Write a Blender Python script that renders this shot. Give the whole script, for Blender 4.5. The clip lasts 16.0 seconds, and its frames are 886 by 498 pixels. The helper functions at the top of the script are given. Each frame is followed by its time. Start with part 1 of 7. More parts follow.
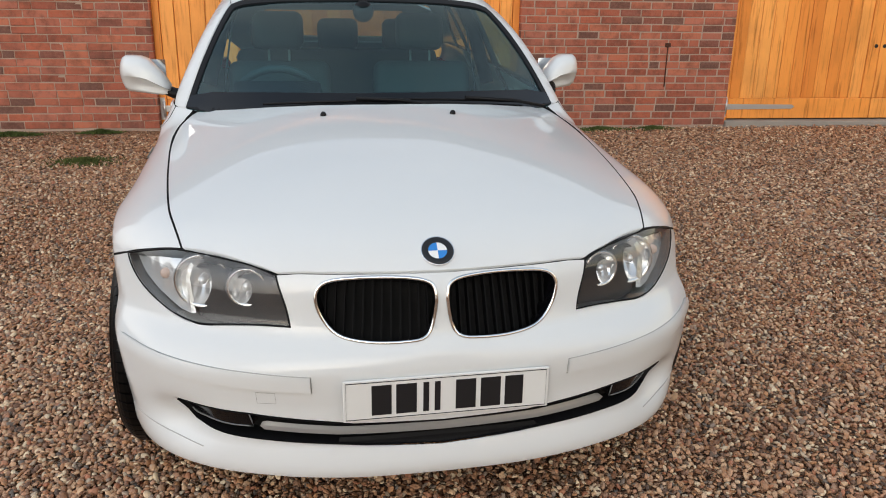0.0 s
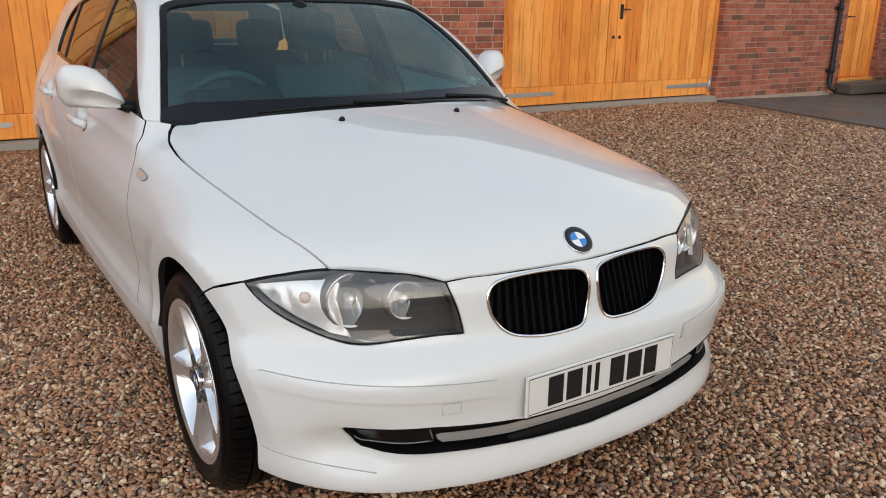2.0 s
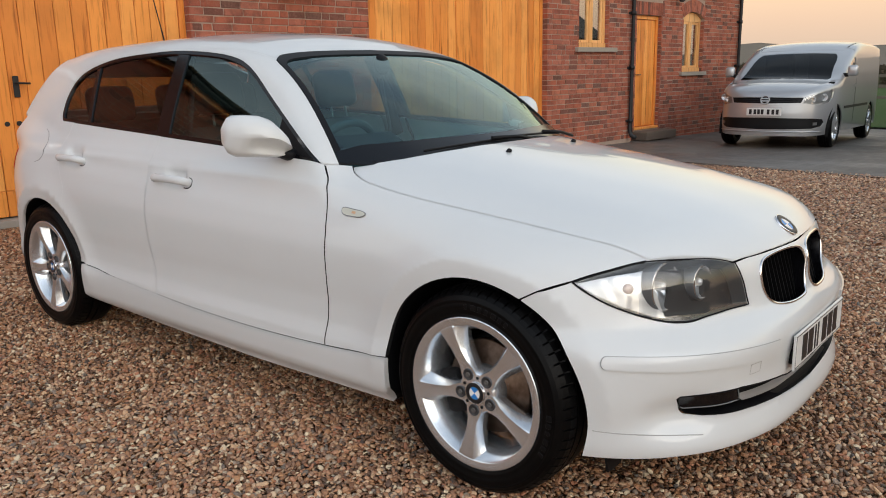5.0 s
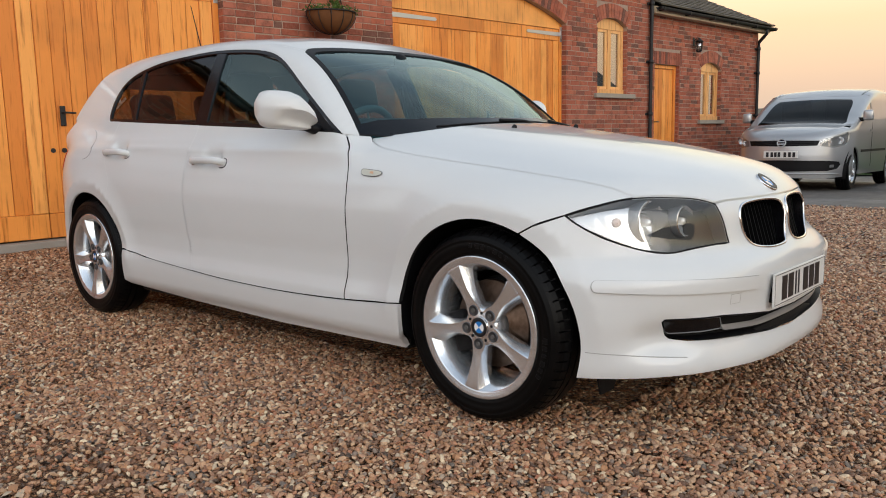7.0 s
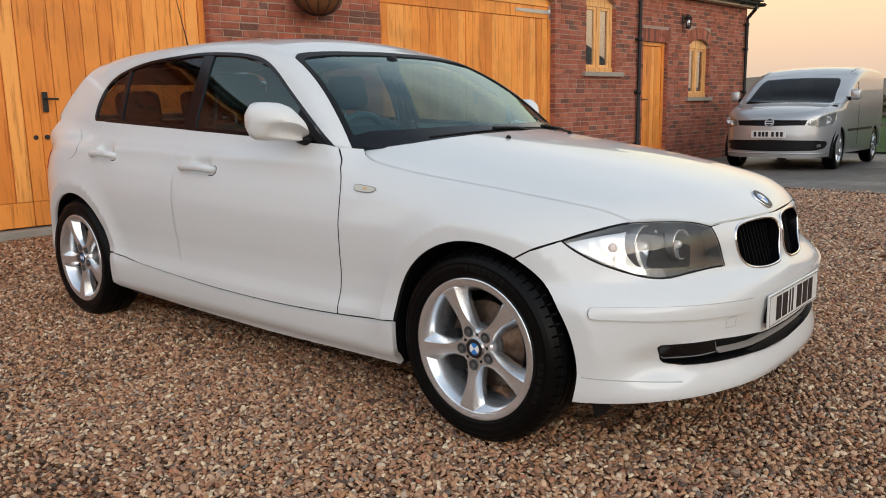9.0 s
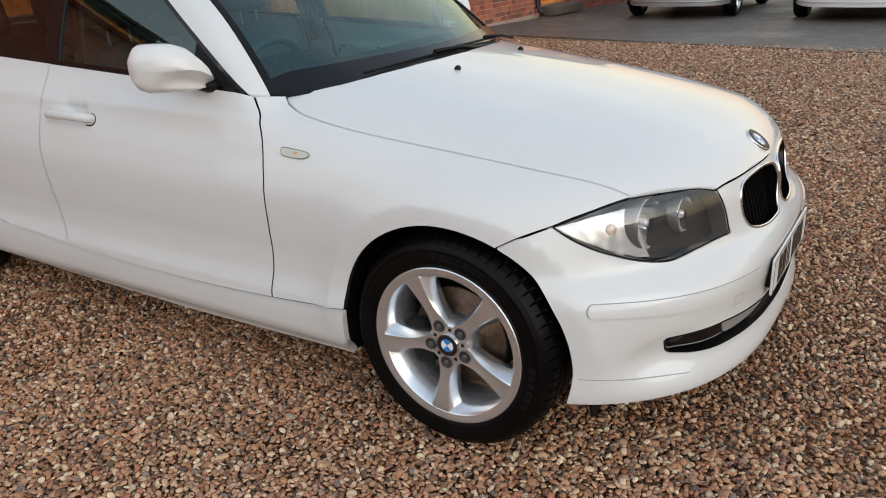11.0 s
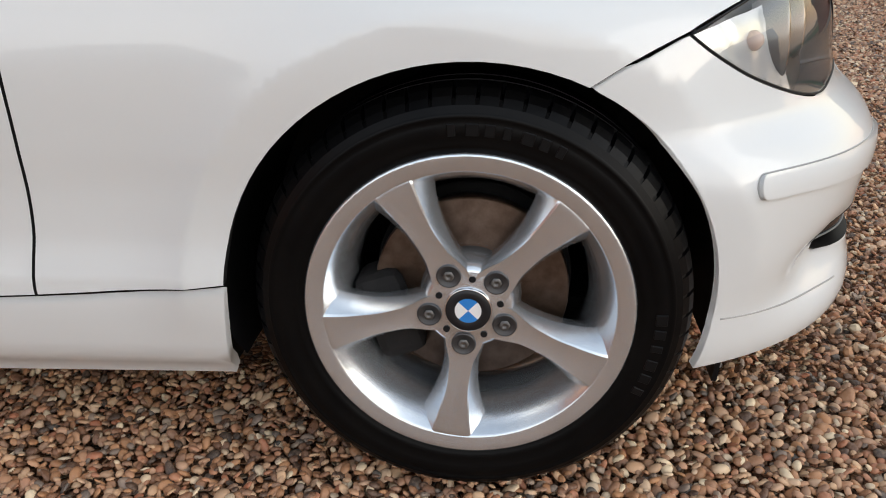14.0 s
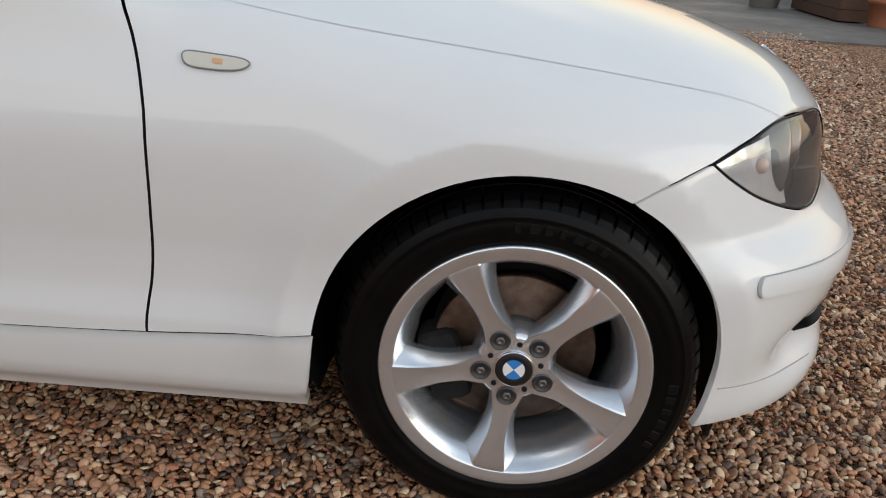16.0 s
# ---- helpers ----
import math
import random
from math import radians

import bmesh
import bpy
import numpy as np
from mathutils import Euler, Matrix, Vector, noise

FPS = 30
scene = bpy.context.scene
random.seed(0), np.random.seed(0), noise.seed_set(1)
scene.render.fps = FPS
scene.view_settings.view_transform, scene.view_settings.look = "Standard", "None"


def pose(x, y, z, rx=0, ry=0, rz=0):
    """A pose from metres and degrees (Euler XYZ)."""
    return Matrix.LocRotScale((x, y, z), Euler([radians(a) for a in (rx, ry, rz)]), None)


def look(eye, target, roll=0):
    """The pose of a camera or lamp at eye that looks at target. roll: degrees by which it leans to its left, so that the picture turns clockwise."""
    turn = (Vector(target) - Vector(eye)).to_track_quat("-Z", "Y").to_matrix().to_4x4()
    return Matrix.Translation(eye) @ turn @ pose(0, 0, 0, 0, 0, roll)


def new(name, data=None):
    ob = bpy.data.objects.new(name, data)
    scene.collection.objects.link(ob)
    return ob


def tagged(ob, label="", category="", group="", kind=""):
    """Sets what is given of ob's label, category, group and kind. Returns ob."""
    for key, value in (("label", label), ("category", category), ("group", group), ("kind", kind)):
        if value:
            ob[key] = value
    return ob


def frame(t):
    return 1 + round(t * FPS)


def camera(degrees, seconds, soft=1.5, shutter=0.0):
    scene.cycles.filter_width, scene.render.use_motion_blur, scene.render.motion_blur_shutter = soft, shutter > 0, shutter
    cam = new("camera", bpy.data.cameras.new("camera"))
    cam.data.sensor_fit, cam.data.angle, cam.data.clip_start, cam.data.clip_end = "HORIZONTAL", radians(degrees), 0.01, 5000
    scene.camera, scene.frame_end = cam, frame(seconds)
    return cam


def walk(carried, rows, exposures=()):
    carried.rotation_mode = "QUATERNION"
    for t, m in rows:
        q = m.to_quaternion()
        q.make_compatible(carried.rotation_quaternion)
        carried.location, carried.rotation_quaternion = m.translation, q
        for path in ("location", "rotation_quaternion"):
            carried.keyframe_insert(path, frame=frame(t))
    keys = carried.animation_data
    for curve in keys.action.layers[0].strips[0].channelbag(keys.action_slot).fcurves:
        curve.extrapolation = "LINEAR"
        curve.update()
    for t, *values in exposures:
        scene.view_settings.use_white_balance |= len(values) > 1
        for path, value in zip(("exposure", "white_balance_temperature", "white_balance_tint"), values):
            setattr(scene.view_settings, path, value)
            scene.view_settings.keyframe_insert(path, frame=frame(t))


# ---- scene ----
cam = camera(58.3, 16.0, soft=1.0)
PATH = [
    (0, (-0.354, -2.397, 1.344), (0.025, -0.532, 0.731), 0.9),
    (0.5, (-0.591, -2.313, 1.327), (-0.112, -0.476, 0.697), 2.9),
    (1, (-0.88, -2.249, 1.323), (-0.122, -0.517, 0.669), 2.6),
    (1.5, (-1.103, -2.147, 1.31), (-0.19, -0.483, 0.678), 1.7),
    (2, (-1.344, -2.024, 1.333), (-0.305, -0.427, 0.726), 0.7),
    (2.5, (-1.626, -1.938, 1.35), (-0.483, -0.408, 0.759), 0.4),
    (3, (-1.886, -1.842, 1.38), (-0.662, -0.373, 0.792), 0.1),
    (3.5, (-2.057, -1.665, 1.378), (-0.75, -0.263, 0.808), -0.6),
    (4, (-2.192, -1.516, 1.397), (-0.795, -0.198, 0.84), -0.5),
    (4.5, (-2.414, -1.369, 1.348), (-0.958, -0.1, 0.83), -1.0),
    (5, (-2.547, -1.324, 1.231), (-1.05, -0.071, 0.794), -1.1),
    (7.5, (-2.756, -1.587, 0.906), (-1.28, -0.262, 0.651), -1.0),
    (8, (-2.753, -1.581, 0.908), (-1.272, -0.257, 0.674), -1.0),
    (10.5, (-2.562, -1.215, 1.382), (-1.037, -0.113, 0.705), -2.2),
    (11, (-2.43, -1.047, 1.351), (-0.874, -0.028, 0.616), -2.9),
    (11.5, (-2.256, -0.825, 1.335), (-0.653, 0.06, 0.53), -3.2),
    (12, (-2.169, -0.59, 1.301), (-0.499, 0.08, 0.429), -2.7),
    (12.5, (-2.05, -0.401, 1.271), (-0.344, 0.091, 0.349), -3.1),
    (13, (-1.868, -0.258, 1.137), (-0.146, 0.179, 0.218), -3.3),
    (13.5, (-1.806, -0.126, 0.947), (-0.024, 0.191, 0.097), -2.9),
    (14, (-1.826, -0.075, 0.831), (0.005, 0.124, 0.051), -1.8),
    (14.5, (-1.849, -0.077, 0.793), (-0.013, 0.079, 0.016), -1.4),
    (15, (-1.88, -0.072, 0.785), (-0.035, 0.043, 0.022), -0.8),
    (15.5, (-1.927, -0.023, 0.851), (-0.069, 0.074, 0.118), 1.2),
    (16, (-2.007, 0.059, 1.019), (-0.166, 0.173, 0.245), 3.2),
]
walk(cam, [(t, look(eye, target, roll)) for t, eye, target, roll in PATH], [(0.0, -0.08), (1.0, -0.12), (3.0, -0.16), (5.0, -0.24), (8.0, -0.24), (11.0, -0.18), (12.3, -0.18), (13.2, -0.24), (14.2, 0.10), (15.2, 0.12), (16.0, -0.22)])

# ---- light: thinly clouded dusk sky, the low sun veiled ahead of the car ----
world = bpy.data.worlds.new("dusk_sky")
scene.world = world
world.use_nodes = True
wn, wl = world.node_tree.nodes, world.node_tree.links
sky = wn.new("ShaderNodeTexSky")
sky.sky_type = "NISHITA"
sky.sun_disc = False
sky.sun_elevation, sky.sun_rotation = radians(12.0), radians(198)
sky.altitude, sky.air_density, sky.dust_density, sky.ozone_density = 60, 1.0, 4.0, 1.5
# thin cloud veil: warm near the horizon, pale above
tc = wn.new("ShaderNodeTexCoord")
sep = wn.new("ShaderNodeSeparateXYZ")
wl.new(tc.outputs["Generated"], sep.inputs[0])
def veil_ramp(stops):
    n = wn.new("ShaderNodeValToRGB")
    wl.new(sep.outputs["Z"], n.inputs[0])
    e = n.color_ramp.elements
    while len(e) < len(stops):
        e.new(0.5)
    for el, (pos, col) in zip(e, stops):
        el.position, el.color = pos, (*col, 1)
    return n


# afterglow low over the fields beyond the yard, pale cloud on the other side
glow = veil_ramp([(0.0, (3.2, 2.5, 1.95)), (0.05, (4.1, 2.85, 2.0)), (0.12, (5.3, 3.55, 2.05)), (0.22, (6.0, 5.3, 3.5)), (0.36, (4.3, 4.35, 4.2)), (0.55, (3.2, 3.55, 3.9)), (1.0, (1.75, 2.2, 2.75))])
pale = veil_ramp([(0.0, (4.0, 3.8, 3.6)), (0.12, (5.4, 5.15, 4.9)), (0.25, (6.1, 5.95, 5.8)), (0.45, (4.4, 4.55, 4.75)), (1.0, (1.9, 2.3, 2.8))])
side = wn.new("ShaderNodeMapRange")
side.interpolation_type = "SMOOTHSTEP"
side.inputs["From Min"].default_value, side.inputs["From Max"].default_value = -0.15, 0.7
toward = wn.new("ShaderNodeVectorMath")
toward.operation = "DOT_PRODUCT"
toward.inputs[1].default_value = (0.90, -0.44, 0.0)
wl.new(tc.outputs["Generated"], toward.inputs[0])
wl.new(toward.outputs["Value"], side.inputs["Value"])
veil = wn.new("ShaderNodeMix")
veil.data_type = "RGBA"
wl.new(side.outputs[0], veil.inputs[0])
# the cloud is thinner and brighter over the open side of the yard than behind the barn
open_side = wn.new("ShaderNodeVectorMath")
open_side.operation = "DOT_PRODUCT"
open_side.inputs[1].default_value = (-0.80, -0.60, 0.0)
wl.new(tc.outputs["Generated"], open_side.inputs[0])
thin = wn.new("ShaderNodeMapRange")
thin.interpolation_type = "SMOOTHSTEP"
for key, value in (("From Min", -0.6), ("From Max", 0.75), ("To Min", 0.47), ("To Max", 1.32)):
    thin.inputs[key].default_value = value
wl.new(open_side.outputs["Value"], thin.inputs["Value"])
bright = wn.new("ShaderNodeVectorMath")
bright.operation = "SCALE"
wl.new(pale.outputs[0], bright.inputs[0])
wl.new(thin.outputs[0], bright.inputs["Scale"])
wl.new(bright.outputs[0], veil.inputs[6])
wl.new(glow.outputs[0], veil.inputs[7])
blend = wn.new("ShaderNodeMix")
blend.data_type = "RGBA"
blend.inputs[0].default_value = 0.9
wl.new(sky.outputs[0], blend.inputs[6])
# broken thin cloud
lift = wn.new("ShaderNodeMapping")
lift.inputs["Scale"].default_value = (1.0, 1.0, 2.6)
wl.new(tc.outputs["Generated"], lift.inputs[0])
cloud = wn.new("ShaderNodeTexNoise")
cloud.inputs["Scale"].default_value, cloud.inputs["Detail"].default_value, cloud.inputs["Roughness"].default_value = 2.6, 6.0, 0.55
wl.new(lift.outputs[0], cloud.inputs["Vector"])
shade = wn.new("ShaderNodeValToRGB")
wl.new(cloud.outputs[0], shade.inputs[0])
shade.color_ramp.elements[0].position, shade.color_ramp.elements[0].color = 0.38, (0.74, 0.80, 0.88, 1)
shade.color_ramp.elements[1].position, shade.color_ramp.elements[1].color = 0.62, (1.16, 1.13, 1.10, 1)
above = wn.new("ShaderNodeMapRange")
above.inputs["From Min"].default_value, above.inputs["From Max"].default_value = 0.12, 0.45
wl.new(sep.outputs["Z"], above.inputs["Value"])
broken = wn.new("ShaderNodeMix")
broken.data_type, broken.blend_type = "RGBA", "MULTIPLY"
wl.new(above.outputs[0], broken.inputs[0])
wl.new(veil.outputs[2], broken.inputs[6])
wl.new(shade.outputs[0], broken.inputs[7])
wl.new(broken.outputs[2], blend.inputs[7])
wl.new(blend.outputs[2], wn["Background"].inputs[0])
wn["Background"].inputs[1].default_value = 0.29
sun = new("sun", bpy.data.lights.new("sun", "SUN"))
sun.data.energy, sun.data.angle, sun.data.color = 0.60, radians(38), (1.0, 0.975, 0.94)
sun.matrix_world = look((-2.8, -8.6, 3.8), (0, 0, 0))

# ---- materials ----
def material(name, color, rough=0.5, metal=0.0, coat=0.0, trans=0.0, ior=1.45, spec=0.5):
    m = bpy.data.materials.new(name)
    m.use_nodes = True
    b = m.node_tree.nodes["Principled BSDF"]
    b.inputs["Base Color"].default_value = (*color, 1)
    b.inputs["Roughness"].default_value = rough
    b.inputs["Metallic"].default_value = metal
    b.inputs["Coat Weight"].default_value = coat
    b.inputs["Coat Roughness"].default_value = 0.03
    b.inputs["Transmission Weight"].default_value = trans
    b.inputs["IOR"].default_value = ior
    b.inputs["Specular IOR Level"].default_value = spec
    return m


class Nodes:
    """A short way to wire a material."""

    def __init__(self, m):
        self.t = m.node_tree
        self.b = self.t.nodes["Principled BSDF"]

    def add(self, kind, **inputs):
        n = self.t.nodes.new("ShaderNode" + kind)
        for k, v in inputs.items():
            self.put(n, k.replace("_", " "), v)
        return n

    def put(self, n, key, v):
        s = n.inputs[int(key)] if key.isdigit() else n.inputs[key]
        if isinstance(v, bpy.types.NodeSocket):
            self.t.links.new(v, s)
        else:
            s.default_value = v

    def coords(self, scale=(1, 1, 1), kind="Object", turn=(0, 0, 0)):
        c = self.add("TexCoord")
        m = self.add("Mapping")
        m.inputs["Scale"].default_value = scale
        m.inputs["Rotation"].default_value = turn
        self.t.links.new(c.outputs[kind], m.inputs[0])
        return m.outputs[0]

    def noise(self, vec, scale, detail=4, rough=0.55):
        return self.add("TexNoise", Vector=vec, Scale=scale, Detail=float(detail), Roughness=rough)

    def ramp(self, fac, stops):
        n = self.add("ValToRGB")
        self.t.links.new(fac, n.inputs[0])
        e = n.color_ramp.elements
        while len(e) < len(stops):
            e.new(0.5)
        for el, (p, c) in zip(e, stops):
            el.position, el.color = p, (*c, 1) if len(c) == 3 else c
        return n.outputs[0]

    def mix(self, fac, a, b, how="MIX"):
        n = self.add("Mix")
        n.data_type, n.blend_type = "RGBA", how
        for k, v in ((0, fac), (6, a), (7, b)):
            if isinstance(v, bpy.types.NodeSocket):
                self.t.links.new(v, n.inputs[k])
            else:
                n.inputs[k].default_value = v if k == 0 else (*v, 1)
        return n.outputs[2]

    def bump(self, height, strength=0.3, distance=0.01, normal=None):
        n = self.add("Bump", Height=height, Strength=strength, Distance=distance)
        if normal is not None:
            self.t.links.new(normal, n.inputs["Normal"])
        return n.outputs[0]

    def base(self, v):
        self.put(self.b, "Base Color", v)
        return self

    def set(self, key, v):
        self.put(self.b, key, v)
        return self


def paint_material(name, color, rough=0.28, flake=0.0):
    m = material(name, color, rough, flake, 0.9, spec=0.12)
    m.node_tree.nodes["Principled BSDF"].inputs["Coat Roughness"].default_value = 0.012
    m.node_tree.nodes["Principled BSDF"].inputs["Coat IOR"].default_value = 1.5
    n = Nodes(m)
    v = n.coords()
    dirt = n.noise(v, 1.6, 5).outputs[0]
    n.base(n.mix(n.ramp(dirt, [(0.42, (0, 0, 0)), (0.75, (0.3, 0.3, 0.3))]), color, tuple(c * 0.9 for c in color)))
    return m


WHITE = paint_material("white_paint", (0.70, 0.712, 0.71))
SILVER = paint_material("silver_paint", (0.46, 0.465, 0.47), 0.33, 0.6)
WHITE2 = paint_material("white_grey_paint", (0.68, 0.69, 0.70))
BLACK = material("black_plastic", (0.006, 0.006, 0.007), 0.5, spec=0.25)
TRIM = material("gloss_black_trim", (0.004, 0.004, 0.005), 0.16, spec=0.5)
SLAT = material("matt_black_slat", (0.0045, 0.0045, 0.005), 0.6, spec=0.1)
DARK = material("dark_cavity", (0.004, 0.004, 0.004), 0.9)
CHROME = material("chrome", (0.8, 0.8, 0.81), 0.07, 1.0)
SATIN = material("satin_silver_trim", (0.42, 0.425, 0.43), 0.3, 0.5)
GREYBAR = material("grey_satin_plastic", (0.2, 0.205, 0.21), 0.35)
ORANGE = material("amber_plastic", (0.62, 0.36, 0.20), 0.3)
REPEATER = material("repeater_lens", (0.56, 0.55, 0.47), 0.12, coat=0.6)
RED = material("red_lens", (0.45, 0.02, 0.015), 0.15)
BLUE = material("blue_enamel", (0.03, 0.22, 0.62), 0.25, coat=0.6)
WHITEP = material("white_plastic", (0.8, 0.8, 0.79), 0.35)
PLATE = material("plate_white", (0.72, 0.72, 0.70), 0.3)
INK = material("plate_black", (0.012, 0.012, 0.014), 0.4)
SEAT = material("grey_leather", (0.075, 0.08, 0.085), 0.5)
SEATL = material("pale_leather", (0.10, 0.105, 0.11), 0.5)
GALV = material("galvanised_steel", (0.62, 0.63, 0.64), 0.42, 0.85)
IRON = material("black_iron", (0.015, 0.015, 0.016), 0.5)


def glass_material(name, tint, rough=0.0, f0=0.04, rim=1.0, gloss=(1, 1, 1)):
    """A thin pane: light goes straight through, tinted, with a gloss on top that grows towards grazing view."""
    m = material(name, tint, rough, trans=1.0, ior=1.45)
    t = m.node_tree
    n = Nodes(m)
    tr = n.add("BsdfTransparent", Color=(*tint, 1))
    gl = n.add("BsdfGlossy", Color=(*gloss, 1), Roughness=rough)
    lw = n.add("LayerWeight", Blend=0.5)
    pw = n.add("Math")
    pw.operation = "POWER"
    t.links.new(lw.outputs["Facing"], pw.inputs[0])
    pw.inputs[1].default_value = 5.0
    ma = n.add("Math")
    ma.operation = "MULTIPLY_ADD"
    t.links.new(pw.outputs[0], ma.inputs[0])
    ma.inputs[1].default_value, ma.inputs[2].default_value = (1 - f0) * rim, f0
    mx = n.add("MixShader")
    t.links.new(ma.outputs[0], mx.inputs[0])
    t.links.new(tr.outputs[0], mx.inputs[1])
    t.links.new(gl.outputs[0], mx.inputs[2])
    t.links.new(mx.outputs[0], t.nodes["Material Output"].inputs[0])
    return m


GLASS = glass_material("tinted_glass", (0.42, 0.70, 0.72), f0=0.10, rim=0.9, gloss=(0.82, 1.0, 0.98))
GLASS_S = glass_material("tinted_side_glass", (0.30, 0.42, 0.42), f0=0.115, gloss=(0.80, 1.0, 0.97))
GLASSD = glass_material("dark_tinted_glass", (0.36, 0.33, 0.28), f0=0.05)
GLASSV = glass_material("dark_van_glass", (0.10, 0.13, 0.135), f0=0.02, rim=0.5)
LENS = glass_material("clear_lens", (0.93, 0.94, 0.94), f0=0.065)
PANE = glass_material("window_pane", (0.55, 0.6, 0.6), f0=0.42)


def rubber_material():
    m = material("tyre_rubber", (0.003, 0.003, 0.0034), 0.38, spec=0.14)
    n = Nodes(m)
    v = n.coords()
    n.base(n.ramp(n.noise(v, 14, 6).outputs[0], [(0.35, (0.002, 0.002, 0.0023)), (0.8, (0.0045, 0.0043, 0.0042))]))
    n.set("Normal", n.bump(n.noise(v, 160, 3).outputs[0], 0.12, 0.002))
    return m


RUBBER = rubber_material()
RUBBERMARK = material("raised_rubber", (0.005, 0.005, 0.0054), 0.42, spec=0.2)


def alloy_material():
    m = material("silver_alloy", (0.62, 0.63, 0.645), 0.26, 0.85, 0.6)
    n = Nodes(m)
    v = n.coords()
    n.base(n.mix(n.ramp(n.noise(v, 9, 6).outputs[0], [(0.45, (0, 0, 0)), (0.8, (0.5,) * 3)]), (0.73, 0.765, 0.80), (0.60, 0.615, 0.63)))
    return m


ALLOY = alloy_material()


def disc_material():
    m = material("brake_disc_steel", (0.2, 0.15, 0.12), 0.4, 0.8)
    n = Nodes(m)
    v = n.coords()
    n.base(n.ramp(n.noise(v, 30, 5).outputs[0], [(0.3, (0.085, 0.05, 0.032)), (0.7, (0.19, 0.13, 0.095))]))
    return m


DISC = disc_material()


def brick_material(name, how):
    m = material(name, (0.36, 0.13, 0.08), 0.85, spec=0.25)
    n = Nodes(m)
    v = n.coords(kind="Object")
    if how == "object":
        rnd = n.add("ObjectInfo").outputs["Random"]
    else:
        rnd = n.add("NewGeometry").outputs["Random Per Island"]
    tone = n.ramp(rnd, [(0.0, (0.26, 0.072, 0.045)), (0.15, (0.47, 0.13, 0.072)), (0.3, (0.34, 0.095, 0.06)), (0.45, (0.53, 0.17, 0.096)), (0.6, (0.40, 0.12, 0.075)), (0.75, (0.50, 0.17, 0.11)), (0.84, (0.27, 0.088, 0.062)), (0.92, (0.15, 0.07, 0.054)), (1.0, (0.17, 0.09, 0.07))])
    geo = n.add("NewGeometry").outputs["Position"]
    big = n.noise(geo, 7.0, 6, 0.7).outputs[0]
    fine = n.noise(geo, 38, 6, 0.7).outputs[0]
    c = n.mix(n.ramp(fine, [(0.4, (0, 0, 0)), (0.75, (0.55,) * 3)]), tone, (0.36, 0.17, 0.12))
    c = n.mix(n.ramp(big, [(0.46, (0, 0, 0)), (0.74, (0.85,) * 3)]), c, (0.13, 0.058, 0.042))
    n.base(c)
    n.set("Normal", n.bump(fine, 0.8, 0.009))
    return m


BRICK_O = brick_material("red_brick_single", "object")
BRICK_I = brick_material("red_brick_course", "island")


def plain_noise(name, c1, c2, scale, rough=0.85, fine=40, bump=0.3, dist=0.004):
    m = material(name, c1, rough, spec=0.3)
    n = Nodes(m)
    geo = n.add("NewGeometry").outputs["Position"]
    a = n.noise(geo, scale, 6, 0.6).outputs[0]
    b = n.noise(geo, fine, 5, 0.65).outputs[0]
    c = n.mix(a, c1, c2)
    n.base(n.mix(n.ramp(b, [(0.35, (0.35,) * 3), (0.65, (0, 0, 0))]), c, tuple(x * 0.7 for x in c1)))
    n.set("Normal", n.bump(b, bump, dist))
    return m


MORTAR = plain_noise("lime_mortar", (0.52, 0.39, 0.31), (0.28, 0.20, 0.155), 6)
STEPSTONE = plain_noise("dark_step_stone", (0.17, 0.13, 0.10), (0.10, 0.08, 0.065), 6)
RUST = plain_noise("rusty_iron", (0.10, 0.035, 0.02), (0.05, 0.025, 0.018), 20)
STONE = plain_noise("sill_stone", (0.42, 0.37, 0.31), (0.3, 0.26, 0.21), 6)
CONCRETE = plain_noise("old_concrete", (0.40, 0.36, 0.31), (0.26, 0.23, 0.2), 3)
TERRA = plain_noise("terracotta", (0.42, 0.17, 0.09), (0.3, 0.12, 0.07), 6)
GREYPOT = plain_noise("grey_glazed_clay", (0.38, 0.37, 0.34), (0.25, 0.24, 0.225), 6)
OLDWOOD = plain_noise("weathered_timber", (0.13, 0.072, 0.045), (0.06, 0.04, 0.03), 7)
GRASS = plain_noise("mown_grass", (0.06, 0.11, 0.022), (0.035, 0.07, 0.016), 1.5, 0.95, 60, 0.8, 0.02)
LEAF = plain_noise("evergreen_leaf", (0.05, 0.10, 0.02), (0.09, 0.15, 0.03), 9, 0.6)
MOSS = plain_noise("moss", (0.07, 0.10, 0.025), (0.11, 0.13, 0.04), 9, 0.95)
FIELD = plain_noise("far_field", (0.23, 0.19, 0.145), (0.15, 0.135, 0.105), 0.05, 0.95, 0.6, 0.2, 0.1)
HEDGE = plain_noise("far_hedge", (0.085, 0.07, 0.045), (0.12, 0.095, 0.06), 0.4, 0.95, 3, 0.8, 0.2)


def slate_material():
    m = material("roof_slate", (0.10, 0.085, 0.07), 0.75)
    n = Nodes(m)
    rnd = n.add("NewGeometry").outputs["Random Per Island"]
    geo = n.add("NewGeometry").outputs["Position"]
    t = n.ramp(rnd, [(0, (0.06, 0.052, 0.045)), (0.5, (0.10, 0.085, 0.068)), (1, (0.14, 0.115, 0.085))])
    n.base(n.mix(n.ramp(n.noise(geo, 18, 6).outputs[0], [(0.45, (0, 0, 0)), (0.7, (0.5,) * 3)]), t, (0.12, 0.11, 0.06)))
    return m


SLATE = slate_material()


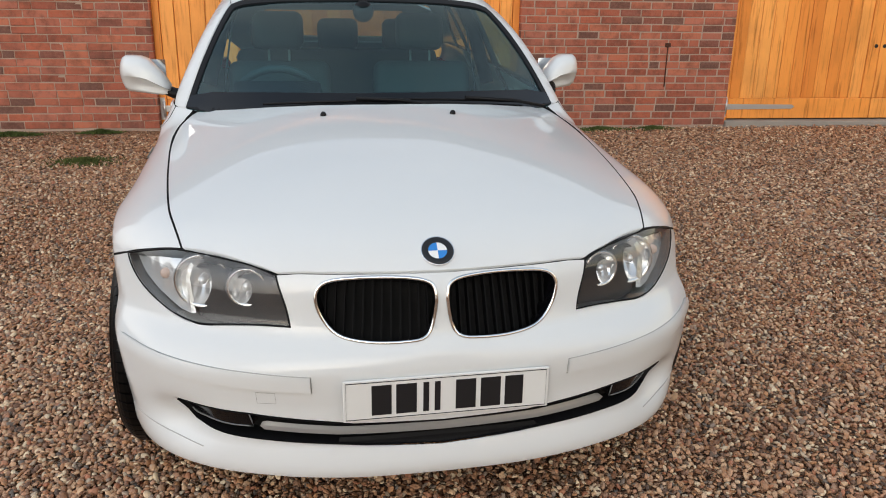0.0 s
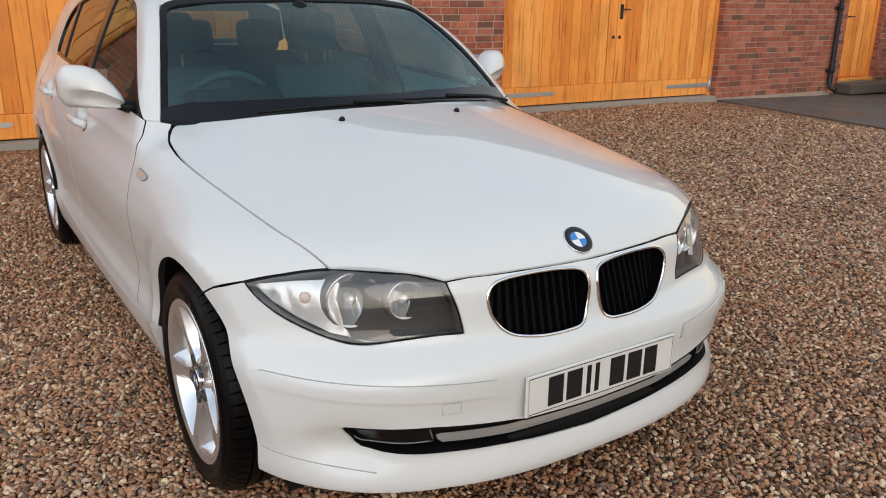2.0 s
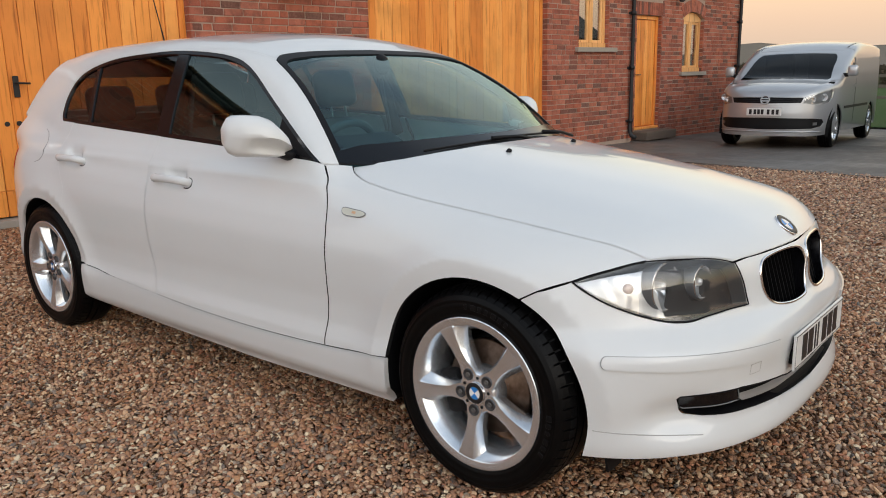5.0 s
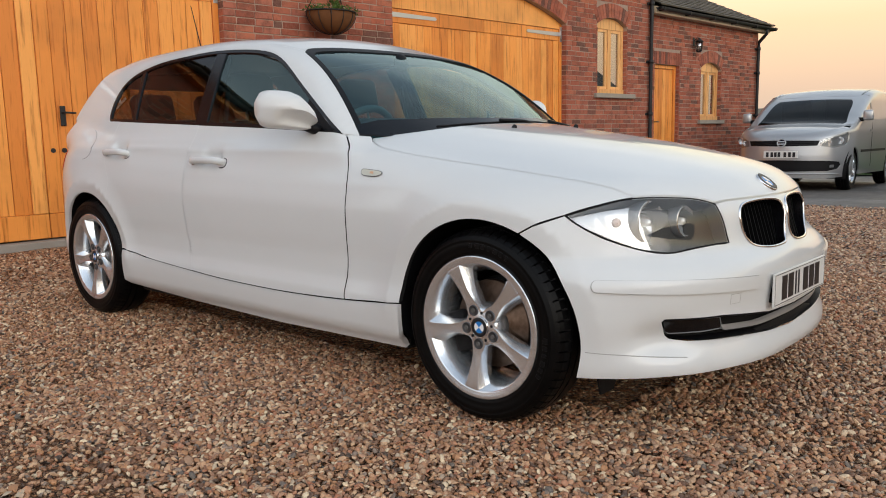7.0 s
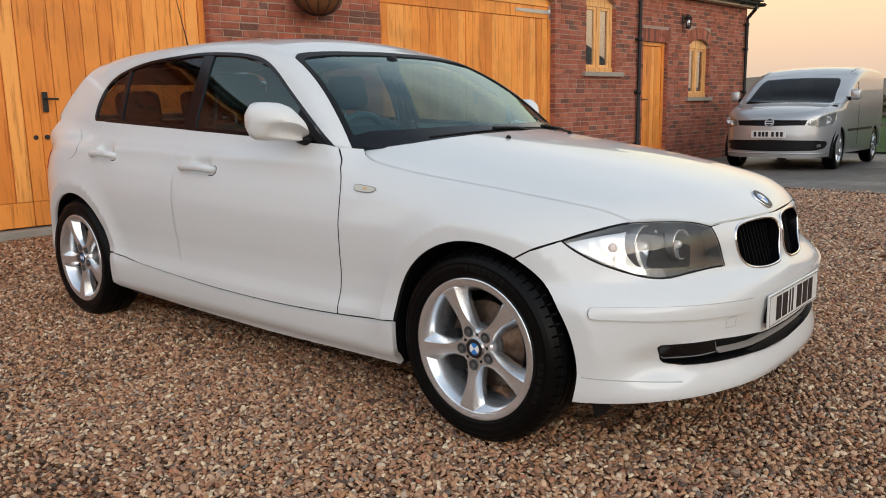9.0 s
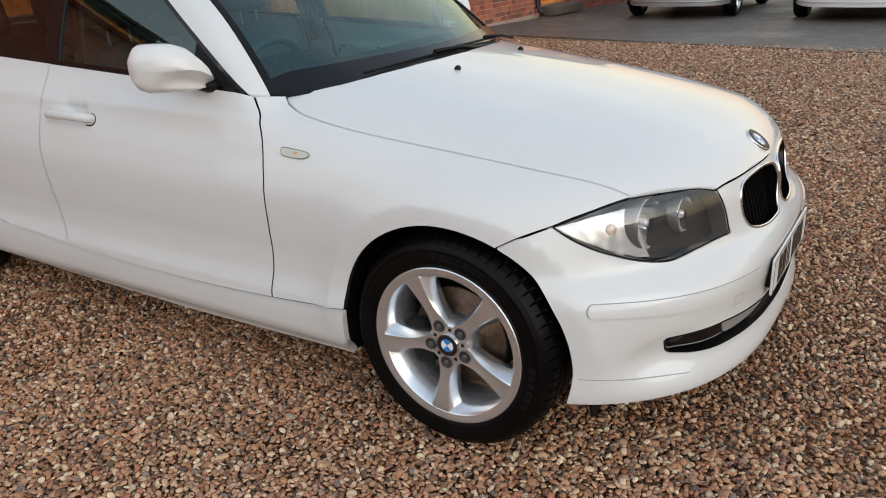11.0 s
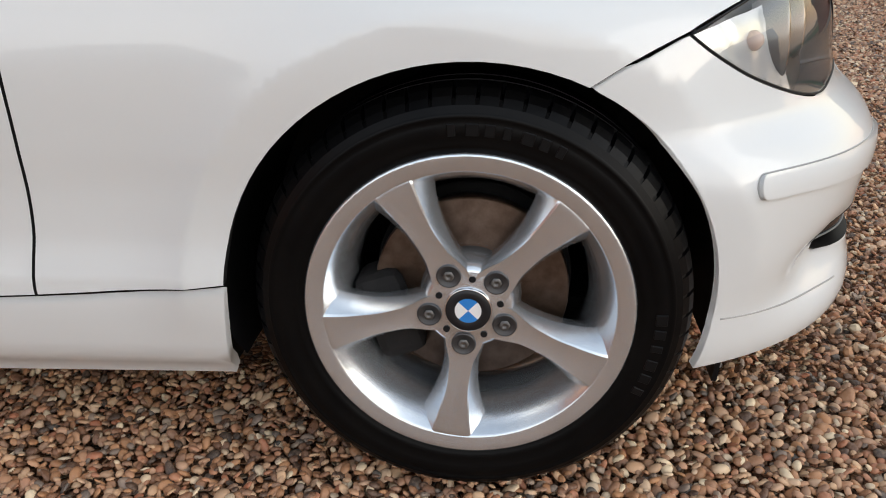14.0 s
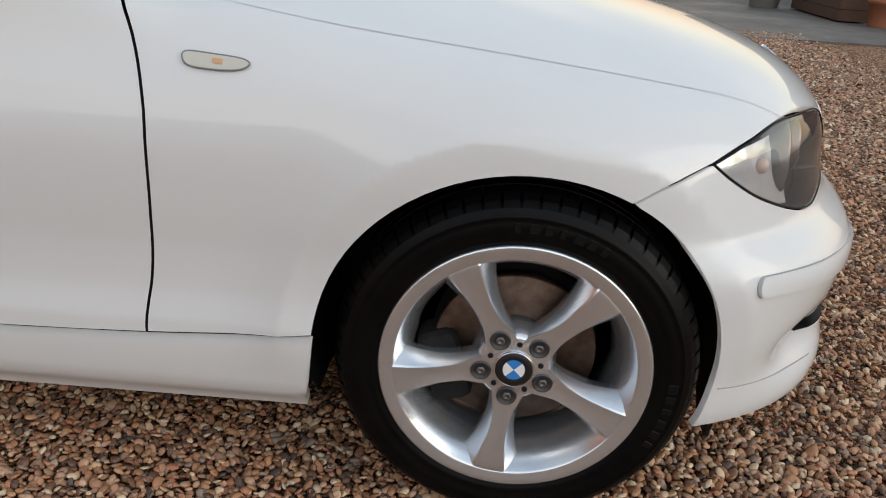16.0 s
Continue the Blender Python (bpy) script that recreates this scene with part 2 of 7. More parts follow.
def oak_material(name, how, tones=((0.76, 0.25, 0.045), (0.92, 0.35, 0.070), (0.96, 0.42, 0.105))):
    m = material(name, (0.46, 0.22, 0.06), 0.42, coat=0.15, spec=0.4)
    n = Nodes(m)
    if how == "object":
        rnd = n.add("ObjectInfo").outputs["Random"]
    else:
        rnd = n.add("NewGeometry").outputs["Random Per Island"]
    geo = n.add("NewGeometry").outputs["Position"]
    mp = n.add("Mapping", Vector=geo)
    mp.inputs["Scale"].default_value = (14, 14, 0.9)
    sh = n.add("VectorMath", Vector=mp.outputs[0])
    sh.operation = "ADD"
    cx = n.add("CombineXYZ", X=rnd, Y=rnd, Z=rnd)
    sc = n.add("VectorMath", Vector=cx.outputs[0])
    sc.operation = "SCALE"
    sc.inputs["Scale"].default_value = 31.0
    n.t.links.new(sc.outputs[0], sh.inputs[1])
    grain = n.noise(sh.outputs[0], 1.6, 8, 0.62).outputs[0]
    tone = n.ramp(rnd, [(0, tones[0]), (0.5, tones[1]), (1, tones[2])])
    g = n.ramp(grain, [(0.3, (0.5, 0.36, 0.26)), (0.45, (1, 1, 1)), (0.56, (1.03, 1.03, 1.03)), (0.72, (0.74, 0.6, 0.5))])
    c = n.mix(1.0, tone, g, "MULTIPLY")
    stain = n.noise(geo, 1.4, 5).outputs[0]
    n.base(n.mix(n.ramp(stain, [(0.5, (0, 0, 0)), (0.8, (0.45,) * 3)]), c, (0.27, 0.105, 0.025)))
    n.set("Normal", n.bump(grain, 0.15, 0.003))
    return m


OAK = oak_material("oiled_oak", "object")
OAK_PALE = oak_material("pale_window_oak", "object", ((0.78, 0.40, 0.14), (0.86, 0.47, 0.18), (0.92, 0.52, 0.21)))
BASKETWOOD = plain_noise("coir_liner", (0.19, 0.08, 0.03), (0.12, 0.05, 0.02), 12)


def gravel_material():
    m = material("gravel_bed", (0.3, 0.22, 0.17), 0.8, spec=0.3)
    n = Nodes(m)
    geo = n.add("NewGeometry").outputs["Position"]
    w = n.noise(geo, 25, 2).outputs["Color"]
    mixv = n.add("VectorMath", Vector=geo)
    mixv.operation = "MULTIPLY_ADD"
    mixv.inputs[1].default_value = (1, 1, 1)
    sc = n.add("VectorMath", Vector=w)
    sc.operation = "SCALE"
    sc.inputs["Scale"].default_value = 0.012
    n.t.links.new(sc.outputs[0], mixv.inputs[2])
    vo = n.add("TexVoronoi", Vector=mixv.outputs[0], Scale=62.0)
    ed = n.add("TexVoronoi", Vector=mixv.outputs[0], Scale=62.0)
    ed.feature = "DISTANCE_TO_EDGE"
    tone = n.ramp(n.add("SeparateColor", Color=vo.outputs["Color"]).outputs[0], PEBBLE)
    # shade between pebbles put into the colour: cell edges darkened, middles lifted
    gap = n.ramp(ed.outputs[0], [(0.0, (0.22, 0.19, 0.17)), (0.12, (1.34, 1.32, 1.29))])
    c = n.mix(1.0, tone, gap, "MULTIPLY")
    big = n.noise(geo, 0.55, 5).outputs[0]
    c = n.mix(n.ramp(big, [(0.4, (0, 0, 0)), (0.75, (0.2,) * 3)]), c, (0.24, 0.165, 0.12))
    n.base(c)
    n.set("Normal", n.bump(n.ramp(ed.outputs[0], [(0, (0,) * 3), (0.35, (1,) * 3)]), 1.0, 0.014))
    return m


PEBBLE = [(0.0, (0.057, 0.041, 0.032)), (0.15, (0.223, 0.102, 0.054)), (0.3, (0.479, 0.233, 0.107)), (0.46, (0.292, 0.158, 0.099)), (0.6, (0.675, 0.430, 0.250)), (0.75, (0.387, 0.136, 0.067)), (0.88, (0.831, 0.656, 0.433)), (0.95, (0.317, 0.229, 0.172)), (1.0, (0.088, 0.081, 0.072))]
GRAVEL = gravel_material()


def pebble_material():
    m = material("pebble", (0.3, 0.2, 0.15), 0.5, spec=0.45)
    n = Nodes(m)
    rnd = n.add("NewGeometry").outputs["Random Per Island"]
    geo = n.add("NewGeometry").outputs["Position"]
    t = n.ramp(rnd, PEBBLE)
    f = n.noise(geo, 170, 5, 0.6).outputs[0]
    n.base(n.mix(n.ramp(f, [(0.45, (0, 0, 0)), (0.75, (0.25,) * 3)]), t, (0.58, 0.42, 0.29)))
    n.set("Roughness", n.ramp(f, [(0.3, (0.30,) * 3), (0.7, (0.6,) * 3)]))
    return m


PEBBLES = pebble_material()


def paver_material():
    m = material("wet_concrete_setts", (0.13, 0.125, 0.12), 0.55)
    n = Nodes(m)
    geo = n.add("NewGeometry").outputs["Position"]
    br = n.add("TexBrick", Vector=geo, Scale=1.0)
    br.inputs["Brick Width"].default_value, br.inputs["Row Height"].default_value = 0.2, 0.1
    br.inputs["Mortar Size"].default_value = 0.004
    br.inputs["Color1"].default_value = (0.15, 0.135, 0.118, 1)
    br.inputs["Color2"].default_value = (0.10, 0.09, 0.08, 1)
    br.inputs["Mortar"].default_value = (0.07, 0.065, 0.06, 1)
    a = n.noise(geo, 0.9, 6, 0.6).outputs[0]
    n.base(n.mix(n.ramp(a, [(0.4, (0, 0, 0)), (0.7, (0.7,) * 3)]), br.outputs[0], (0.14, 0.122, 0.104)))
    n.set("Roughness", n.ramp(a, [(0.35, (0.42,) * 3), (0.65, (0.72,) * 3)]))
    n.set("Normal", n.bump(n.noise(geo, 60, 4).outputs[0], 0.25, 0.004))
    return m


PAVER = paver_material()

# ---- geometry helpers ----
def mesh_from(bm, name, smooth=False):
    me = bpy.data.meshes.new(name)
    bm.normal_update()
    bm.to_mesh(me)
    bm.free()
    if smooth:
        me.polygons.foreach_set("use_smooth", [True] * len(me.polygons))
    return me


def part(name, bm, mat, parent=None, label="", smooth=False):
    """Links a bmesh (or mesh) as one mesh object under a thing or a part."""
    me = bm if isinstance(bm, bpy.types.Mesh) else mesh_from(bm, name, smooth)
    if mat is not None and not me.materials:
        me.materials.append(mat)
    ob = new(name, me)
    ob.parent = parent
    if label:
        ob["label"] = label
    return ob


def thing(name, m, label, category, group="", kind=""):
    ob = new(name)
    ob.empty_display_size = 0.1
    ob.matrix_world = m
    return tagged(ob, label, category, group, kind)


def box(x0, x1, y0, y1, z0, z1, bevel=0.0, bm=None, seg=1):
    b = bmesh.new()
    m = Matrix.LocRotScale(((x0 + x1) / 2, (y0 + y1) / 2, (z0 + z1) / 2), None, (x1 - x0, y1 - y0, z1 - z0))
    bmesh.ops.create_cube(b, size=1.0, matrix=m)
    if bevel:
        bmesh.ops.bevel(b, geom=b.edges[:], offset=bevel, segments=seg, affect="EDGES", profile=0.5)
    return join(bm, b)


def join(bm, b):
    if bm is None:
        return b
    me = bpy.data.meshes.new("t")
    b.to_mesh(me)
    b.free()
    bm.from_mesh(me)
    bpy.data.meshes.remove(me)
    return bm


def cyl(p0, p1, r0, r1=None, seg=16, bm=None, caps=True):
    p0, p1 = Vector(p0), Vector(p1)
    b = bmesh.new()
    d = p1 - p0
    m = Matrix.Translation((p0 + p1) / 2) @ d.to_track_quat("Z", "Y").to_matrix().to_4x4()
    bmesh.ops.create_cone(b, cap_ends=caps, segments=seg, radius1=r0, radius2=r0 if r1 is None else r1, depth=d.length, matrix=m)
    for f in b.faces:
        f.smooth = len(f.verts) == 4
    return join(bm, b)


def lathe(profile, seg=48, axis="x", bm=None, closed=False):
    """Turns (radius, along) pairs round the x axis (or z)."""
    b = bmesh.new()
    rings = []
    for r, h in profile:
        ring = []
        for i in range(seg):
            a = 2 * math.pi * i / seg
            c, s = r * math.cos(a), r * math.sin(a)
            ring.append(b.verts.new((h, c, s) if axis == "x" else (c, s, h)))
        rings.append(ring)
    n = len(rings)
    for j in range(n if closed else n - 1):
        p, q = rings[j], rings[(j + 1) % n]
        for i in range(seg):
            k = (i + 1) % seg
            f = b.faces.new((p[i], p[k], q[k], q[i]))
            f.smooth = True
    bmesh.ops.recalc_face_normals(b, faces=b.faces[:])
    return join(bm, b)


def tube(points, r, seg=8, bm=None, closed=False, flat=1.0):
    """A round bar along a line of points."""
    pts = [Vector(p) for p in points]
    b = bmesh.new()
    rings = []
    n = len(pts)
    up = Vector((0, 0, 1))
    for i, p in enumerate(pts):
        if closed:
            t = pts[(i + 1) % n] - pts[i - 1]
        else:
            t = pts[min(i + 1, n - 1)] - pts[max(i - 1, 0)]
        t.normalize()
        a = up - t * up.dot(t)
        if a.length < 1e-3:
            a = Vector((1, 0, 0)) - t * t.x
        a.normalize()
        c = t.cross(a)
        rad = r[i] if isinstance(r, (list, tuple)) else r
        rings.append([b.verts.new(p + (a * math.cos(2 * math.pi * k / seg) * flat + c * math.sin(2 * math.pi * k / seg)) * rad) for k in range(seg)])
    for j in range(n if closed else n - 1):
        p, q = rings[j], rings[(j + 1) % n]
        for i in range(seg):
            k = (i + 1) % seg
            b.faces.new((p[i], p[k], q[k], q[i])).smooth = True
    if not closed:
        b.faces.new(rings[0])
        b.faces.new(rings[-1][::-1])
    bmesh.ops.recalc_face_normals(b, faces=b.faces[:])
    return join(bm, b)


def plate(outline, depth, axis=1, at=0.0, bevel=0.0, bm=None):
    """A flat outline of (u, v) pairs, thick along the axis: 0 gives (at, u, v), 1 gives (u, at, v), 2 gives (u, v, at)."""
    b = bmesh.new()

    def place(u, v, w):
        return (w, u, v) if axis == 0 else (u, w, v) if axis == 1 else (u, v, w)
    lo = [b.verts.new(place(u, v, at)) for u, v in outline]
    hi = [b.verts.new(place(u, v, at + depth)) for u, v in outline]
    n = len(outline)
    f0 = b.faces.new(lo)
    f1 = b.faces.new(hi[::-1])
    for i in range(n):
        k = (i + 1) % n
        b.faces.new((lo[k], lo[i], hi[i], hi[k]))
    bmesh.ops.recalc_face_normals(b, faces=b.faces[:])
    if bevel:
        bmesh.ops.bevel(b, geom=[e for f in (f0, f1) for e in f.edges], offset=bevel, segments=2, affect="EDGES")
    return join(bm, b)


def pchip(xs, ys):
    """A smooth curve through the given pairs."""
    xs, ys = np.array(xs, float), np.array(ys, float)
    h = np.diff(xs)
    d = np.diff(ys) / h
    m = np.zeros(len(xs))
    m[0], m[-1] = d[0], d[-1]
    for i in range(1, len(xs) - 1):
        if d[i - 1] * d[i] > 0:
            w1, w2 = 2 * h[i] + h[i - 1], h[i] + 2 * h[i - 1]
            m[i] = (w1 + w2) / (w1 / d[i - 1] + w2 / d[i])

    def f(x):
        x = np.clip(np.asarray(x, float), xs[0], xs[-1])
        i = np.clip(np.searchsorted(xs, x) - 1, 0, len(h) - 1)
        t = (x - xs[i]) / h[i]
        return (ys[i] * (1 + 2 * t) * (1 - t) ** 2 + h[i] * m[i] * t * (1 - t) ** 2 + ys[i + 1] * t * t * (3 - 2 * t) + h[i] * m[i + 1] * t * t * (t - 1))
    return f


def sstep(a, b, x):
    t = np.clip((x - a) / (b - a), 0, 1)
    return t * t * (3 - 2 * t)


def smax(a, b, k):
    h = np.maximum(k - np.abs(a - b), 0) / k
    return np.maximum(a, b) + h * h * k * 0.25

# ---- ground ----
def fall(x):
    """The yard drops slightly beyond the gravel."""
    return -0.02 * min(max(x - 7.0, 0.0), 8.0)


def sheet(xs, ys, height):
    b = bmesh.new()
    rows = [[b.verts.new((x, y, height(x, y))) for x in xs] for y in ys]
    for r0, r1 in zip(rows, rows[1:]):
        for i in range(len(xs) - 1):
            b.faces.new((r0[i], r0[i + 1], r1[i + 1], r1[i]))
    return b


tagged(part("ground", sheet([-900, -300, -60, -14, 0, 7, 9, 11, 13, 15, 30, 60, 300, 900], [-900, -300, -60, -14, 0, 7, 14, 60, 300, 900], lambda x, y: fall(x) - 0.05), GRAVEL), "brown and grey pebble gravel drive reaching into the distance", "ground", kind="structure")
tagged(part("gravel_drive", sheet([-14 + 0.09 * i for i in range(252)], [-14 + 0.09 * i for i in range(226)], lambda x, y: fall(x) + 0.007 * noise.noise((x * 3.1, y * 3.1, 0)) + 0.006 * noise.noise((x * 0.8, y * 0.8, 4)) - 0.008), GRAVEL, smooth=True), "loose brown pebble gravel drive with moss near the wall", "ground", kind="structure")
pav = bmesh.new()
edge = [(8.05, 5.75), (7.05, 0.0), (6.78, -2.6), (6.74, -7.0)]
top, low = [], []
for x in (None, 9, 11, 13, 15, 34):
    for rows, dz in ((top, 0.014), (low, -0.06)):
        rows.append([pav.verts.new((ex if x is None else x, ey, fall(ex if x is None else x) + dz)) for ex, ey in edge])
for r0, r1 in zip(top, top[1:]):
    for i in range(3):
        pav.faces.new((r0[i], r0[i + 1], r1[i + 1], r1[i]))
for i in range(3):
    pav.faces.new((top[0][i], low[0][i], low[0][i + 1], top[0][i + 1]))
bmesh.ops.recalc_face_normals(pav, faces=pav.faces[:])
tagged(part("pavement", pav, PAVER), "grey damp concrete block paving beside the gravel", "pavement", kind="structure")
tagged(part("lawn", sheet([16.5, 30, 60, 120], [-60, -20, 0, 5, 40], lambda x, y: fall(x) + 0.05), GRASS), "strip of short green grass beyond the paving", "grass", kind="structure")


def far_ridge(name, x, y0, y1, h, seed, mat, label, z=-0.4):
    """A long low rise far beyond the yard, with a ragged top."""
    b = bmesh.new()
    n = 90
    lo, hi, bk = [], [], []
    for i in range(n + 1):
        y = y0 + (y1 - y0) * i / n
        t = h * (0.65 + 0.35 * noise.noise((y * 3.1 / (y1 - y0) * 4, seed, 0))) + h * 0.12 * noise.noise((y * 60 / (y1 - y0), seed, 3))
        lo.append(b.verts.new((x, y, z)))
        hi.append(b.verts.new((x + h * 2.2, y, z + t)))
        bk.append(b.verts.new((x + h * 5, y, z)))
    for i in range(n):
        b.faces.new((lo[i], lo[i + 1], hi[i + 1], hi[i]))
        b.faces.new((hi[i], hi[i + 1], bk[i + 1], bk[i]))
    bmesh.ops.recalc_face_normals(b, faces=b.faces[:])
    return tagged(part(name, b, mat), label, "hill", kind="structure")


far_ridge("backdrop_hill", 420, -500, 900, 17, 2.0, FIELD, "hazy brown far hillside under the dusk sky")
far_ridge("backdrop_field", 160, -260, 300, 4.2, 9.0, FIELD, "dull brown field rising beyond the yard")


def hedge(name, pts, h, w, seed, label):
    """A ragged hedge of many small leaf clumps along a line."""
    rng = np.random.RandomState(seed)
    n = int(sum(math.dist(a, c) for a, c in zip(pts, pts[1:])) * 260 * h)
    vs, fs = [], []
    for k in range(n):
        s = rng.rand() * (len(pts) - 1)
        i = int(s)
        t = s - i
        x = pts[i][0] * (1 - t) + pts[i + 1][0] * t + (rng.rand() - 0.5) * w
        y = pts[i][1] * (1 - t) + pts[i + 1][1] * t + (rng.rand() - 0.5) * w
        top = h * (0.7 + 0.5 * noise.noise((x * 0.35, y * 0.35, seed)))
        z = fall(x) + top * rng.rand() ** 0.6
        d = rng.randn(3) * 0.10
        e = rng.randn(3) * 0.10
        q = len(vs)
        vs += [(x, y, z), (x + d[0], y + d[1], z + d[2]), (x + e[0], y + e[1], z + e[2])]
        fs.append((q, q + 1, q + 2))
    me = bpy.data.meshes.new(name)
    me.from_pydata(vs, [], fs)
    return tagged(part(name, me, HEDGE), label, "hedge", kind="stuff")


hedge("hedge", [(46, -30), (48, 6), (50, 22), (52, 60)], 1.7, 2.0, 4, "ragged brown winter hedge behind the lawn")
hedge("far_trees", [(118, 70), (122, 84), (124, 92)], 7.0, 8.0, 6, "dark clump of far trees on the rise")


def rail_fence(y0, y1, x):
    g = thing("field_fence", pose(0, 0, 0), "weathered grey post and rail fence beside the lawn", "fence")
    n = int((y1 - y0) / 1.8)
    for i in range(n + 1):
        y = y0 + 1.8 * i
        part("post", box(x - 0.05, x + 0.05, y - 0.05, y + 0.05, fall(x) - 0.1, fall(x) + 1.15, 0.008), FENCEWOOD, g)
    for z in (0.4, 0.72, 1.02):
        for i in range(n):
            y = y0 + 1.8 * i
            part("rail", box(x - 0.075, x - 0.052, y - 0.02, y + 1.78, fall(x) + z - 0.045, fall(x) + z + 0.045, 0.005), FENCEWOOD, g)


FENCEWOOD = plain_noise("weathered_fence_wood", (0.2, 0.17, 0.13), (0.13, 0.11, 0.085), 8)
rail_fence(-18, 10.9, 24)

# ---- brick barn: u along its front, depth into it, z up ----
BARN = pose(0, 5.82, 0, 0, 0, -3.66)
SET = 0.16          # the lower range stands back by this
END1, END2, LEFT = 10.42, 15.05, -6.2
GATES = ((-1.57, 2.07), (4.38, 7.93))
SPRING, RISE = 2.58, 0.36
COURSE, LONG, JOINT = 0.075, 0.225, 0.010


def arch_z(u, u0, u1, spring, rise):
    """Height of a flat arch over an opening."""
    half = (u1 - u0) / 2
    r = (half * half + rise * rise) / (2 * rise)
    d = u - (u0 + u1) / 2
    return spring + rise - r + math.sqrt(max(r * r - d * d, 0))


OPEN1 = [(a, b, 0.0, SPRING, RISE) for a, b in GATES] + [(8.76, 9.62, 1.56, 2.66, 0.12)]
OPEN2 = [(10.80, 11.68, 0.12, 2.14, 0.0), (12.53, 13.37, 1.13, 2.14, 0.12)]
ARCHBAND = 0.235


def wall_mesh(u0, u1, top, openings, y0, thick):
    """A wall of upright strips with its openings left free, joined at the ends."""
    b = bmesh.new()
    cuts = {u0, u1}
    for a, c, z0, z1, rise in openings:
        n = 24 if rise else 1
        cuts |= {a + (c - a) * i / n for i in range(n + 1)}
    cuts = sorted(cuts)
    for p, q in zip(cuts, cuts[1:]):
        mid = (p + q) / 2
        spans = [(-0.3, top)]
        for a, c, z0, z1, rise in openings:
            if a - 1e-6 < mid < c + 1e-6:
                hi = (arch_z(p, a, c, z1, rise), arch_z(q, a, c, z1, rise)) if rise else (z1, z1)
                spans = [(-0.3, z0), (hi, top)] if z0 > 0 else [(hi, top)]
        for lo, hi in spans:
            lo = lo if isinstance(lo, tuple) else (lo, lo)
            vs = [b.verts.new((x, y, z)) for y in (y0, y0 + thick) for x, z in ((p, lo[0]), (q, lo[1]), (q, hi), (p, hi))]
            for f in ((0, 1, 2, 3), (7, 6, 5, 4), (0, 4, 5, 1), (3, 2, 6, 7), (1, 5, 6, 2), (0, 3, 7, 4)):
                b.faces.new([vs[i] for i in f])
    bmesh.ops.remove_doubles(b, verts=b.verts[:], dist=1e-4)
    return b


wall_a = tagged(part("wall_barn", wall_mesh(LEFT, END1, 3.55, OPEN1, 0.0045, 0.3235), MORTAR), "red brick barn wall with dark burnt headers and pale mortar", "wall", kind="structure")
wall_b = tagged(part("wall_low_range", wall_mesh(END1 - 0.02, END2, 3.1, OPEN2, SET + 0.0045, 0.3035), MORTAR), "red brick wall of the lower range with pale mortar", "wall", kind="structure")
wall_c = tagged(part("wall_end", box(END2 - 0.3, END2, SET + 0.309, 6.0, -0.3, 3.1), MORTAR), "red brick end wall of the lower range", "wall", kind="structure")
wall_d = tagged(part("wall_back", box(LEFT, END2 - 0.3, 6.0, 6.3, -0.3, 3.5), MORTAR), "plain rear wall of the barn", "wall", kind="structure")
wall_e = tagged(part("wall_side", box(LEFT, LEFT + 0.3, 0.33, 6.0, -0.3, 3.55), MORTAR), "plain side wall of the barn", "wall", kind="structure")
for w in (wall_a, wall_b, wall_c, wall_d, wall_e):
    w.matrix_world = BARN


def reveals(openings, y0, y1, wall):
    """Bricks that line the sides of the openings."""
    b = bmesh.new()
    rng = random.Random(31)
    for a, c, lo, hi, rise in openings:
        for e, d in ((a, -1), (c, 1)):
            z = max(lo, 0.02)
            while z + 0.065 < hi:
                p = rng.uniform(0.001, 0.004)
                box(min(e - d * p, e + d * 0.04), max(e - d * p, e + d * 0.04), y0, y1, z, z + 0.065, 0.0, b)
                z += 0.075
    ob = part("reveal_bricks", b, BRICK_I, wall)
    ob["kind"] = "stuff"


def brick_ok(u0, u1, z0, z1, openings):
    """The free stretch of a brick between the openings, or None."""
    for a, c, lo, hi, rise in openings:
        if z1 <= lo + 0.004:
            continue
        mid = min(max((u0 + u1) / 2, a), c)
        topz = (max(arch_z(min(max(u, a), c), a, c, hi, rise) for u in (u0, u1, mid)) if rise else hi) + ARCHBAND
        if z0 >= topz:
            continue
        grow = 0.0 if z1 < hi + 0.02 else 0.02
        if u1 > a - grow and u0 < c + grow:
            if u0 < a - grow - 0.015:
                u1 = a - grow - 0.004
            elif u1 > c + grow + 0.015:
                u0 = c + grow + 0.004
            else:
                return None
    return (u0, u1) if u1 - u0 > 0.011 else None


reveals(OPEN1, 0.002, 0.088, wall_a)
reveals(OPEN2, SET + 0.002, SET + 0.066, wall_b)
BRICK_MESH = {}


def brick_mesh(length):
    key = round(length, 2)
    if key not in BRICK_MESH:
        b = box(-key / 2, key / 2, -0.004, 0.03, -0.0325, 0.0325, 0.004)
        BRICK_MESH[key] = mesh_from(b, "brick")
        BRICK_MESH[key].materials.append(BRICK_O)
    return BRICK_MESH[key]


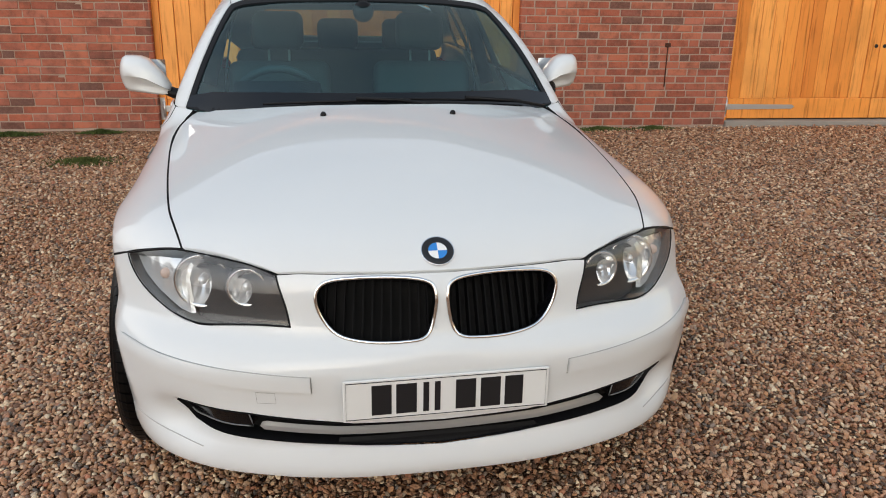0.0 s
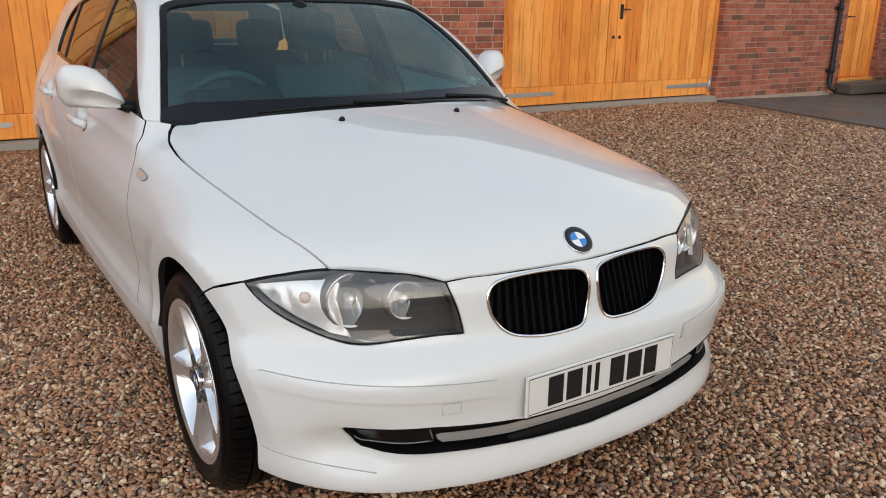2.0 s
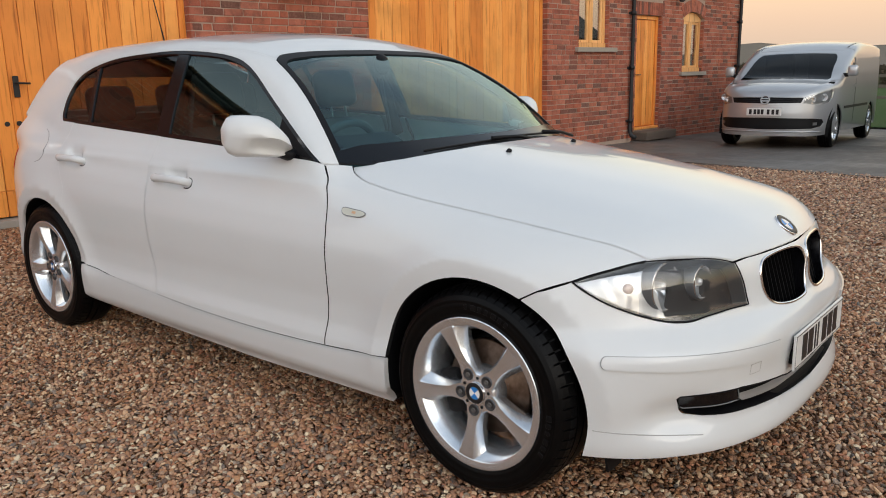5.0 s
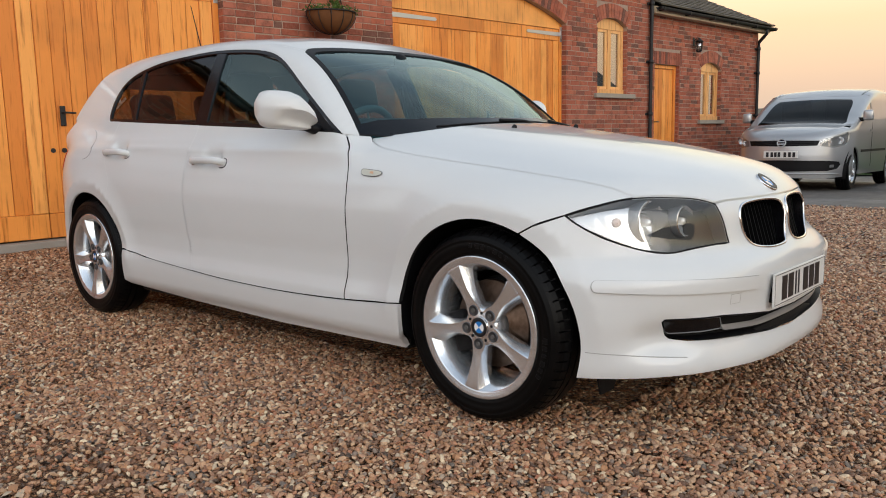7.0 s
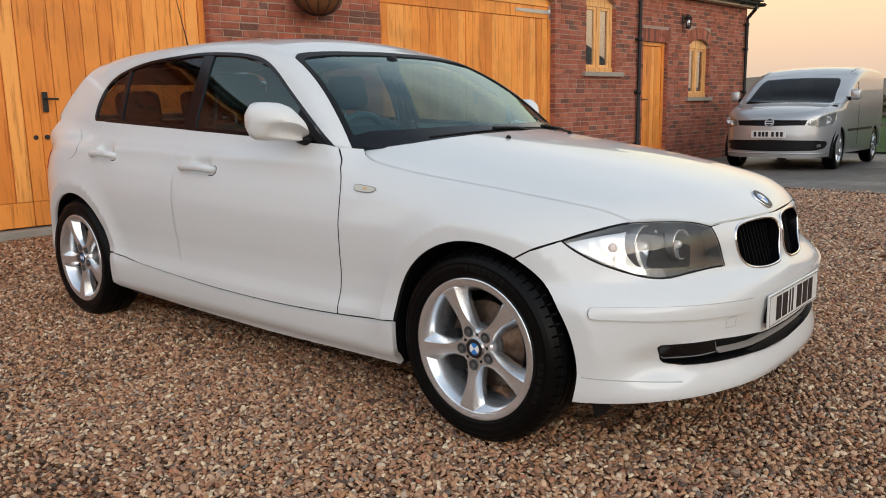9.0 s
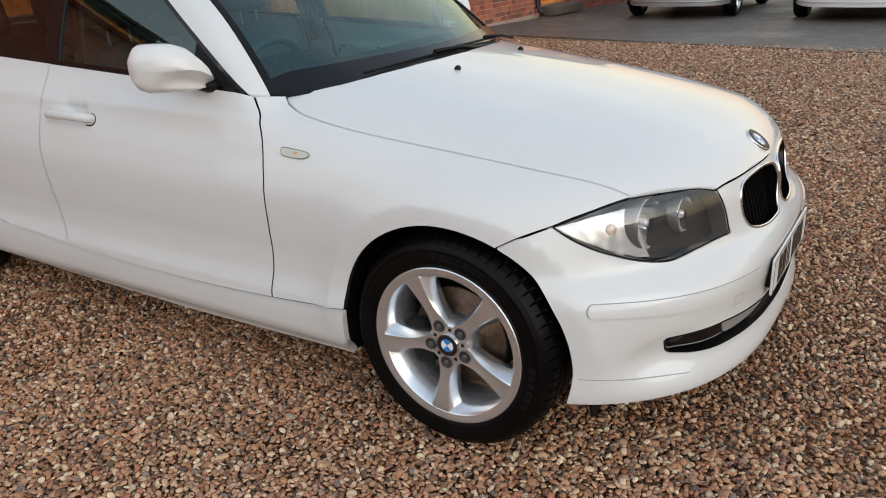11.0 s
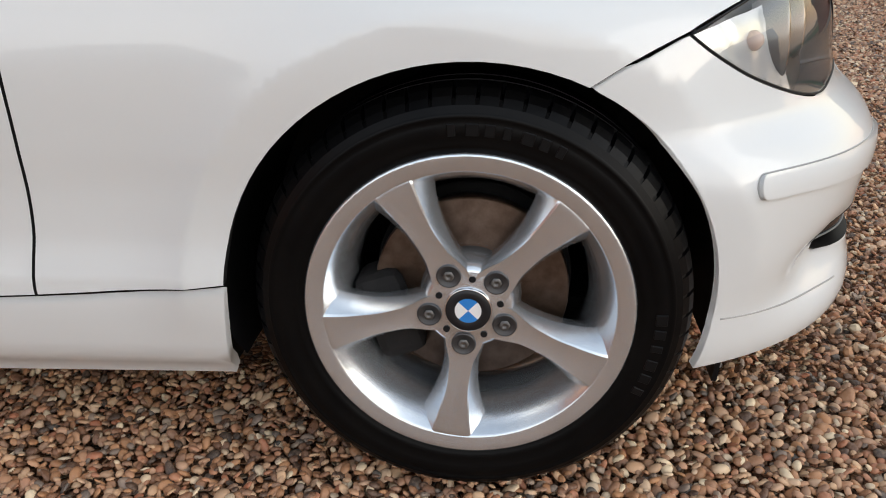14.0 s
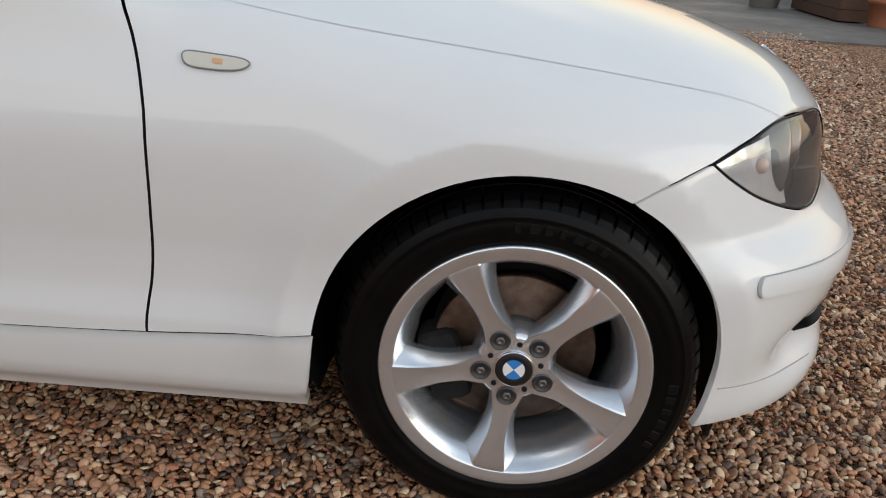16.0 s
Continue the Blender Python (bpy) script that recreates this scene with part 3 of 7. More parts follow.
def lay(u_from, u_to, top, openings, y0, wall, single=None):
    """Courses of bricks on a wall; those in the stretch 'single' are parts of their own, the rest one mesh."""
    rng = random.Random(int(u_from * 100) + 7)
    vs, fs = [], []
    ones = []
    z = 0.02 - (4 * COURSE if y0 else 0.0)
    row = 0
    while z + 0.065 < top:
        u = u_from - (0.1125 if row % 2 else 0.0) - rng.random() * 0.04
        while u < u_to:
            header = rng.random() < 0.16
            ln = 0.1025 if header else 0.215
            a, c = max(u, u_from), min(u + ln, u_to)
            ok = brick_ok(a, c, z, z + 0.065, openings) if c - a > 0.03 else None
            if ok:
                a, c = ok
                if single and single[0] < (a + c) / 2 < single[1] and z < single[2] and len(ones) < 300:
                    ones.append((a, c, z))
                else:
                    p = rng.uniform(-0.006, 0.003) + y0
                    k = len(vs)
                    e = 0.003
                    # hand-made: no corner quite square
                    j0, j1, j2, j3, h0, h1, h2, h3 = (rng.uniform(-0.0028, 0.0028) for _ in range(8))
                    for yy, g in ((p + 0.03, 0.0), (p + e, 0.0), (p, e)):
                        vs += [(a + g + j0, yy, z + g + h0), (c - g + j1, yy, z + g + h1), (c - g + j2, yy + h0, z + 0.065 - g + h2), (a + g + j3, yy + h1, z + 0.065 - g + h3)]
                    for q in (0, 4):
                        for i in range(4):
                            j = (i + 1) % 4
                            fs.append((k + q + i, k + q + j, k + q + 4 + j, k + q + 4 + i))
                    fs.append((k + 8, k + 9, k + 10, k + 11))
            u += ln + JOINT
        z += COURSE
        row += 1
    me = bpy.data.meshes.new("brickwork")
    me.from_pydata(vs, [], fs)
    me.materials.append(BRICK_I)
    ob = part("brickwork", me, None, wall)
    ob["kind"] = "stuff"
    return ones


ONES = lay(LEFT, END1, 3.5, OPEN1, 0.0, wall_a, (2.0, 4.45, 1.45))
lay(END1, END2, 3.05, OPEN2, SET, wall_b)


def arch_bricks(opening, y0, wall):
    """A ring of bricks on edge over an opening."""
    a, c, lo, hi, rise = opening
    b = bmesh.new()
    rng = random.Random(int(a * 50))
    if rise:
        half = (c - a) / 2
        r = (half * half + rise * rise) / (2 * rise)
        cz = hi + rise - r
        ang = math.asin(half / r)
        n = int(2 * ang * (r + 0.1) / 0.075)
        for i in range(n):
            t = -ang + 2 * ang * (i + 0.5) / n
            w = ang / n * 0.9
            p = rng.uniform(-0.006, 0.0) + y0
            q = []
            for yy in (p, p + 0.06):
                for rr, tt in ((r + 0.004, t - w), (r + 0.004, t + w), (r + 0.225, t + w), (r + 0.225, t - w)):
                    q.append(b.verts.new(((a + c) / 2 + rr * math.sin(tt), yy, cz + rr * math.cos(tt))))
            for f in ((0, 1, 2, 3), (7, 6, 5, 4), (0, 4, 5, 1), (3, 2, 6, 7), (1, 5, 6, 2), (0, 3, 7, 4)):
                b.faces.new([q[k] for k in f])
    else:
        n = int((c - a + 0.2) / 0.075)
        for i in range(n):
            u = a - 0.1 + (c - a + 0.2) * (i + 0.5) / n
            p = rng.uniform(-0.006, 0.0) + y0
            box(u - 0.033, u + 0.033, p, p + 0.06, hi + 0.004, hi + 0.225, bm=b)
    bmesh.ops.recalc_face_normals(b, faces=b.faces[:])
    part("brick_arch", b, BRICK_I, wall)


for o in OPEN1:
    arch_bricks(o, 0.0, wall_a)
for o in OPEN2:
    arch_bricks(o, SET, wall_b)


CREAM = plain_noise("cream_paint", (0.62, 0.50, 0.36), (0.52, 0.41, 0.29), 4)


# ---- roofs, gutters and downpipes ----
def roof_slates(name, u0, u1, y_eave, z_eave, y_ridge, z_ridge, hip, label):
    run, rise = y_ridge - y_eave, z_ridge - z_eave
    slope = math.hypot(run, rise)
    base = bmesh.new()
    q = [base.verts.new(p) for p in ((u0, y_eave, z_eave), (u1, y_eave, z_eave), (u1 - hip, y_ridge, z_ridge), (u0, y_ridge, z_ridge))]
    base.faces.new(q)
    if hip:
        w = [base.verts.new(p) for p in ((u1, y_eave, z_eave), (u1, 2 * y_ridge - y_eave, z_eave), (u1 - hip, y_ridge, z_ridge))]
        base.faces.new(w)
    back = [base.verts.new(p) for p in ((u0, y_ridge, z_ridge), (u1 - hip, y_ridge, z_ridge), (u1, 2 * y_ridge - y_eave, z_eave), (u0, 2 * y_ridge - y_eave, z_eave))]
    base.faces.new(back)
    roof = tagged(part(name, base, SLATE), label, "roof", kind="structure")
    roof.matrix_world = BARN
    rng = random.Random(5)
    b = bmesh.new()
    rows = int(slope / 0.16)
    for j in range(rows):
        t0, t1 = j / rows, min((j + 1.5) / rows, 1)
        end = u1 - hip * t0
        u = u0 - (0.11 if j % 2 else 0)
        while u < end:
            w = 0.21
            a, c = max(u, u0), min(u + w, end)
            if c - a > 0.02:
                lift = 0.022 + rng.uniform(0, 0.006)
                vs = []
                for t, up in ((t0, lift), (t1, 0.006)):
                    for uu in (a + 0.002, c - 0.002):
                        vs.append(b.verts.new((uu, y_eave + run * t - rise / slope * up, z_eave + rise * t + run / slope * up)))
                low = [b.verts.new((uu, y_eave + run * t0, z_eave + rise * t0)) for uu in (a + 0.002, c - 0.002)]
                b.faces.new((vs[0], vs[1], vs[3], vs[2]))
                b.faces.new((low[0], low[1], vs[1], vs[0]))
            u += w
    bmesh.ops.recalc_face_normals(b, faces=b.faces[:])
    s = part("slates", b, SLATE, roof)
    s["kind"] = "stuff"
    return roof


roof_slates("roof_barn", LEFT - 0.2, END1 + 0.12, -0.22, 3.62, 3.15, 5.6, 0.0, "brown slate roof of the barn")
roof_slates("roof_low_range", END1 + 0.12, END2 + 0.25, SET - 0.25, 3.12, 3.15, 4.75, 2.1, "brown slate hipped roof of the lower range")
for nm, (a, c, y, z, h) in {"eaves_board": (LEFT, END1 + 0.1, -0.14, 3.44, 0.14), "eaves_plank": (END1 + 0.1, END2 + 0.2, SET - 0.17, 2.98, 0.12)}.items():
    t = tagged(part(nm, box(a, c, y, y + 0.16, z, z + h, 0.004), OAK if nm == "eaves_board" else CREAM), "pale board below the gutter", "trim", kind="structure")
    t.matrix_world = BARN
gable = tagged(part("gable_end", plate([(0.32, 3.52), (6.0, 3.52), (3.15, 5.5)], 0.25, 0, END1 - 0.27), MORTAR), "brick gable above the lower roof", "wall", kind="structure")
gable.matrix_world = BARN


def gutter(name, u0, u1, y, z):
    g = thing(name, BARN, "black half-round gutter along the eaves", "gutter")
    b = bmesh.new()
    prof = [(y - 0.055 * math.cos(math.pi * i / 8), z - 0.055 * math.sin(math.pi * i / 8)) for i in range(9)]
    prof += [(y - 0.05 * math.cos(math.pi * i / 8), z + 0.003 - 0.05 * math.sin(math.pi * i / 8)) for i in range(8, -1, -1)]
    plate(prof, u1 - u0, 0, u0, bm=b)
    part("trough", b, IRON, g)
    n = int((u1 - u0) / 0.9)
    for i in range(n + 1):
        u = u0 + 0.1 + (u1 - u0 - 0.2) * i / n
        part("bracket", box(u - 0.012, u + 0.012, y - 0.06, y + 0.07, z - 0.065, z + 0.01, 0.003), IRON, g)
    return g


gutter("gutter", LEFT, END1 + 0.28, -0.2, 3.56)
gutter("gutter", END1 + 0.1, END2 + 0.32, SET - 0.23, 3.08)


def downpipe(u, y, top, yg, zg):
    g = thing("downpipe", BARN, "black round downpipe fixed to the brick wall", "downpipe")
    part("pipe", tube([(u, yg, zg), (u, yg, zg - 0.08), (u, y - 0.06, zg - 0.26), (u, y - 0.06, zg - 0.36), (u, y - 0.06, 0.14), (u, y - 0.09, 0.07), (u, y - 0.17, 0.04)], 0.036, 12), IRON, g, smooth=True)
    for z in (0.3, 1.2, 2.1, zg - 0.42):
        part("collar", cyl((u, y - 0.06, z), (u, y - 0.06, z + 0.06), 0.045, seg=14), IRON, g)
        part("clip", box(u - 0.075, u + 0.075, y - 0.03, y - 0.004, z + 0.01, z + 0.05, 0.004), IRON, g)


downpipe(10.30, 0.0, 3.5, -0.2, 3.5)
downpipe(END2 - 0.1, SET, 3.0, SET - 0.23, 3.03)


# ---- plain buildings that close the other sides of the yard ----
def closing_range(name, x0, x1, y0, y1, eave, ridge):
    """A plain long outbuilding with a pitched roof."""
    tagged(part("wall_" + name, box(x0, x1, y0, y1, -0.3, eave), DULLBRICK), "plain dark brick outbuilding wall", "wall", kind="structure")
    b = bmesh.new()
    if x1 - x0 < y1 - y0:
        m = (x0 + x1) / 2
        plate([(x0 - 0.3, eave - 0.1), (x1 + 0.3, eave - 0.1), (m, ridge)], y1 - y0 + 0.4, 1, y0 - 0.2, bm=b)
    else:
        m = (y0 + y1) / 2
        plate([(y0 - 0.3, eave - 0.1), (y1 + 0.3, eave - 0.1), (m, ridge)], x1 - x0 + 0.4, 0, x0 - 0.2, bm=b)
    tagged(part("roof_" + name, b, SLATE), "plain dark slate roof of the outbuilding", "roof", kind="structure")


DULLBRICK = plain_noise("dull_brick", (0.17, 0.075, 0.05), (0.10, 0.05, 0.038), 2.0)
closing_range("west", -24.0, -18.5, -3.0, 12.0, 2.4, 4.3)
closing_range("south", -10.0, 5.0, -25.0, -20.0, 2.5, 4.5)
closing_range("east", 10.5, 26.0, -12.0, -6.8, 2.5, 4.4)


# ---- oak doors ----
def garage_door(u0, u1, label, lock=0.0):
    g = thing("garage_door", BARN, label, "garage door", "arched garage doors")
    y0 = 0.10
    # frame and arched head
    b = bmesh.new()
    for a, c in ((u0 + 0.002, u0 + 0.07), (u1 - 0.07, u1 - 0.002)):
        part("jamb", box(a, c, y0 - 0.01, y0 + 0.1, 0.02, SPRING - 0.005, 0.004), OAK, g)
    n = 28
    up = [(u0 + 0.004 + (u1 - u0 - 0.008) * i / n, arch_z(u0 + (u1 - u0) * i / n, u0, u1, SPRING, RISE) - 0.004) for i in range(n + 1)]
    part("arched_head", plate(up + [(u1 - 0.004, SPRING - 0.07), (u0 + 0.004, SPRING - 0.07)], 0.06, 1, y0 - 0.006), OAK, g)
    part("threshold", box(u0 + 0.01, u1 - 0.01, -0.03, 0.22, -0.05, 0.055, 0.006), CONCRETE, g, "worn concrete threshold strip")
    mid = (u0 + u1) / 2
    for side in (0, 1):
        a, c = (u0 + 0.075, mid - 0.003) if side == 0 else (mid + 0.003, u1 - 0.075)
        leaf = part("leaf", box(a, c, y0 + 0.035, y0 + 0.06, 0.07, SPRING - 0.078), OAK, g)
        z0, z1 = 0.07, SPRING - 0.078
        for nm, bx in (("bottom_rail", (a, c, z0, z0 + 0.22)), ("top_rail", (a, c, z1 - 0.17, z1)), ("stile", (a, a + 0.13, z0 + 0.223, z1 - 0.173)), ("stile", (c - 0.13, c, z0 + 0.223, z1 - 0.173))):
            part(nm, box(bx[0], bx[1], y0 - 0.002, y0 + 0.034, bx[2], bx[3], 0.005), OAK, leaf)
        w = (c - a - 0.266)
        n = 10
        for i in range(n):
            p, q = a + 0.133 + w * i / n, a + 0.133 + w * (i + 1) / n
            part("plank", box(p + 0.0025, q - 0.0025, y0 + 0.012, y0 + 0.034, z0 + 0.223, z1 - 0.173, 0.003), OAK, leaf)
        hx = a if side == 0 else c
        d = 1 if side == 0 else -1
        for z in (0.2, SPRING - 0.15):
            s = part("strap_hinge", plate([(hx - 0.02 * d, z - 0.03), (hx + 0.75 * d, z - 0.022), (hx + 0.78 * d, z), (hx + 0.75 * d, z + 0.022), (hx - 0.02 * d, z + 0.03)][::d], 0.008, 1, y0 - 0.012), GALV, leaf, "galvanised steel strap hinge")
            cyl_b = cyl((hx - 0.03 * d, y0 - 0.018, z - 0.08), (hx - 0.03 * d, y0 - 0.018, z + 0.08), 0.014, seg=10)
            part("hinge_pin", cyl_b, GALV, leaf)
            part("pin_plate", box(min(hx - 0.07 * d, hx - 0.02 * d), max(hx - 0.07 * d, hx - 0.02 * d), y0 - 0.016, y0 - 0.0105, z - 0.11, z + 0.11, 0.002), GALV, leaf)
        ku = mid + lock + (0.05 if side else -0.05)
        part("keyhole", cyl((ku, y0 - 0.006, 0.86), (ku, y0 + 0.012 if lock else y0 + 0.002, 0.86), 0.022, seg=10), IRON, leaf)
    mid += lock
    hb = box(mid + 0.035, mid + 0.085, y0 - 0.01, y0 - 0.001, 1.08, 1.26, 0.004)
    h = part("door_handle", hb, IRON, g, "black iron lever handle on a backplate")
    part("lever", tube([(mid + 0.06, y0 - 0.01, 1.2), (mid + 0.06, y0 - 0.05, 1.2), (mid + 0.16, y0 - 0.052, 1.195)], 0.009, 8), IRON, h)
    return g


garage_door(*GATES[0], "closed honey-coloured oak double garage door with strap hinges", 0.13)
garage_door(*GATES[1], "closed honey-coloured oak double garage door under a brick arch")


def house_door(u0, u1):
    g = thing("plank_door", BARN, "closed honey-coloured oak plank door in a frame", "door")
    y = SET + 0.07
    part("jamb", box(u0 + 0.002, u0 + 0.07, y, y + 0.09, 0.13, 2.138, 0.004), OAK, g)
    part("jamb", box(u1 - 0.07, u1 - 0.002, y, y + 0.09, 0.13, 2.138, 0.004), OAK, g)
    part("head", box(u0 + 0.072, u1 - 0.072, y, y + 0.09, 2.07, 2.138, 0.004), OAK, g)
    part("sill_board", box(u0 + 0.01, u1 - 0.01, y - 0.08, y + 0.1, 0.122, 0.165, 0.004), OAK, g)
    leaf = part("leaf", box(u0 + 0.073, u1 - 0.073, y + 0.045, y + 0.07, 0.17, 2.067), OAK, g)
    n = 6
    w = u1 - u0 - 0.146
    for i in range(n):
        part("plank", box(u0 + 0.073 + w * i / n + 0.002, u0 + 0.073 + w * (i + 1) / n - 0.002, y + 0.025, y + 0.0449, 0.18, 2.06, 0.004), OAK, leaf)
    part("lever_handle", tube([(u0 + 0.14, y + 0.02, 1.1), (u0 + 0.14, y - 0.03, 1.1), (u0 + 0.25, y - 0.03, 1.1)], 0.009, 8), IRON, g)


house_door(10.80, 11.68)
st = tagged(part("doorstep", box(10.72, 11.8, SET - 0.32, SET - 0.001, -0.05, 0.10, 0.012), STEPSTONE), "worn dark stone step below the plank door", "step")
st.matrix_world = BARN


def oak_window(name, opening, y0):
    a, c, lo, hi, rise = opening
    g = thing(name, BARN, "oak casement window with an arched head and stone sill", "window", "oak windows", "structure")
    y = y0 + 0.07
    n = 14
    top = [(a + 0.003 + (c - a - 0.006) * i / n, arch_z(a + (c - a) * i / n, a, c, hi, rise) - 0.004) for i in range(n + 1)]
    part("window_sill", box(a - 0.1, c + 0.2 if c < 10 else c + 0.1, y0 - 0.06, y0 + 0.2, lo - 0.075, lo - 0.001, 0.006), STONE, g, "pale stone sill")
    part("window_head", plate(top + [(c - 0.003, hi - 0.06), (a + 0.003, hi - 0.06)], 0.08, 1, y), OAK_PALE, g)
    part("bottom_rail", box(a + 0.003, c - 0.003, y - 0.02, y + 0.08, lo + 0.001, lo + 0.075, 0.004), OAK_PALE, g)
    mid = (a + c) / 2
    for p, q in ((a + 0.003, a + 0.07), (mid - 0.04, mid + 0.04), (c - 0.07, c - 0.003)):
        part("stile", box(p, q, y, y + 0.08, lo + 0.077, hi - 0.062, 0.004), OAK_PALE, g)
    for p, q in ((a + 0.07, mid - 0.04), (mid + 0.04, c - 0.07)):
        f = part("casement", box(p, p + 0.045, y + 0.015, y + 0.06, lo + 0.077, hi - 0.062, 0.003), OAK_PALE, g)
        part("casement_stile", box(q - 0.045, q, y + 0.015, y + 0.06, lo + 0.077, hi - 0.062, 0.003), OAK_PALE, f)
        part("casement_rail", box(p + 0.046, q - 0.046, y + 0.015, y + 0.06, lo + 0.077, lo + 0.12, 0.003), OAK_PALE, f)
        part("casement_rail", box(p + 0.046, q - 0.046, y + 0.015, y + 0.06, hi - 0.11, hi - 0.062, 0.003), OAK_PALE, f)
        part("pane", box(p + 0.04, q - 0.04, y + 0.036, y + 0.042, lo + 0.11, hi - 0.1), PANE, f)
    part("curtain", box(a + 0.05, c - 0.05, y + 0.13, y + 0.14, lo + 0.05, hi), BLINDS, g, "pale blind behind the panes")


BLINDS = plain_noise("pale_blind", (0.5, 0.43, 0.33), (0.4, 0.33, 0.25), 3)
oak_window("window_1", OPEN1[2], 0.0)
oak_window("window_2", OPEN2[1], SET)


# ---- wall fittings ----
def wall_lantern(u, z):
    g = thing("wall_lantern", BARN, "small black iron lantern on the brick wall, unlit", "wall lamp")
    y = SET
    part("backplate", box(u - 0.04, u + 0.04, y - 0.02, y - 0.007, z - 0.02, z + 0.14, 0.006), IRON, g)
    part("arm", tube([(u, y - 0.02, z + 0.08), (u, y - 0.08, z + 0.13), (u, y - 0.12, z + 0.12)], 0.008, 8), IRON, g)
    part("cap", cyl((u, y - 0.12, z + 0.05), (u, y - 0.12, z + 0.12), 0.085, 0.02, 12), IRON, g)
    part("lantern_glass", cyl((u, y - 0.12, z - 0.12), (u, y - 0.12, z + 0.05), 0.05, 0.065, 8), PANE, g)
    for k in range(4):
        t = k * math.pi / 2
        part("lantern_bar", tube([(u + 0.055 * math.cos(t), y - 0.12 + 0.055 * math.sin(t), z - 0.12), (u + 0.07 * math.cos(t), y - 0.12 + 0.07 * math.sin(t), z + 0.05)], 0.006, 6), IRON, g)
    part("lantern_base", cyl((u, y - 0.12, z - 0.145), (u, y - 0.12, z - 0.12), 0.03, 0.06, 10), IRON, g)


wall_lantern(12.2, 2.55)
fl = thing("floodlight", BARN, "white box floodlight below the eaves, unlit", "floodlight")
part("housing", box(8.2, 8.52, -0.13, -0.02, 3.16, 3.36, 0.012), WHITEP, fl)
part("lamp_glass", box(8.22, 8.5, -0.137, -0.131, 3.18, 3.33, 0.0), PANE, fl)
part("bracket", box(8.3, 8.42, -0.025, -0.004, 3.2, 3.4, 0.003), IRON, fl)


def hanging_basket(u, z):
    g = thing("hanging_basket", BARN, "half-round hanging basket with a coir liner and small conifer", "hanging basket")
    y = -0.24
    r, d = 0.3, 0.24
    b = bmesh.new()
    bmesh.ops.create_uvsphere(b, u_segments=28, v_segments=14, radius=1.0, matrix=Matrix.LocRotScale((u, y, z), None, (r * 0.97, 0.22, d * 0.97)))
    bmesh.ops.delete(b, geom=[v for v in b.verts if v.co.z > z + 0.002], context="VERTS")
    part("liner", b, BASKETWOOD, g, smooth=True)
    part("rim_wire", tube([(u + r * math.cos(t), y + 0.225 * math.sin(t), z) for t in [2 * math.pi * i / 32 for i in range(32)]], 0.008, 6, closed=True), IRON, g)
    for i in range(12):
        t = 2 * math.pi * i / 12
        part("wire", tube([(u + r * math.cos(t) * math.cos(p), y + 0.225 * math.sin(t) * math.cos(p), z - d * math.sin(p)) for p in [math.pi / 2 * k / 8 for k in range(9)]], 0.005, 5), IRON, g)
    for t in (0.5, 2.6, 4.7):
        part("chain", tube([(u + r * math.cos(t), y + 0.225 * math.sin(t), z), (u, y, z + 0.52)], 0.004, 5), IRON, g)
    part("soil", cyl((u, y, z - 0.02), (u, y, z - 0.01), 0.2, 0.2, 20), BASKETWOOD, g)
    br = part("wall_bracket", tube([(u, -0.01, z + 0.3), (u, -0.012, z + 0.62), (u, y, z + 0.66), (u, y, z + 0.52)], 0.008, 6), IRON, g)
    rng = random.Random(3)
    b = bmesh.new()
    for k in range(260):
        h = rng.random() ** 1.2 * 0.42
        rr = 0.085 * (1 - h / 0.46) * math.sqrt(rng.random())
        t = rng.random() * 6.28
        p = Vector((u + 0.05 + rr * math.cos(t), y + rr * math.sin(t), z - 0.01 + h))
        q = p + Vector((math.cos(t) * 0.03, math.sin(t) * 0.03, 0.05 + 0.02 * rng.random()))
        s = Vector((-math.sin(t), math.cos(t), 0)) * 0.008
        b.faces.new([b.verts.new(v) for v in (p - s, p + s, q)])
    part("conifer", b, LEAF, g, "small bright green conifer")
    b = bmesh.new()
    for k in range(420):
        t = rng.random() * 6.28
        rr = 0.15 + 0.17 * rng.random()
        p = Vector((u + rr * math.cos(t) * 1.05, y + rr * math.sin(t) * 0.75, z + 0.06 * rng.random() - 0.14 * max(0, rr - 0.26)))
        q = p + Vector((rng.uniform(-1, 1), rng.uniform(-1, 1), rng.uniform(-0.5, 0.9))) * 0.04
        s = Vector((rng.uniform(-1, 1), rng.uniform(-1, 1), rng.uniform(-1, 1))) * 0.012
        b.faces.new([b.verts.new(v) for v in (p - s, p + s, q + s * 0.5)])
    part("trailing_plant", b, LEAF, g, "sparse trailing green plants")


hanging_basket(3.27, 2.3)

# ---- white hatchback: faces -y, front axle at y = 0, its own right side at -x ----
YC, YR = 0.05, 2.72
BASE = 2.66
AXLE_Z, ARCH_R = 0.315, 0.346
SIDE_X = pchip([0.12, 0.16, 0.19, 0.218, 0.228, 0.26, 0.33, 0.356, 0.366, 0.42, 0.48, 0.56, 0.66, 0.74, 0.80, 0.86, 0.92, 0.97, 1.1], [0.765, 0.780, 0.794, 0.816, 0.828, 0.8375, 0.846, 0.8465, 0.8445, 0.836, 0.838, 0.848, 0.855, 0.841, 0.818, 0.795, 0.766, 0.735, 0.62])
FRONT_A = pchip([0.12, 0.16, 0.20, 0.28, 0.45, 0.6, 0.7, 0.8, 0.9], [0.79, 0.81, 0.835, 0.846, 0.858, 0.860, 0.850, 0.815, 0.77])
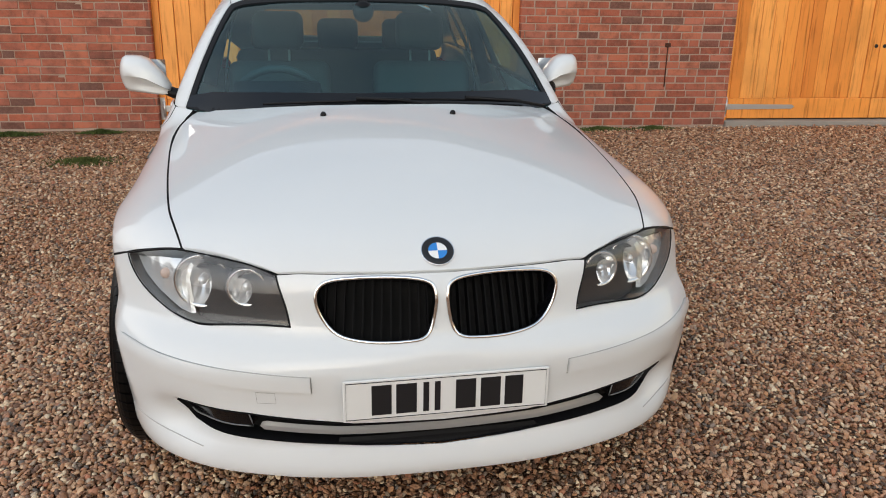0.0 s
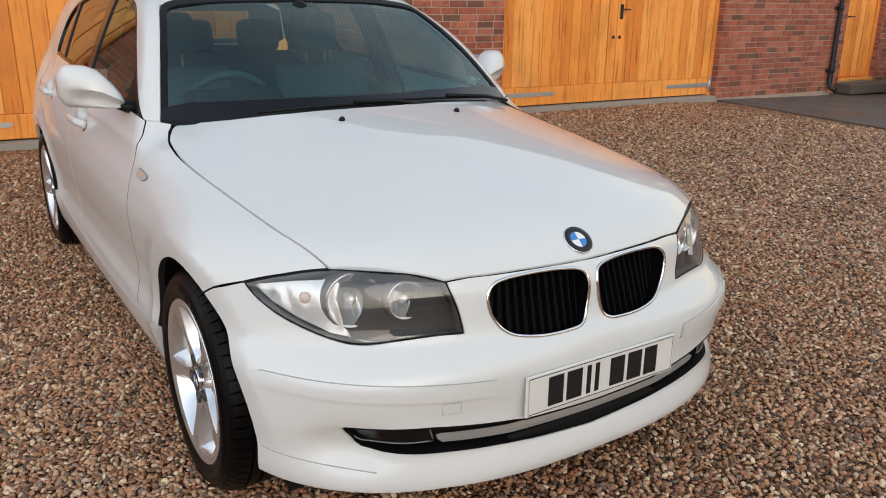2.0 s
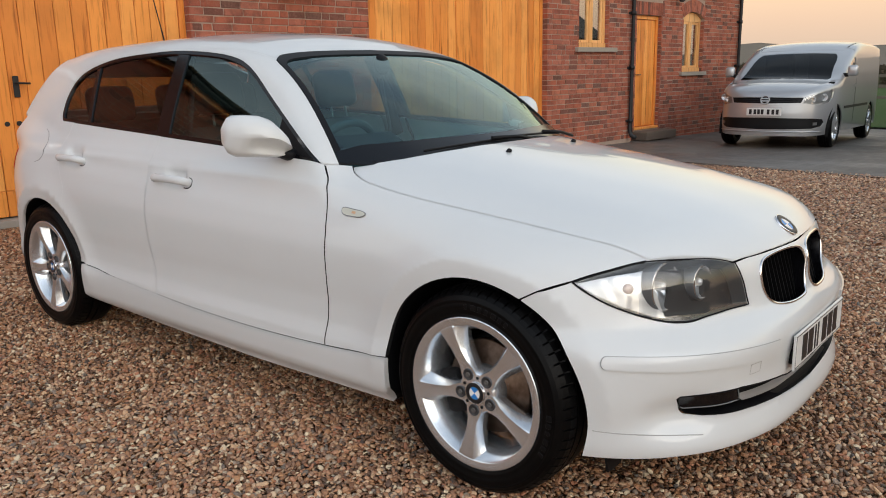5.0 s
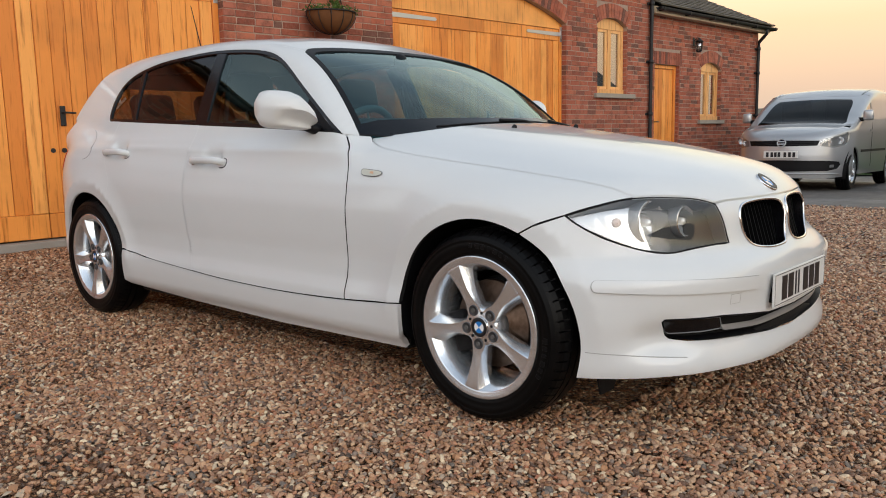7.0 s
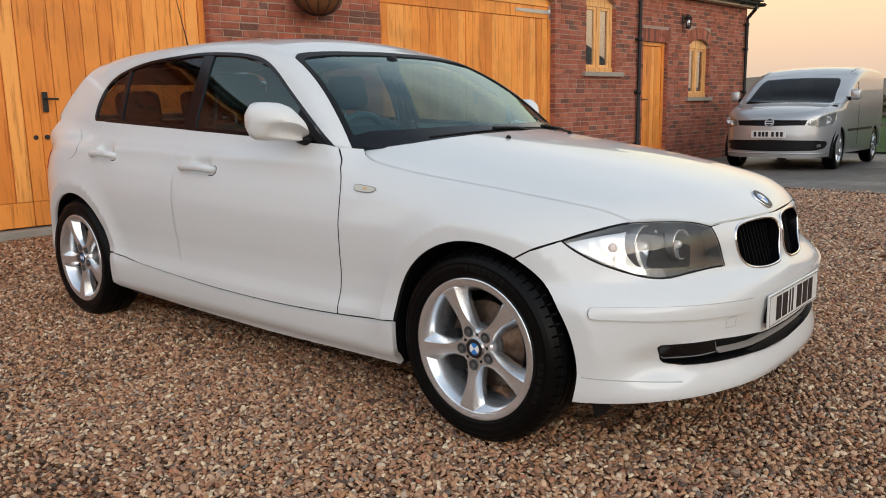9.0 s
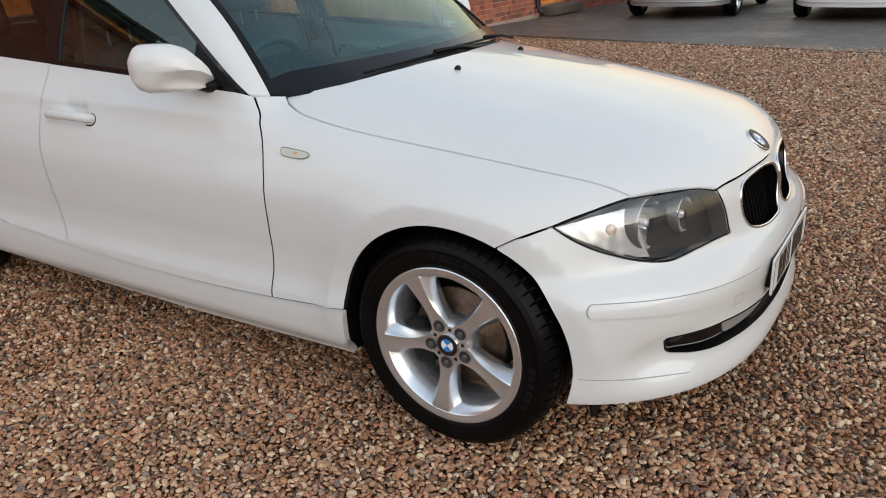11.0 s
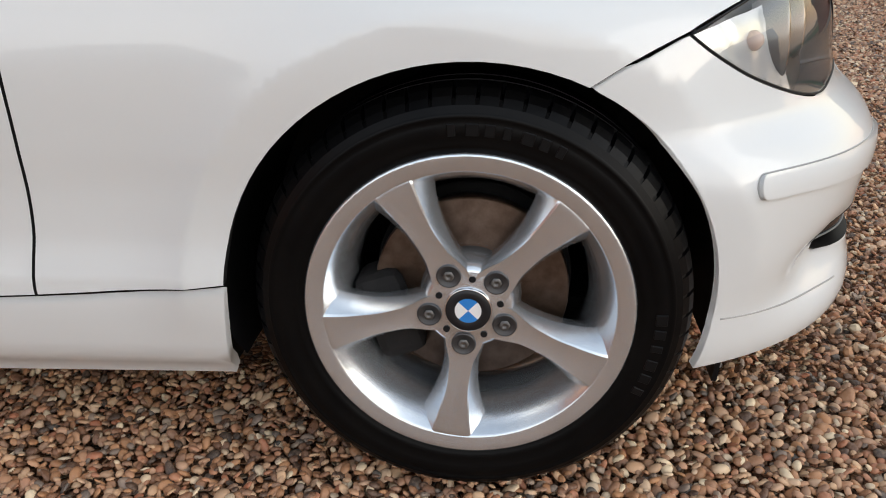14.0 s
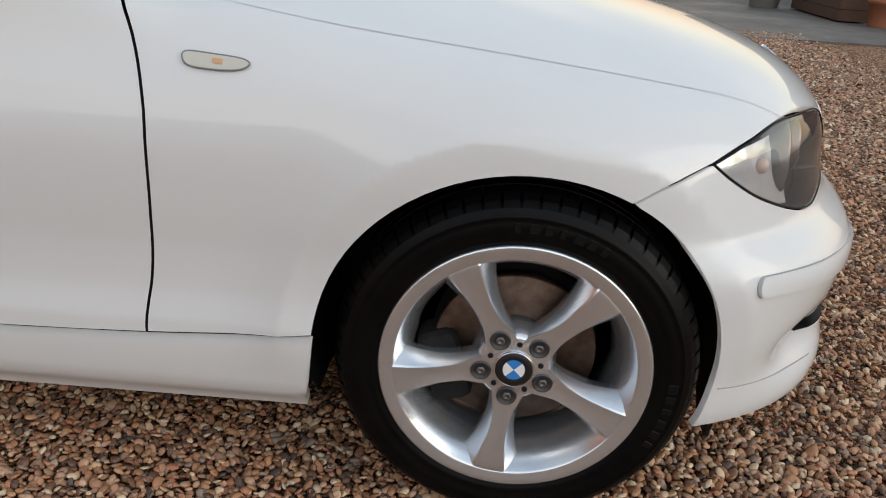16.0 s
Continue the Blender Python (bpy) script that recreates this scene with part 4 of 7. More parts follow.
NOSE_Y = pchip([0.12, 0.16, 0.19, 0.225, 0.26, 0.29, 0.38, 0.44, 0.49, 0.515, 0.54, 0.565, 0.60, 0.65, 0.70, 0.76, 0.85, 1.0], [-0.63, -0.675, -0.697, -0.708, -0.702, -0.692, -0.692, -0.699, -0.703, -0.696, -0.676, -0.652, -0.644, -0.641, -0.630, -0.595, -0.46, -0.2])
NOSE_N = pchip([0.12, 0.25, 0.47, 0.56, 0.68, 0.8, 1.0], [2.75, 2.85, 2.9, 2.45, 2.3, 2.2, 2.2])
PLAN = pchip([-0.8, 0.2, 1.2, 2.2, 2.75, 3.5], [0.99, 0.992, 1.0, 1.0, 0.995, 0.97])
TAIL_Y = pchip([0.12, 0.25, 0.45, 0.6, 0.75, 0.85, 0.95, 1.1], [3.36, 3.42, 3.46, 3.45, 3.42, 3.37, 3.25, 3.10])
BONNET_Z = pchip([-0.80, -0.70, -0.65, -0.60, -0.55, -0.45, -0.25, 0.0, 0.3, 0.5, 0.8, 2.0, 3.5], [0.52, 0.63, 0.695, 0.742, 0.772, 0.813, 0.863, 0.908, 0.952, 0.98, 1.02, 1.08, 1.10])


def body_f(p):
    """Below zero inside the lower body, above zero outside it."""
    x, y, z = np.abs(p[:, 0]), p[:, 1], p[:, 2]
    zs = z - 0.045 * np.clip(y - 0.7, 0, 2.2) * sstep(0.5, 0.9, z)
    a = SIDE_X(zs)
    w = sstep(-0.05, 0.40, y)
    a = FRONT_A(z) * (1 - w) + a * w
    for yy in (0.0, BASE):
        d = np.hypot(y - yy, z - AXLE_Z)
        a = a + (0.014 * np.clip((0.520 - d) / 0.115, 0, 1) ** 2 - 0.13 * np.clip(0.405 - d, 0, 0.08)) * sstep(0.24, 0.40, z)
    a = a * PLAN(y)
    n = NOSE_N(z)
    b = YC - NOSE_Y(z)
    q = np.maximum(YC - y, 0) / b
    q2 = np.maximum(y - YR, 0) / (TAIL_Y(z) - YR)
    r = (np.power(x / a, n) + np.power(q, n) + np.power(q2, 3.0)) ** (1 / n)
    plan_d = (r - 1) * np.minimum(a, b)
    # the nose stands a little forward between the grilles
    plan_d = plan_d - 0.013 * np.exp(-(x / 0.10) ** 2) * sstep(0.50, 0.57, z) * (1 - sstep(0.69, 0.76, z)) * (y < 0)
    top_d = (z - (BONNET_Z(y) - 0.085 * np.power(x / 0.66, 2.4))) * 0.93
    dent = 0.0
    for yy, zz in ((1.50, 0.845), (2.33, 0.882)):
        dent = dent + 0.015 * np.exp(-((y - yy) / 0.065) ** 4 - ((z - zz) / 0.034) ** 2)
    dent = dent + 0.036 * np.exp(-((x - 0.645) / 0.085) ** 2 - ((y + 0.56) / 0.11) ** 2 - ((z - 0.318) / 0.046) ** 2)
    return smax(plan_d, top_d, 0.055) + dent


ROOF_Z = pchip([0.9, 1.15, 1.3, 1.5, 1.9, 2.4, 2.9, 3.2, 3.5], [1.25, 1.335, 1.372, 1.405, 1.425, 1.413, 1.36, 1.30, 1.22])


def cabin_f(p):
    """The same for the glasshouse."""
    x, y, z = np.abs(p[:, 0]), p[:, 1], p[:, 2]
    t = z - 0.94 - 0.04 * np.clip(y - 0.7, -0.3, 2.2)
    side = (x - (0.757 - 0.40 * t - 0.22 * t * np.abs(t)) * (1 - 0.07 * sstep(2.2, 3.4, y))) * 0.93
    ys = y - (0.48 - 0.95 * np.clip(z - 0.93, -0.1, 0.36)) * x * x
    front = (z - (0.93 + 0.50 * (ys - 0.43) + 0.03 * np.sin(np.clip((ys - 0.43) / 0.85, 0, 1) * math.pi))) * 0.89
    roof = z - (ROOF_Z(y) - 0.042 * (x / 0.55) ** 2)
    rear = y - (3.24 - 0.6 * (z - 1.0) - 1.2 * (z - 1.0) * np.abs(z - 1.0) - 0.25 * x * x)
    return smax(smax(smax(side, roof, 0.06), front, 0.03), rear, 0.05)


SHOULDER_Z = pchip([0.5, 0.9, 1.2, 1.5, 2.0, 2.4, 2.8, 3.4], [0.84, 0.862, 0.883, 0.90, 0.918, 0.928, 0.955, 0.957])


def shell_f(p):
    """Lower body and glasshouse grown together."""
    y, z = p[:, 1], p[:, 2]
    low = SHOULDER_Z(y) + 0.012
    cabin = cabin_f(p) + 0.15 * np.maximum(low - z, 0) + 6 * np.maximum(low - z, 0) ** 2
    # soft crease along the shoulder
    ridge = 0.005 * np.exp(-np.abs(z - 0.866 - 0.014 * (y - 0.65)) / 0.024) * sstep(0.15, 0.6, y) * (1 - sstep(2.6, 3.0, y))
    return -smax(-body_f(p), -cabin, 0.02 + 0.05 * sstep(2.5, 3.0, y)) - ridge


def cast(f, origin, way, far=2.2):
    """Where rays from inside leave the surface."""
    lo, hi = np.zeros(len(origin)), np.full(len(origin), far)
    for _ in range(36):
        mid = (lo + hi) / 2
        inside = f(origin + way * mid[:, None]) < 0
        lo, hi = np.where(inside, mid, lo), np.where(inside, hi, mid)
    return origin + way * lo[:, None]


def normals(f, p):
    g = np.zeros_like(p)
    for i in range(3):
        e = np.zeros(3)
        e[i] = 0.004
        g[:, i] = f(p + e) - f(p - e)
    return g / np.maximum(np.linalg.norm(g, axis=1), 1e-9)[:, None]


# Charts: flat coordinates in metres to rays and back
def side_ray(c):
    al = c[:, 1] / 0.8
    o = np.stack([np.zeros(len(c)), c[:, 0], np.full(len(c), 0.45)], 1)
    return o, np.stack([np.cos(al), np.zeros(len(c)), np.sin(al)], 1)


def side_flat(x, y, z):
    return (y, 0.8 * math.atan2(z - 0.45, abs(x)))


def nose_ray(c):
    al = c[:, 0] / 0.75
    o = np.stack([np.zeros(len(c)), np.full(len(c), YC), c[:, 1]], 1)
    return o, np.stack([np.sin(al), -np.cos(al), np.zeros(len(c))], 1)


def nose_flat(x, y, z):
    return (0.75 * math.atan2(x, YC - y), z)


def top_ray(c):
    o = np.stack([c[:, 0], c[:, 1], np.full(len(c), 0.3)], 1)
    return o, np.tile(np.array([0.0, 0.0, 1.0]), (len(c), 1))


def roof_ray(c):
    o = np.stack([c[:, 0], c[:, 1], np.full(len(c), 0.95)], 1)
    return o, np.tile(np.array([0.0, 0.0, 1.0]), (len(c), 1))


def glass_ray(c):
    o = np.stack([np.zeros(len(c)), c[:, 0], c[:, 1]], 1)
    return o, np.tile(np.array([1.0, 0.0, 0.0]), (len(c), 1))


def screen_ray(c):
    o = np.stack([c[:, 0], np.full(len(c), 1.75), c[:, 1]], 1)
    return o, np.tile(np.array([0.0, -1.0, 0.0]), (len(c), 1))


def hatch_ray(c):
    o = np.stack([c[:, 0], np.full(len(c), 2.3), c[:, 1]], 1)
    return o, np.tile(np.array([0.0, 1.0, 0.0]), (len(c), 1))


def inside_poly(pts, poly):
    x, y = pts[:, 0], pts[:, 1]
    hit = np.zeros(len(pts), bool)
    n = len(poly)
    for i in range(n):
        x1, y1 = poly[i]
        x2, y2 = poly[(i + 1) % n]
        if y1 == y2:
            continue
        hit ^= ((y1 > y) != (y2 > y)) & (x < (x2 - x1) * (y - y1) / (y2 - y1) + x1)
    return hit


def dense(poly, step):
    out = []
    n = len(poly)
    for i in range(n):
        a, b = np.array(poly[i]), np.array(poly[(i + 1) % n])
        k = max(1, int(math.ceil(np.linalg.norm(b - a) / step)))
        out += [tuple(a + (b - a) * j / k) for j in range(k)]
    return out


def area(poly):
    return sum(a[0] * b[1] - b[0] * a[1] for a, b in zip(poly, poly[1:] + poly[:1])) / 2


def shrink(poly, d):
    """Moves an outline inwards by d."""
    if area(poly) < 0:
        poly = poly[::-1]
    out = []
    n = len(poly)
    for i in range(n):
        a, p, b = (np.array(poly[k % n]) for k in (i - 1, i, i + 1))
        e1, e2 = p - a, b - p
        n1 = np.array([-e1[1], e1[0]]) / max(np.linalg.norm(e1), 1e-9)
        n2 = np.array([-e2[1], e2[0]]) / max(np.linalg.norm(e2), 1e-9)
        m = n1 + n2
        q = m / max(m @ m / 2, 0.5)
        out.append(tuple(p + q * d))
    return out


def smooth_line(pts, k=6, closed=False):
    """A rounded line through a few points."""
    p = [np.array(v, float) for v in pts]
    n = len(p)
    out = []
    for i in range(n if closed else n - 1):
        a, b, c, d = (p[(i + j) % n] if closed else p[min(max(i + j, 0), n - 1)] for j in (-1, 0, 1, 2))
        for s in range(k):
            t = s / k
            out.append(tuple(0.5 * (2 * b + (c - a) * t + (2 * a - 5 * b + 4 * c - d) * t * t + (3 * b - a - 3 * c + d) * t ** 3)))
    if not closed:
        out.append(tuple(p[-1]))
    return out


def skin(f, ray, outline, holes=(), step=0.025, gap=0.0022, off=0.0, thick=0.014, flip=1, far=2.2, seal=False):
    """A panel of the surface f inside an outline on a chart, with a turned-in rim. flip = -1 puts it on the car's right side."""
    from mathutils.geometry import delaunay_2d_cdt
    outer = dense(shrink(list(outline), gap), step)
    rings = [outer] + [dense(shrink(list(h), -gap), step) for h in holes]
    pts, edges = [], []
    for r in rings:
        k = len(pts)
        pts += r
        edges += [(k + i, k + (i + 1) % len(r)) for i in range(len(r))]
    arr = np.array(pts)
    lo, hi = arr[:len(outer)].min(0), arr[:len(outer)].max(0)
    gx, gy = np.meshgrid(np.arange(lo[0] + step / 2, hi[0], step), np.arange(lo[1] + step / 2, hi[1], step))
    gx = gx + (np.arange(gx.shape[0]) % 2)[:, None] * step / 2
    cand = np.stack([gx.ravel(), gy.ravel()], 1)
    ok = inside_poly(cand, outer)
    for r in rings[1:]:
        ok &= ~inside_poly(cand, r)
    cand = cand[ok]
    if len(cand):
        near = np.full(len(cand), 9.0)
        for s in range(0, len(arr), 200):
            near = np.minimum(near, np.linalg.norm(cand[:, None, :] - arr[None, s:s + 200, :], axis=2).min(1))
        cand = cand[near > step * 0.45]
    allp = [Vector(p) for p in pts] + [Vector(p) for p in cand]
    vs, _, fs, *_ = delaunay_2d_cdt(allp, edges, [], 0, 1e-6)
    flat = np.array([tuple(v) for v in vs])
    tri = np.array([t for t in fs if len(t) == 3])
    mid = flat[tri].mean(1)
    keep = inside_poly(mid, outer)
    for r in rings[1:]:
        keep &= ~inside_poly(mid, r)
    tri = tri[keep]
    o, w = ray(flat)
    pos = cast(f, o, w, far)
    nor = normals(f, pos)
    pos = pos + nor * off
    sg = np.array([float(flip), 1.0, 1.0])
    rim, quads = {}, []
    count = {}
    for t in tri:
        for q in range(3):
            e = (int(t[q]), int(t[(q + 1) % 3]))
            count.setdefault((min(e), max(e)), []).append(e)
    extra, extra_n = [], []
    for uses in count.values():
        if len(uses) > 1:
            continue
        a, c = uses[0]
        for q in (a, c):
            if q not in rim:
                rim[q] = len(pos) + len(extra)
                extra.append(pos[q] - nor[q] * thick)
                extra_n.append(nor[q])
        quads.append((c, a, rim[a], rim[c]))
    pts3 = np.concatenate([pos, np.array(extra).reshape(-1, 3)]) * sg
    nrm = np.concatenate([nor, np.array(extra_n).reshape(-1, 3)]) * sg
    # outward facing
    a, c, d = (pts3[tri[:, q]] for q in range(3))
    turn = (np.cross(c - a, d - a) * nrm[tri[:, 0]]).sum() < 0
    faces = [tuple(int(q) for q in (t[::-1] if turn else t)) for t in tri] + [q[::-1] if turn else q for q in quads]
    me = bpy.data.meshes.new("panel")
    me.from_pydata([tuple(q) for q in pts3], [], faces)
    me.polygons.foreach_set("use_smooth", [True] * len(faces))
    # shut-gap shade put into the colour: white-painted rims get the dark material
    if seal:
        me.materials.append(WHITE)
        me.materials.append(DARK)
        me.polygons.foreach_set("material_index", [0] * len(tri) + [1] * len(quads))
    me.update()
    me.normals_split_custom_set_from_vertices([tuple(q) for q in nrm])
    return me


def on_surface(f, ray, flat, off=0.0):
    """Places of chart points on the surface, and their normals."""
    c = np.array(flat, float)
    o, w = ray(c)
    p = cast(f, o, w)
    n = normals(f, p)
    return p + n * off, n


def ring_on(f, ray, flat, r, off, sgn=1, seg=8, closed=True):
    p, n = on_surface(f, ray, flat, off)
    return tube([(q[0] * sgn, q[1], q[2]) for q in p], r, seg, closed=closed)


def arc(yc, a0, a1, r=ARCH_R, n=24):
    return [(yc + r * math.cos(math.radians(a0 + (a1 - a0) * i / n)), AXLE_Z + r * math.sin(math.radians(a0 + (a1 - a0) * i / n))) for i in range(n + 1)]


def side_x(y, z):
    """Half width of the side at a place."""
    return float(SIDE_X(z - 0.045 * min(max(y - 0.7, 0), 2.2) * float(sstep(0.5, 0.9, z))))


def s_pts(pairs):
    """Side outline: (y, z) pairs, or (x, y, z) where the shoulder turns up, to chart."""
    out = []
    for q in pairs:
        if len(q) == 3:
            out.append(side_flat(*q))
        else:
            out.append(side_flat(side_x(*q), q[0], q[1]))
    return out


car = thing("car", pose(0, 0, 0), "white five-door hatchback with silver alloy wheels parked on gravel", "car")

# outlines shared by neighbouring panels
LAMP3 = [(0.357, -0.603, 0.577), (0.374, -0.60, 0.638), (0.39, -0.575, 0.70), (0.47, -0.525, 0.721), (0.617, -0.424, 0.728), (0.70, -0.355, 0.710), (0.772, -0.28, 0.681), (0.763, -0.325, 0.65), (0.73, -0.39, 0.613), (0.665, -0.475, 0.578), (0.595, -0.53, 0.565), (0.51, -0.57, 0.573), (0.43, -0.595, 0.578)]
BONNET_EDGE = [(0.617, -0.424), (0.642, -0.335), (0.667, -0.225), (0.692, -0.03), (0.711, 0.17), (0.720, 0.30), (0.721, 0.42), (0.712, 0.54), (0.69, 0.605)]


def to_nose(q):
    o, w = nose_ray(np.array([nose_flat(*q)]))
    return tuple(cast(body_f, o, w)[0])


LAMP3 = [to_nose(q) for q in LAMP3]
EDGE3 = [to_nose((x, -0.63, 0.705)) for x in (0.0, 0.08, 0.16, 0.24, 0.30, 0.36)] + LAMP3[2:5]
BONNET_EDGE[0] = EDGE3[-1][:2]
BONNET_EDGE = smooth_line(BONNET_EDGE, 5)
SEAM3 = [to_nose(q) for q in ((0.85, -0.161, 0.625), (0.82, -0.20, 0.650))] + LAMP3[6:3:-1]


def shoulder(x, y):
    """The chart point of the side for a place on the top surface."""
    p = cast(body_f, np.array([[x, y, 0.3]]), np.array([[0.0, 0.0, 1.0]]))[0]
    return side_flat(*p)


SILL_LINE = smooth_line([(0.342, 0.348), (0.634, 0.326), (1.0, 0.315), (1.4, 0.320), (1.67, 0.333), (2.05, 0.357), (2.29, 0.387)], 5)


def sill_between(y0, y1):
    """The door's lower edge, a hair above the sill."""
    ys = np.linspace(y0, y1, 9)
    z = np.interp(ys, [q[0] for q in SILL_LINE], [q[1] for q in SILL_LINE])
    return [(float(a), float(c) + 0.003) for a, c in zip(ys, z)]


WAIST = pchip([0.60, 0.725, 1.2, 1.69, 2.1, 2.46, 3.2], [0.935, 0.942, 0.970, 0.993, 1.012, 1.028, 1.045])


def w_pts(pairs):
    """The same for places at the waist, on the grown-together shell."""
    c = np.array(pairs, float)
    return [side_flat(*q) for q in cast(shell_f, *glass_ray(c))]


def waist_between(y0, y1):
    return w_pts([(float(y), float(WAIST(y)) - 0.001) for y in np.linspace(y0, y1, 9)])


WAIST_Y = np.linspace(2.445, 3.01, 9)
DOOR_LINE = smooth_line([(0.676, 0.914), (0.650, 0.882), (0.621, 0.81), (0.603, 0.72), (0.604, 0.60), (0.616, 0.46), (0.628, 0.39), (0.634, 0.340)], 4)
wing = (w_pts(arc(0.0, 6, 117))
        + [side_flat(*q) for q in SEAM3[:-1]] + [shoulder(x, y) for x, y in BONNET_EDGE]
        + [side_flat(*q) for q in cast(shell_f, *top_ray(np.array([(0.684, 0.620), (0.674, 0.636)])))] + w_pts([(0.668, 0.929), (0.70, 0.932)]) + s_pts(DOOR_LINE + sill_between(0.634, 0.345)))
door_f = s_pts(sill_between(1.668, 0.634) + DOOR_LINE[::-1]) + w_pts([(0.70, 0.932)]) + waist_between(0.74, 1.685) + s_pts([(1.688, 0.85), (1.695, 0.7), (1.692, 0.5)])
door_r = s_pts(sill_between(2.275, 1.672) + [(1.696, 0.5), (1.699, 0.7), (1.692, 0.85)]) + waist_between(1.689, 2.44) + s_pts([(2.475, 0.93), (2.46, 0.83), (2.40, 0.73)]) + w_pts(arc(BASE, 128, 168, 0.375))
quarter = (w_pts(arc(BASE, 168, 10))[::-1]
           + s_pts([(2.28, 0.393)]) + w_pts(arc(BASE, 128, 168, 0.375))[::-1]
           + s_pts([(2.40, 0.73), (2.46, 0.83), (2.475, 0.93)]) + w_pts([(float(y), float(WAIST(y)) + 0.0020) for y in WAIST_Y]) + s_pts([(3.12, 0.97), (3.20, 0.88), (3.26, 0.72), (3.2, 0.55), (3.03, 0.40)]))
sill = s_pts([(0.365, 0.180)] + SILL_LINE + [(2.335, 0.23), (2.30, 0.212), (1.7, 0.185), (1.1, 0.172)])
for sgn, nm in ((-1, "right"), (1, "left")):
    part("front_wing", skin(shell_f, side_ray, wing, flip=sgn, step=0.012, gap=0.0026, thick=0.02, seal=True), WHITE, car)
    part("door", skin(shell_f, side_ray, door_f, flip=sgn, step=0.016, gap=0.0024, thick=0.02, seal=True), WHITE, car)
    part("door", skin(shell_f, side_ray, door_r, flip=sgn, step=0.018, gap=0.0014), WHITE, car)
    part("rear_quarter", skin(shell_f, side_ray, quarter, flip=sgn, step=0.02), WHITE, car)
    part("side_sill", skin(body_f, side_ray, sill, flip=sgn, off=0.010, thick=0.02), WHITE, car)

# bonnet
bonnet = [(x, y) for x, y in BONNET_EDGE] + [(0.680, 0.628), (0.664, 0.645), (0.640, 0.640), (0.587, 0.591), (0.519, 0.541), (0.44, 0.500), (0.318, 0.453), (0.16, 0.419), (0.0, 0.410)]
front_edge = [q[:2] for q in EDGE3[:-1]]
bon = front_edge + bonnet
bon_full = bon + [(-x, y) for x, y in reversed(bon[1:-1])]
part("bonnet", skin(body_f, top_ray, bon_full, step=0.022, thick=0.02), WHITE, car)

# front bumper with its openings
def n_pts(pts):
    return [nose_flat(*p) for p in pts]


ARCH3 = [tuple(q) for q in cast(body_f, *glass_ray(np.array(arc(0.0, 200, 119, n=20))))]
lamp = smooth_line(n_pts(LAMP3[:3]), 4)[:-1] + smooth_line(n_pts(LAMP3[2:7]), 5)[:-1] + smooth_line(n_pts(LAMP3[6:] + LAMP3[:1]), 5)[:-1]
half = ([(0.0, 0.198), (0.20, 0.200), (0.42, 0.210), (0.62, 0.207)] + n_pts(ARCH3 + SEAM3[:2])
        + n_pts(LAMP3[2:7][::-1]) + n_pts(EDGE3[5::-1]))
half_full = half + [(-u, z) for u, z in reversed(half[1:-1])]


def kidney(grow=0.0):
    c = smooth_line([(0.018, 0.60), (0.013, 0.655), (0.028, 0.685), (0.09, 0.696), (0.20, 0.697), (0.286, 0.688), (0.312, 0.657), (0.297, 0.605), (0.252, 0.562), (0.175, 0.547), (0.09, 0.546), (0.037, 0.556)], 4, True)
    k = [nose_flat(x, -0.64, z) for x, z in c]
    return shrink(k, -grow) if grow else k


def mirrored(poly):
    return [(-u, z) for u, z in reversed(poly)]


inlet_half = [(0.0, 0.340), (0.22, 0.346)] + n_pts([(0.263, -0.693, 0.352), (0.48, -0.656, 0.374), (0.658, -0.552, 0.379), (0.667, -0.550, 0.372), (0.642, -0.553, 0.325), (0.627, -0.56, 0.314), (0.585, -0.595, 0.307), (0.44, -0.663, 0.300), (0.2, -0.695, 0.284)]) + [(0.0, 0.276)]
inlet = inlet_half + mirrored(inlet_half)[1:-1]
part("front_bumper", skin(body_f, nose_ray, half_full, [lamp, mirrored(lamp), kidney(), mirrored(kidney()), inlet], step=0.018, gap=0.002), WHITE, car)

# windscreen outline, roof and cabin frame share their edges
ws = smooth_line([(0.0, 1.328), (0.3, 1.322), (0.48, 1.308), (0.545, 1.288)], 4) + smooth_line([(0.56, 1.27), (0.60, 1.195), (0.655, 1.07), (0.705, 0.93)], 5) + [(0.6, 0.92), (0.3, 0.92), (0.0, 0.92)]
ws_full = ws + [(-x, z) for x, z in reversed(ws[1:-1])]
SCREEN3 = on_surface(cabin_f, screen_ray, ws[:-3])[0]
TOP3 = [q for q in SCREEN3 if q[2] > 1.28]
PILLAR3 = [q for q in SCREEN3 if q[2] <= 1.281]
roof_side = smooth_line([(TOP3[-1][0], TOP3[-1][1]), (0.565, 1.36), (0.57, 1.5), (0.57, 1.9), (0.56, 2.4), (0.535, 2.7), (0.46, 2.86)], 4)
roof = [(q[0], q[1]) for q in TOP3[:-1]] + roof_side + [(0.25, 2.93), (0.0, 2.95)]
part("roof", skin(cabin_f, roof_ray, roof + [(-x, y) for x, y in reversed(roof[1:-1])], step=0.035, gap=0.0006), WHITE, car)
ROOF3 = on_surface(cabin_f, roof_ray, roof_side)[0]
win_line = [(y, float(WAIST(y))) for y in np.linspace(0.725, 2.562, 15)]
win_top = [(2.592, 1.065), (2.594, 1.14), (2.553, 1.216), (2.45, 1.272), (2.24, 1.315), (1.98, 1.333), (1.74, 1.337), (1.43, 1.313), (1.24, 1.262), (1.02, 1.13)]
arch_top = smooth_line([(2.568, 1.0315)] + win_top + [(0.725, 0.943)], 5)
daylight = win_line + arch_top[1:-1]
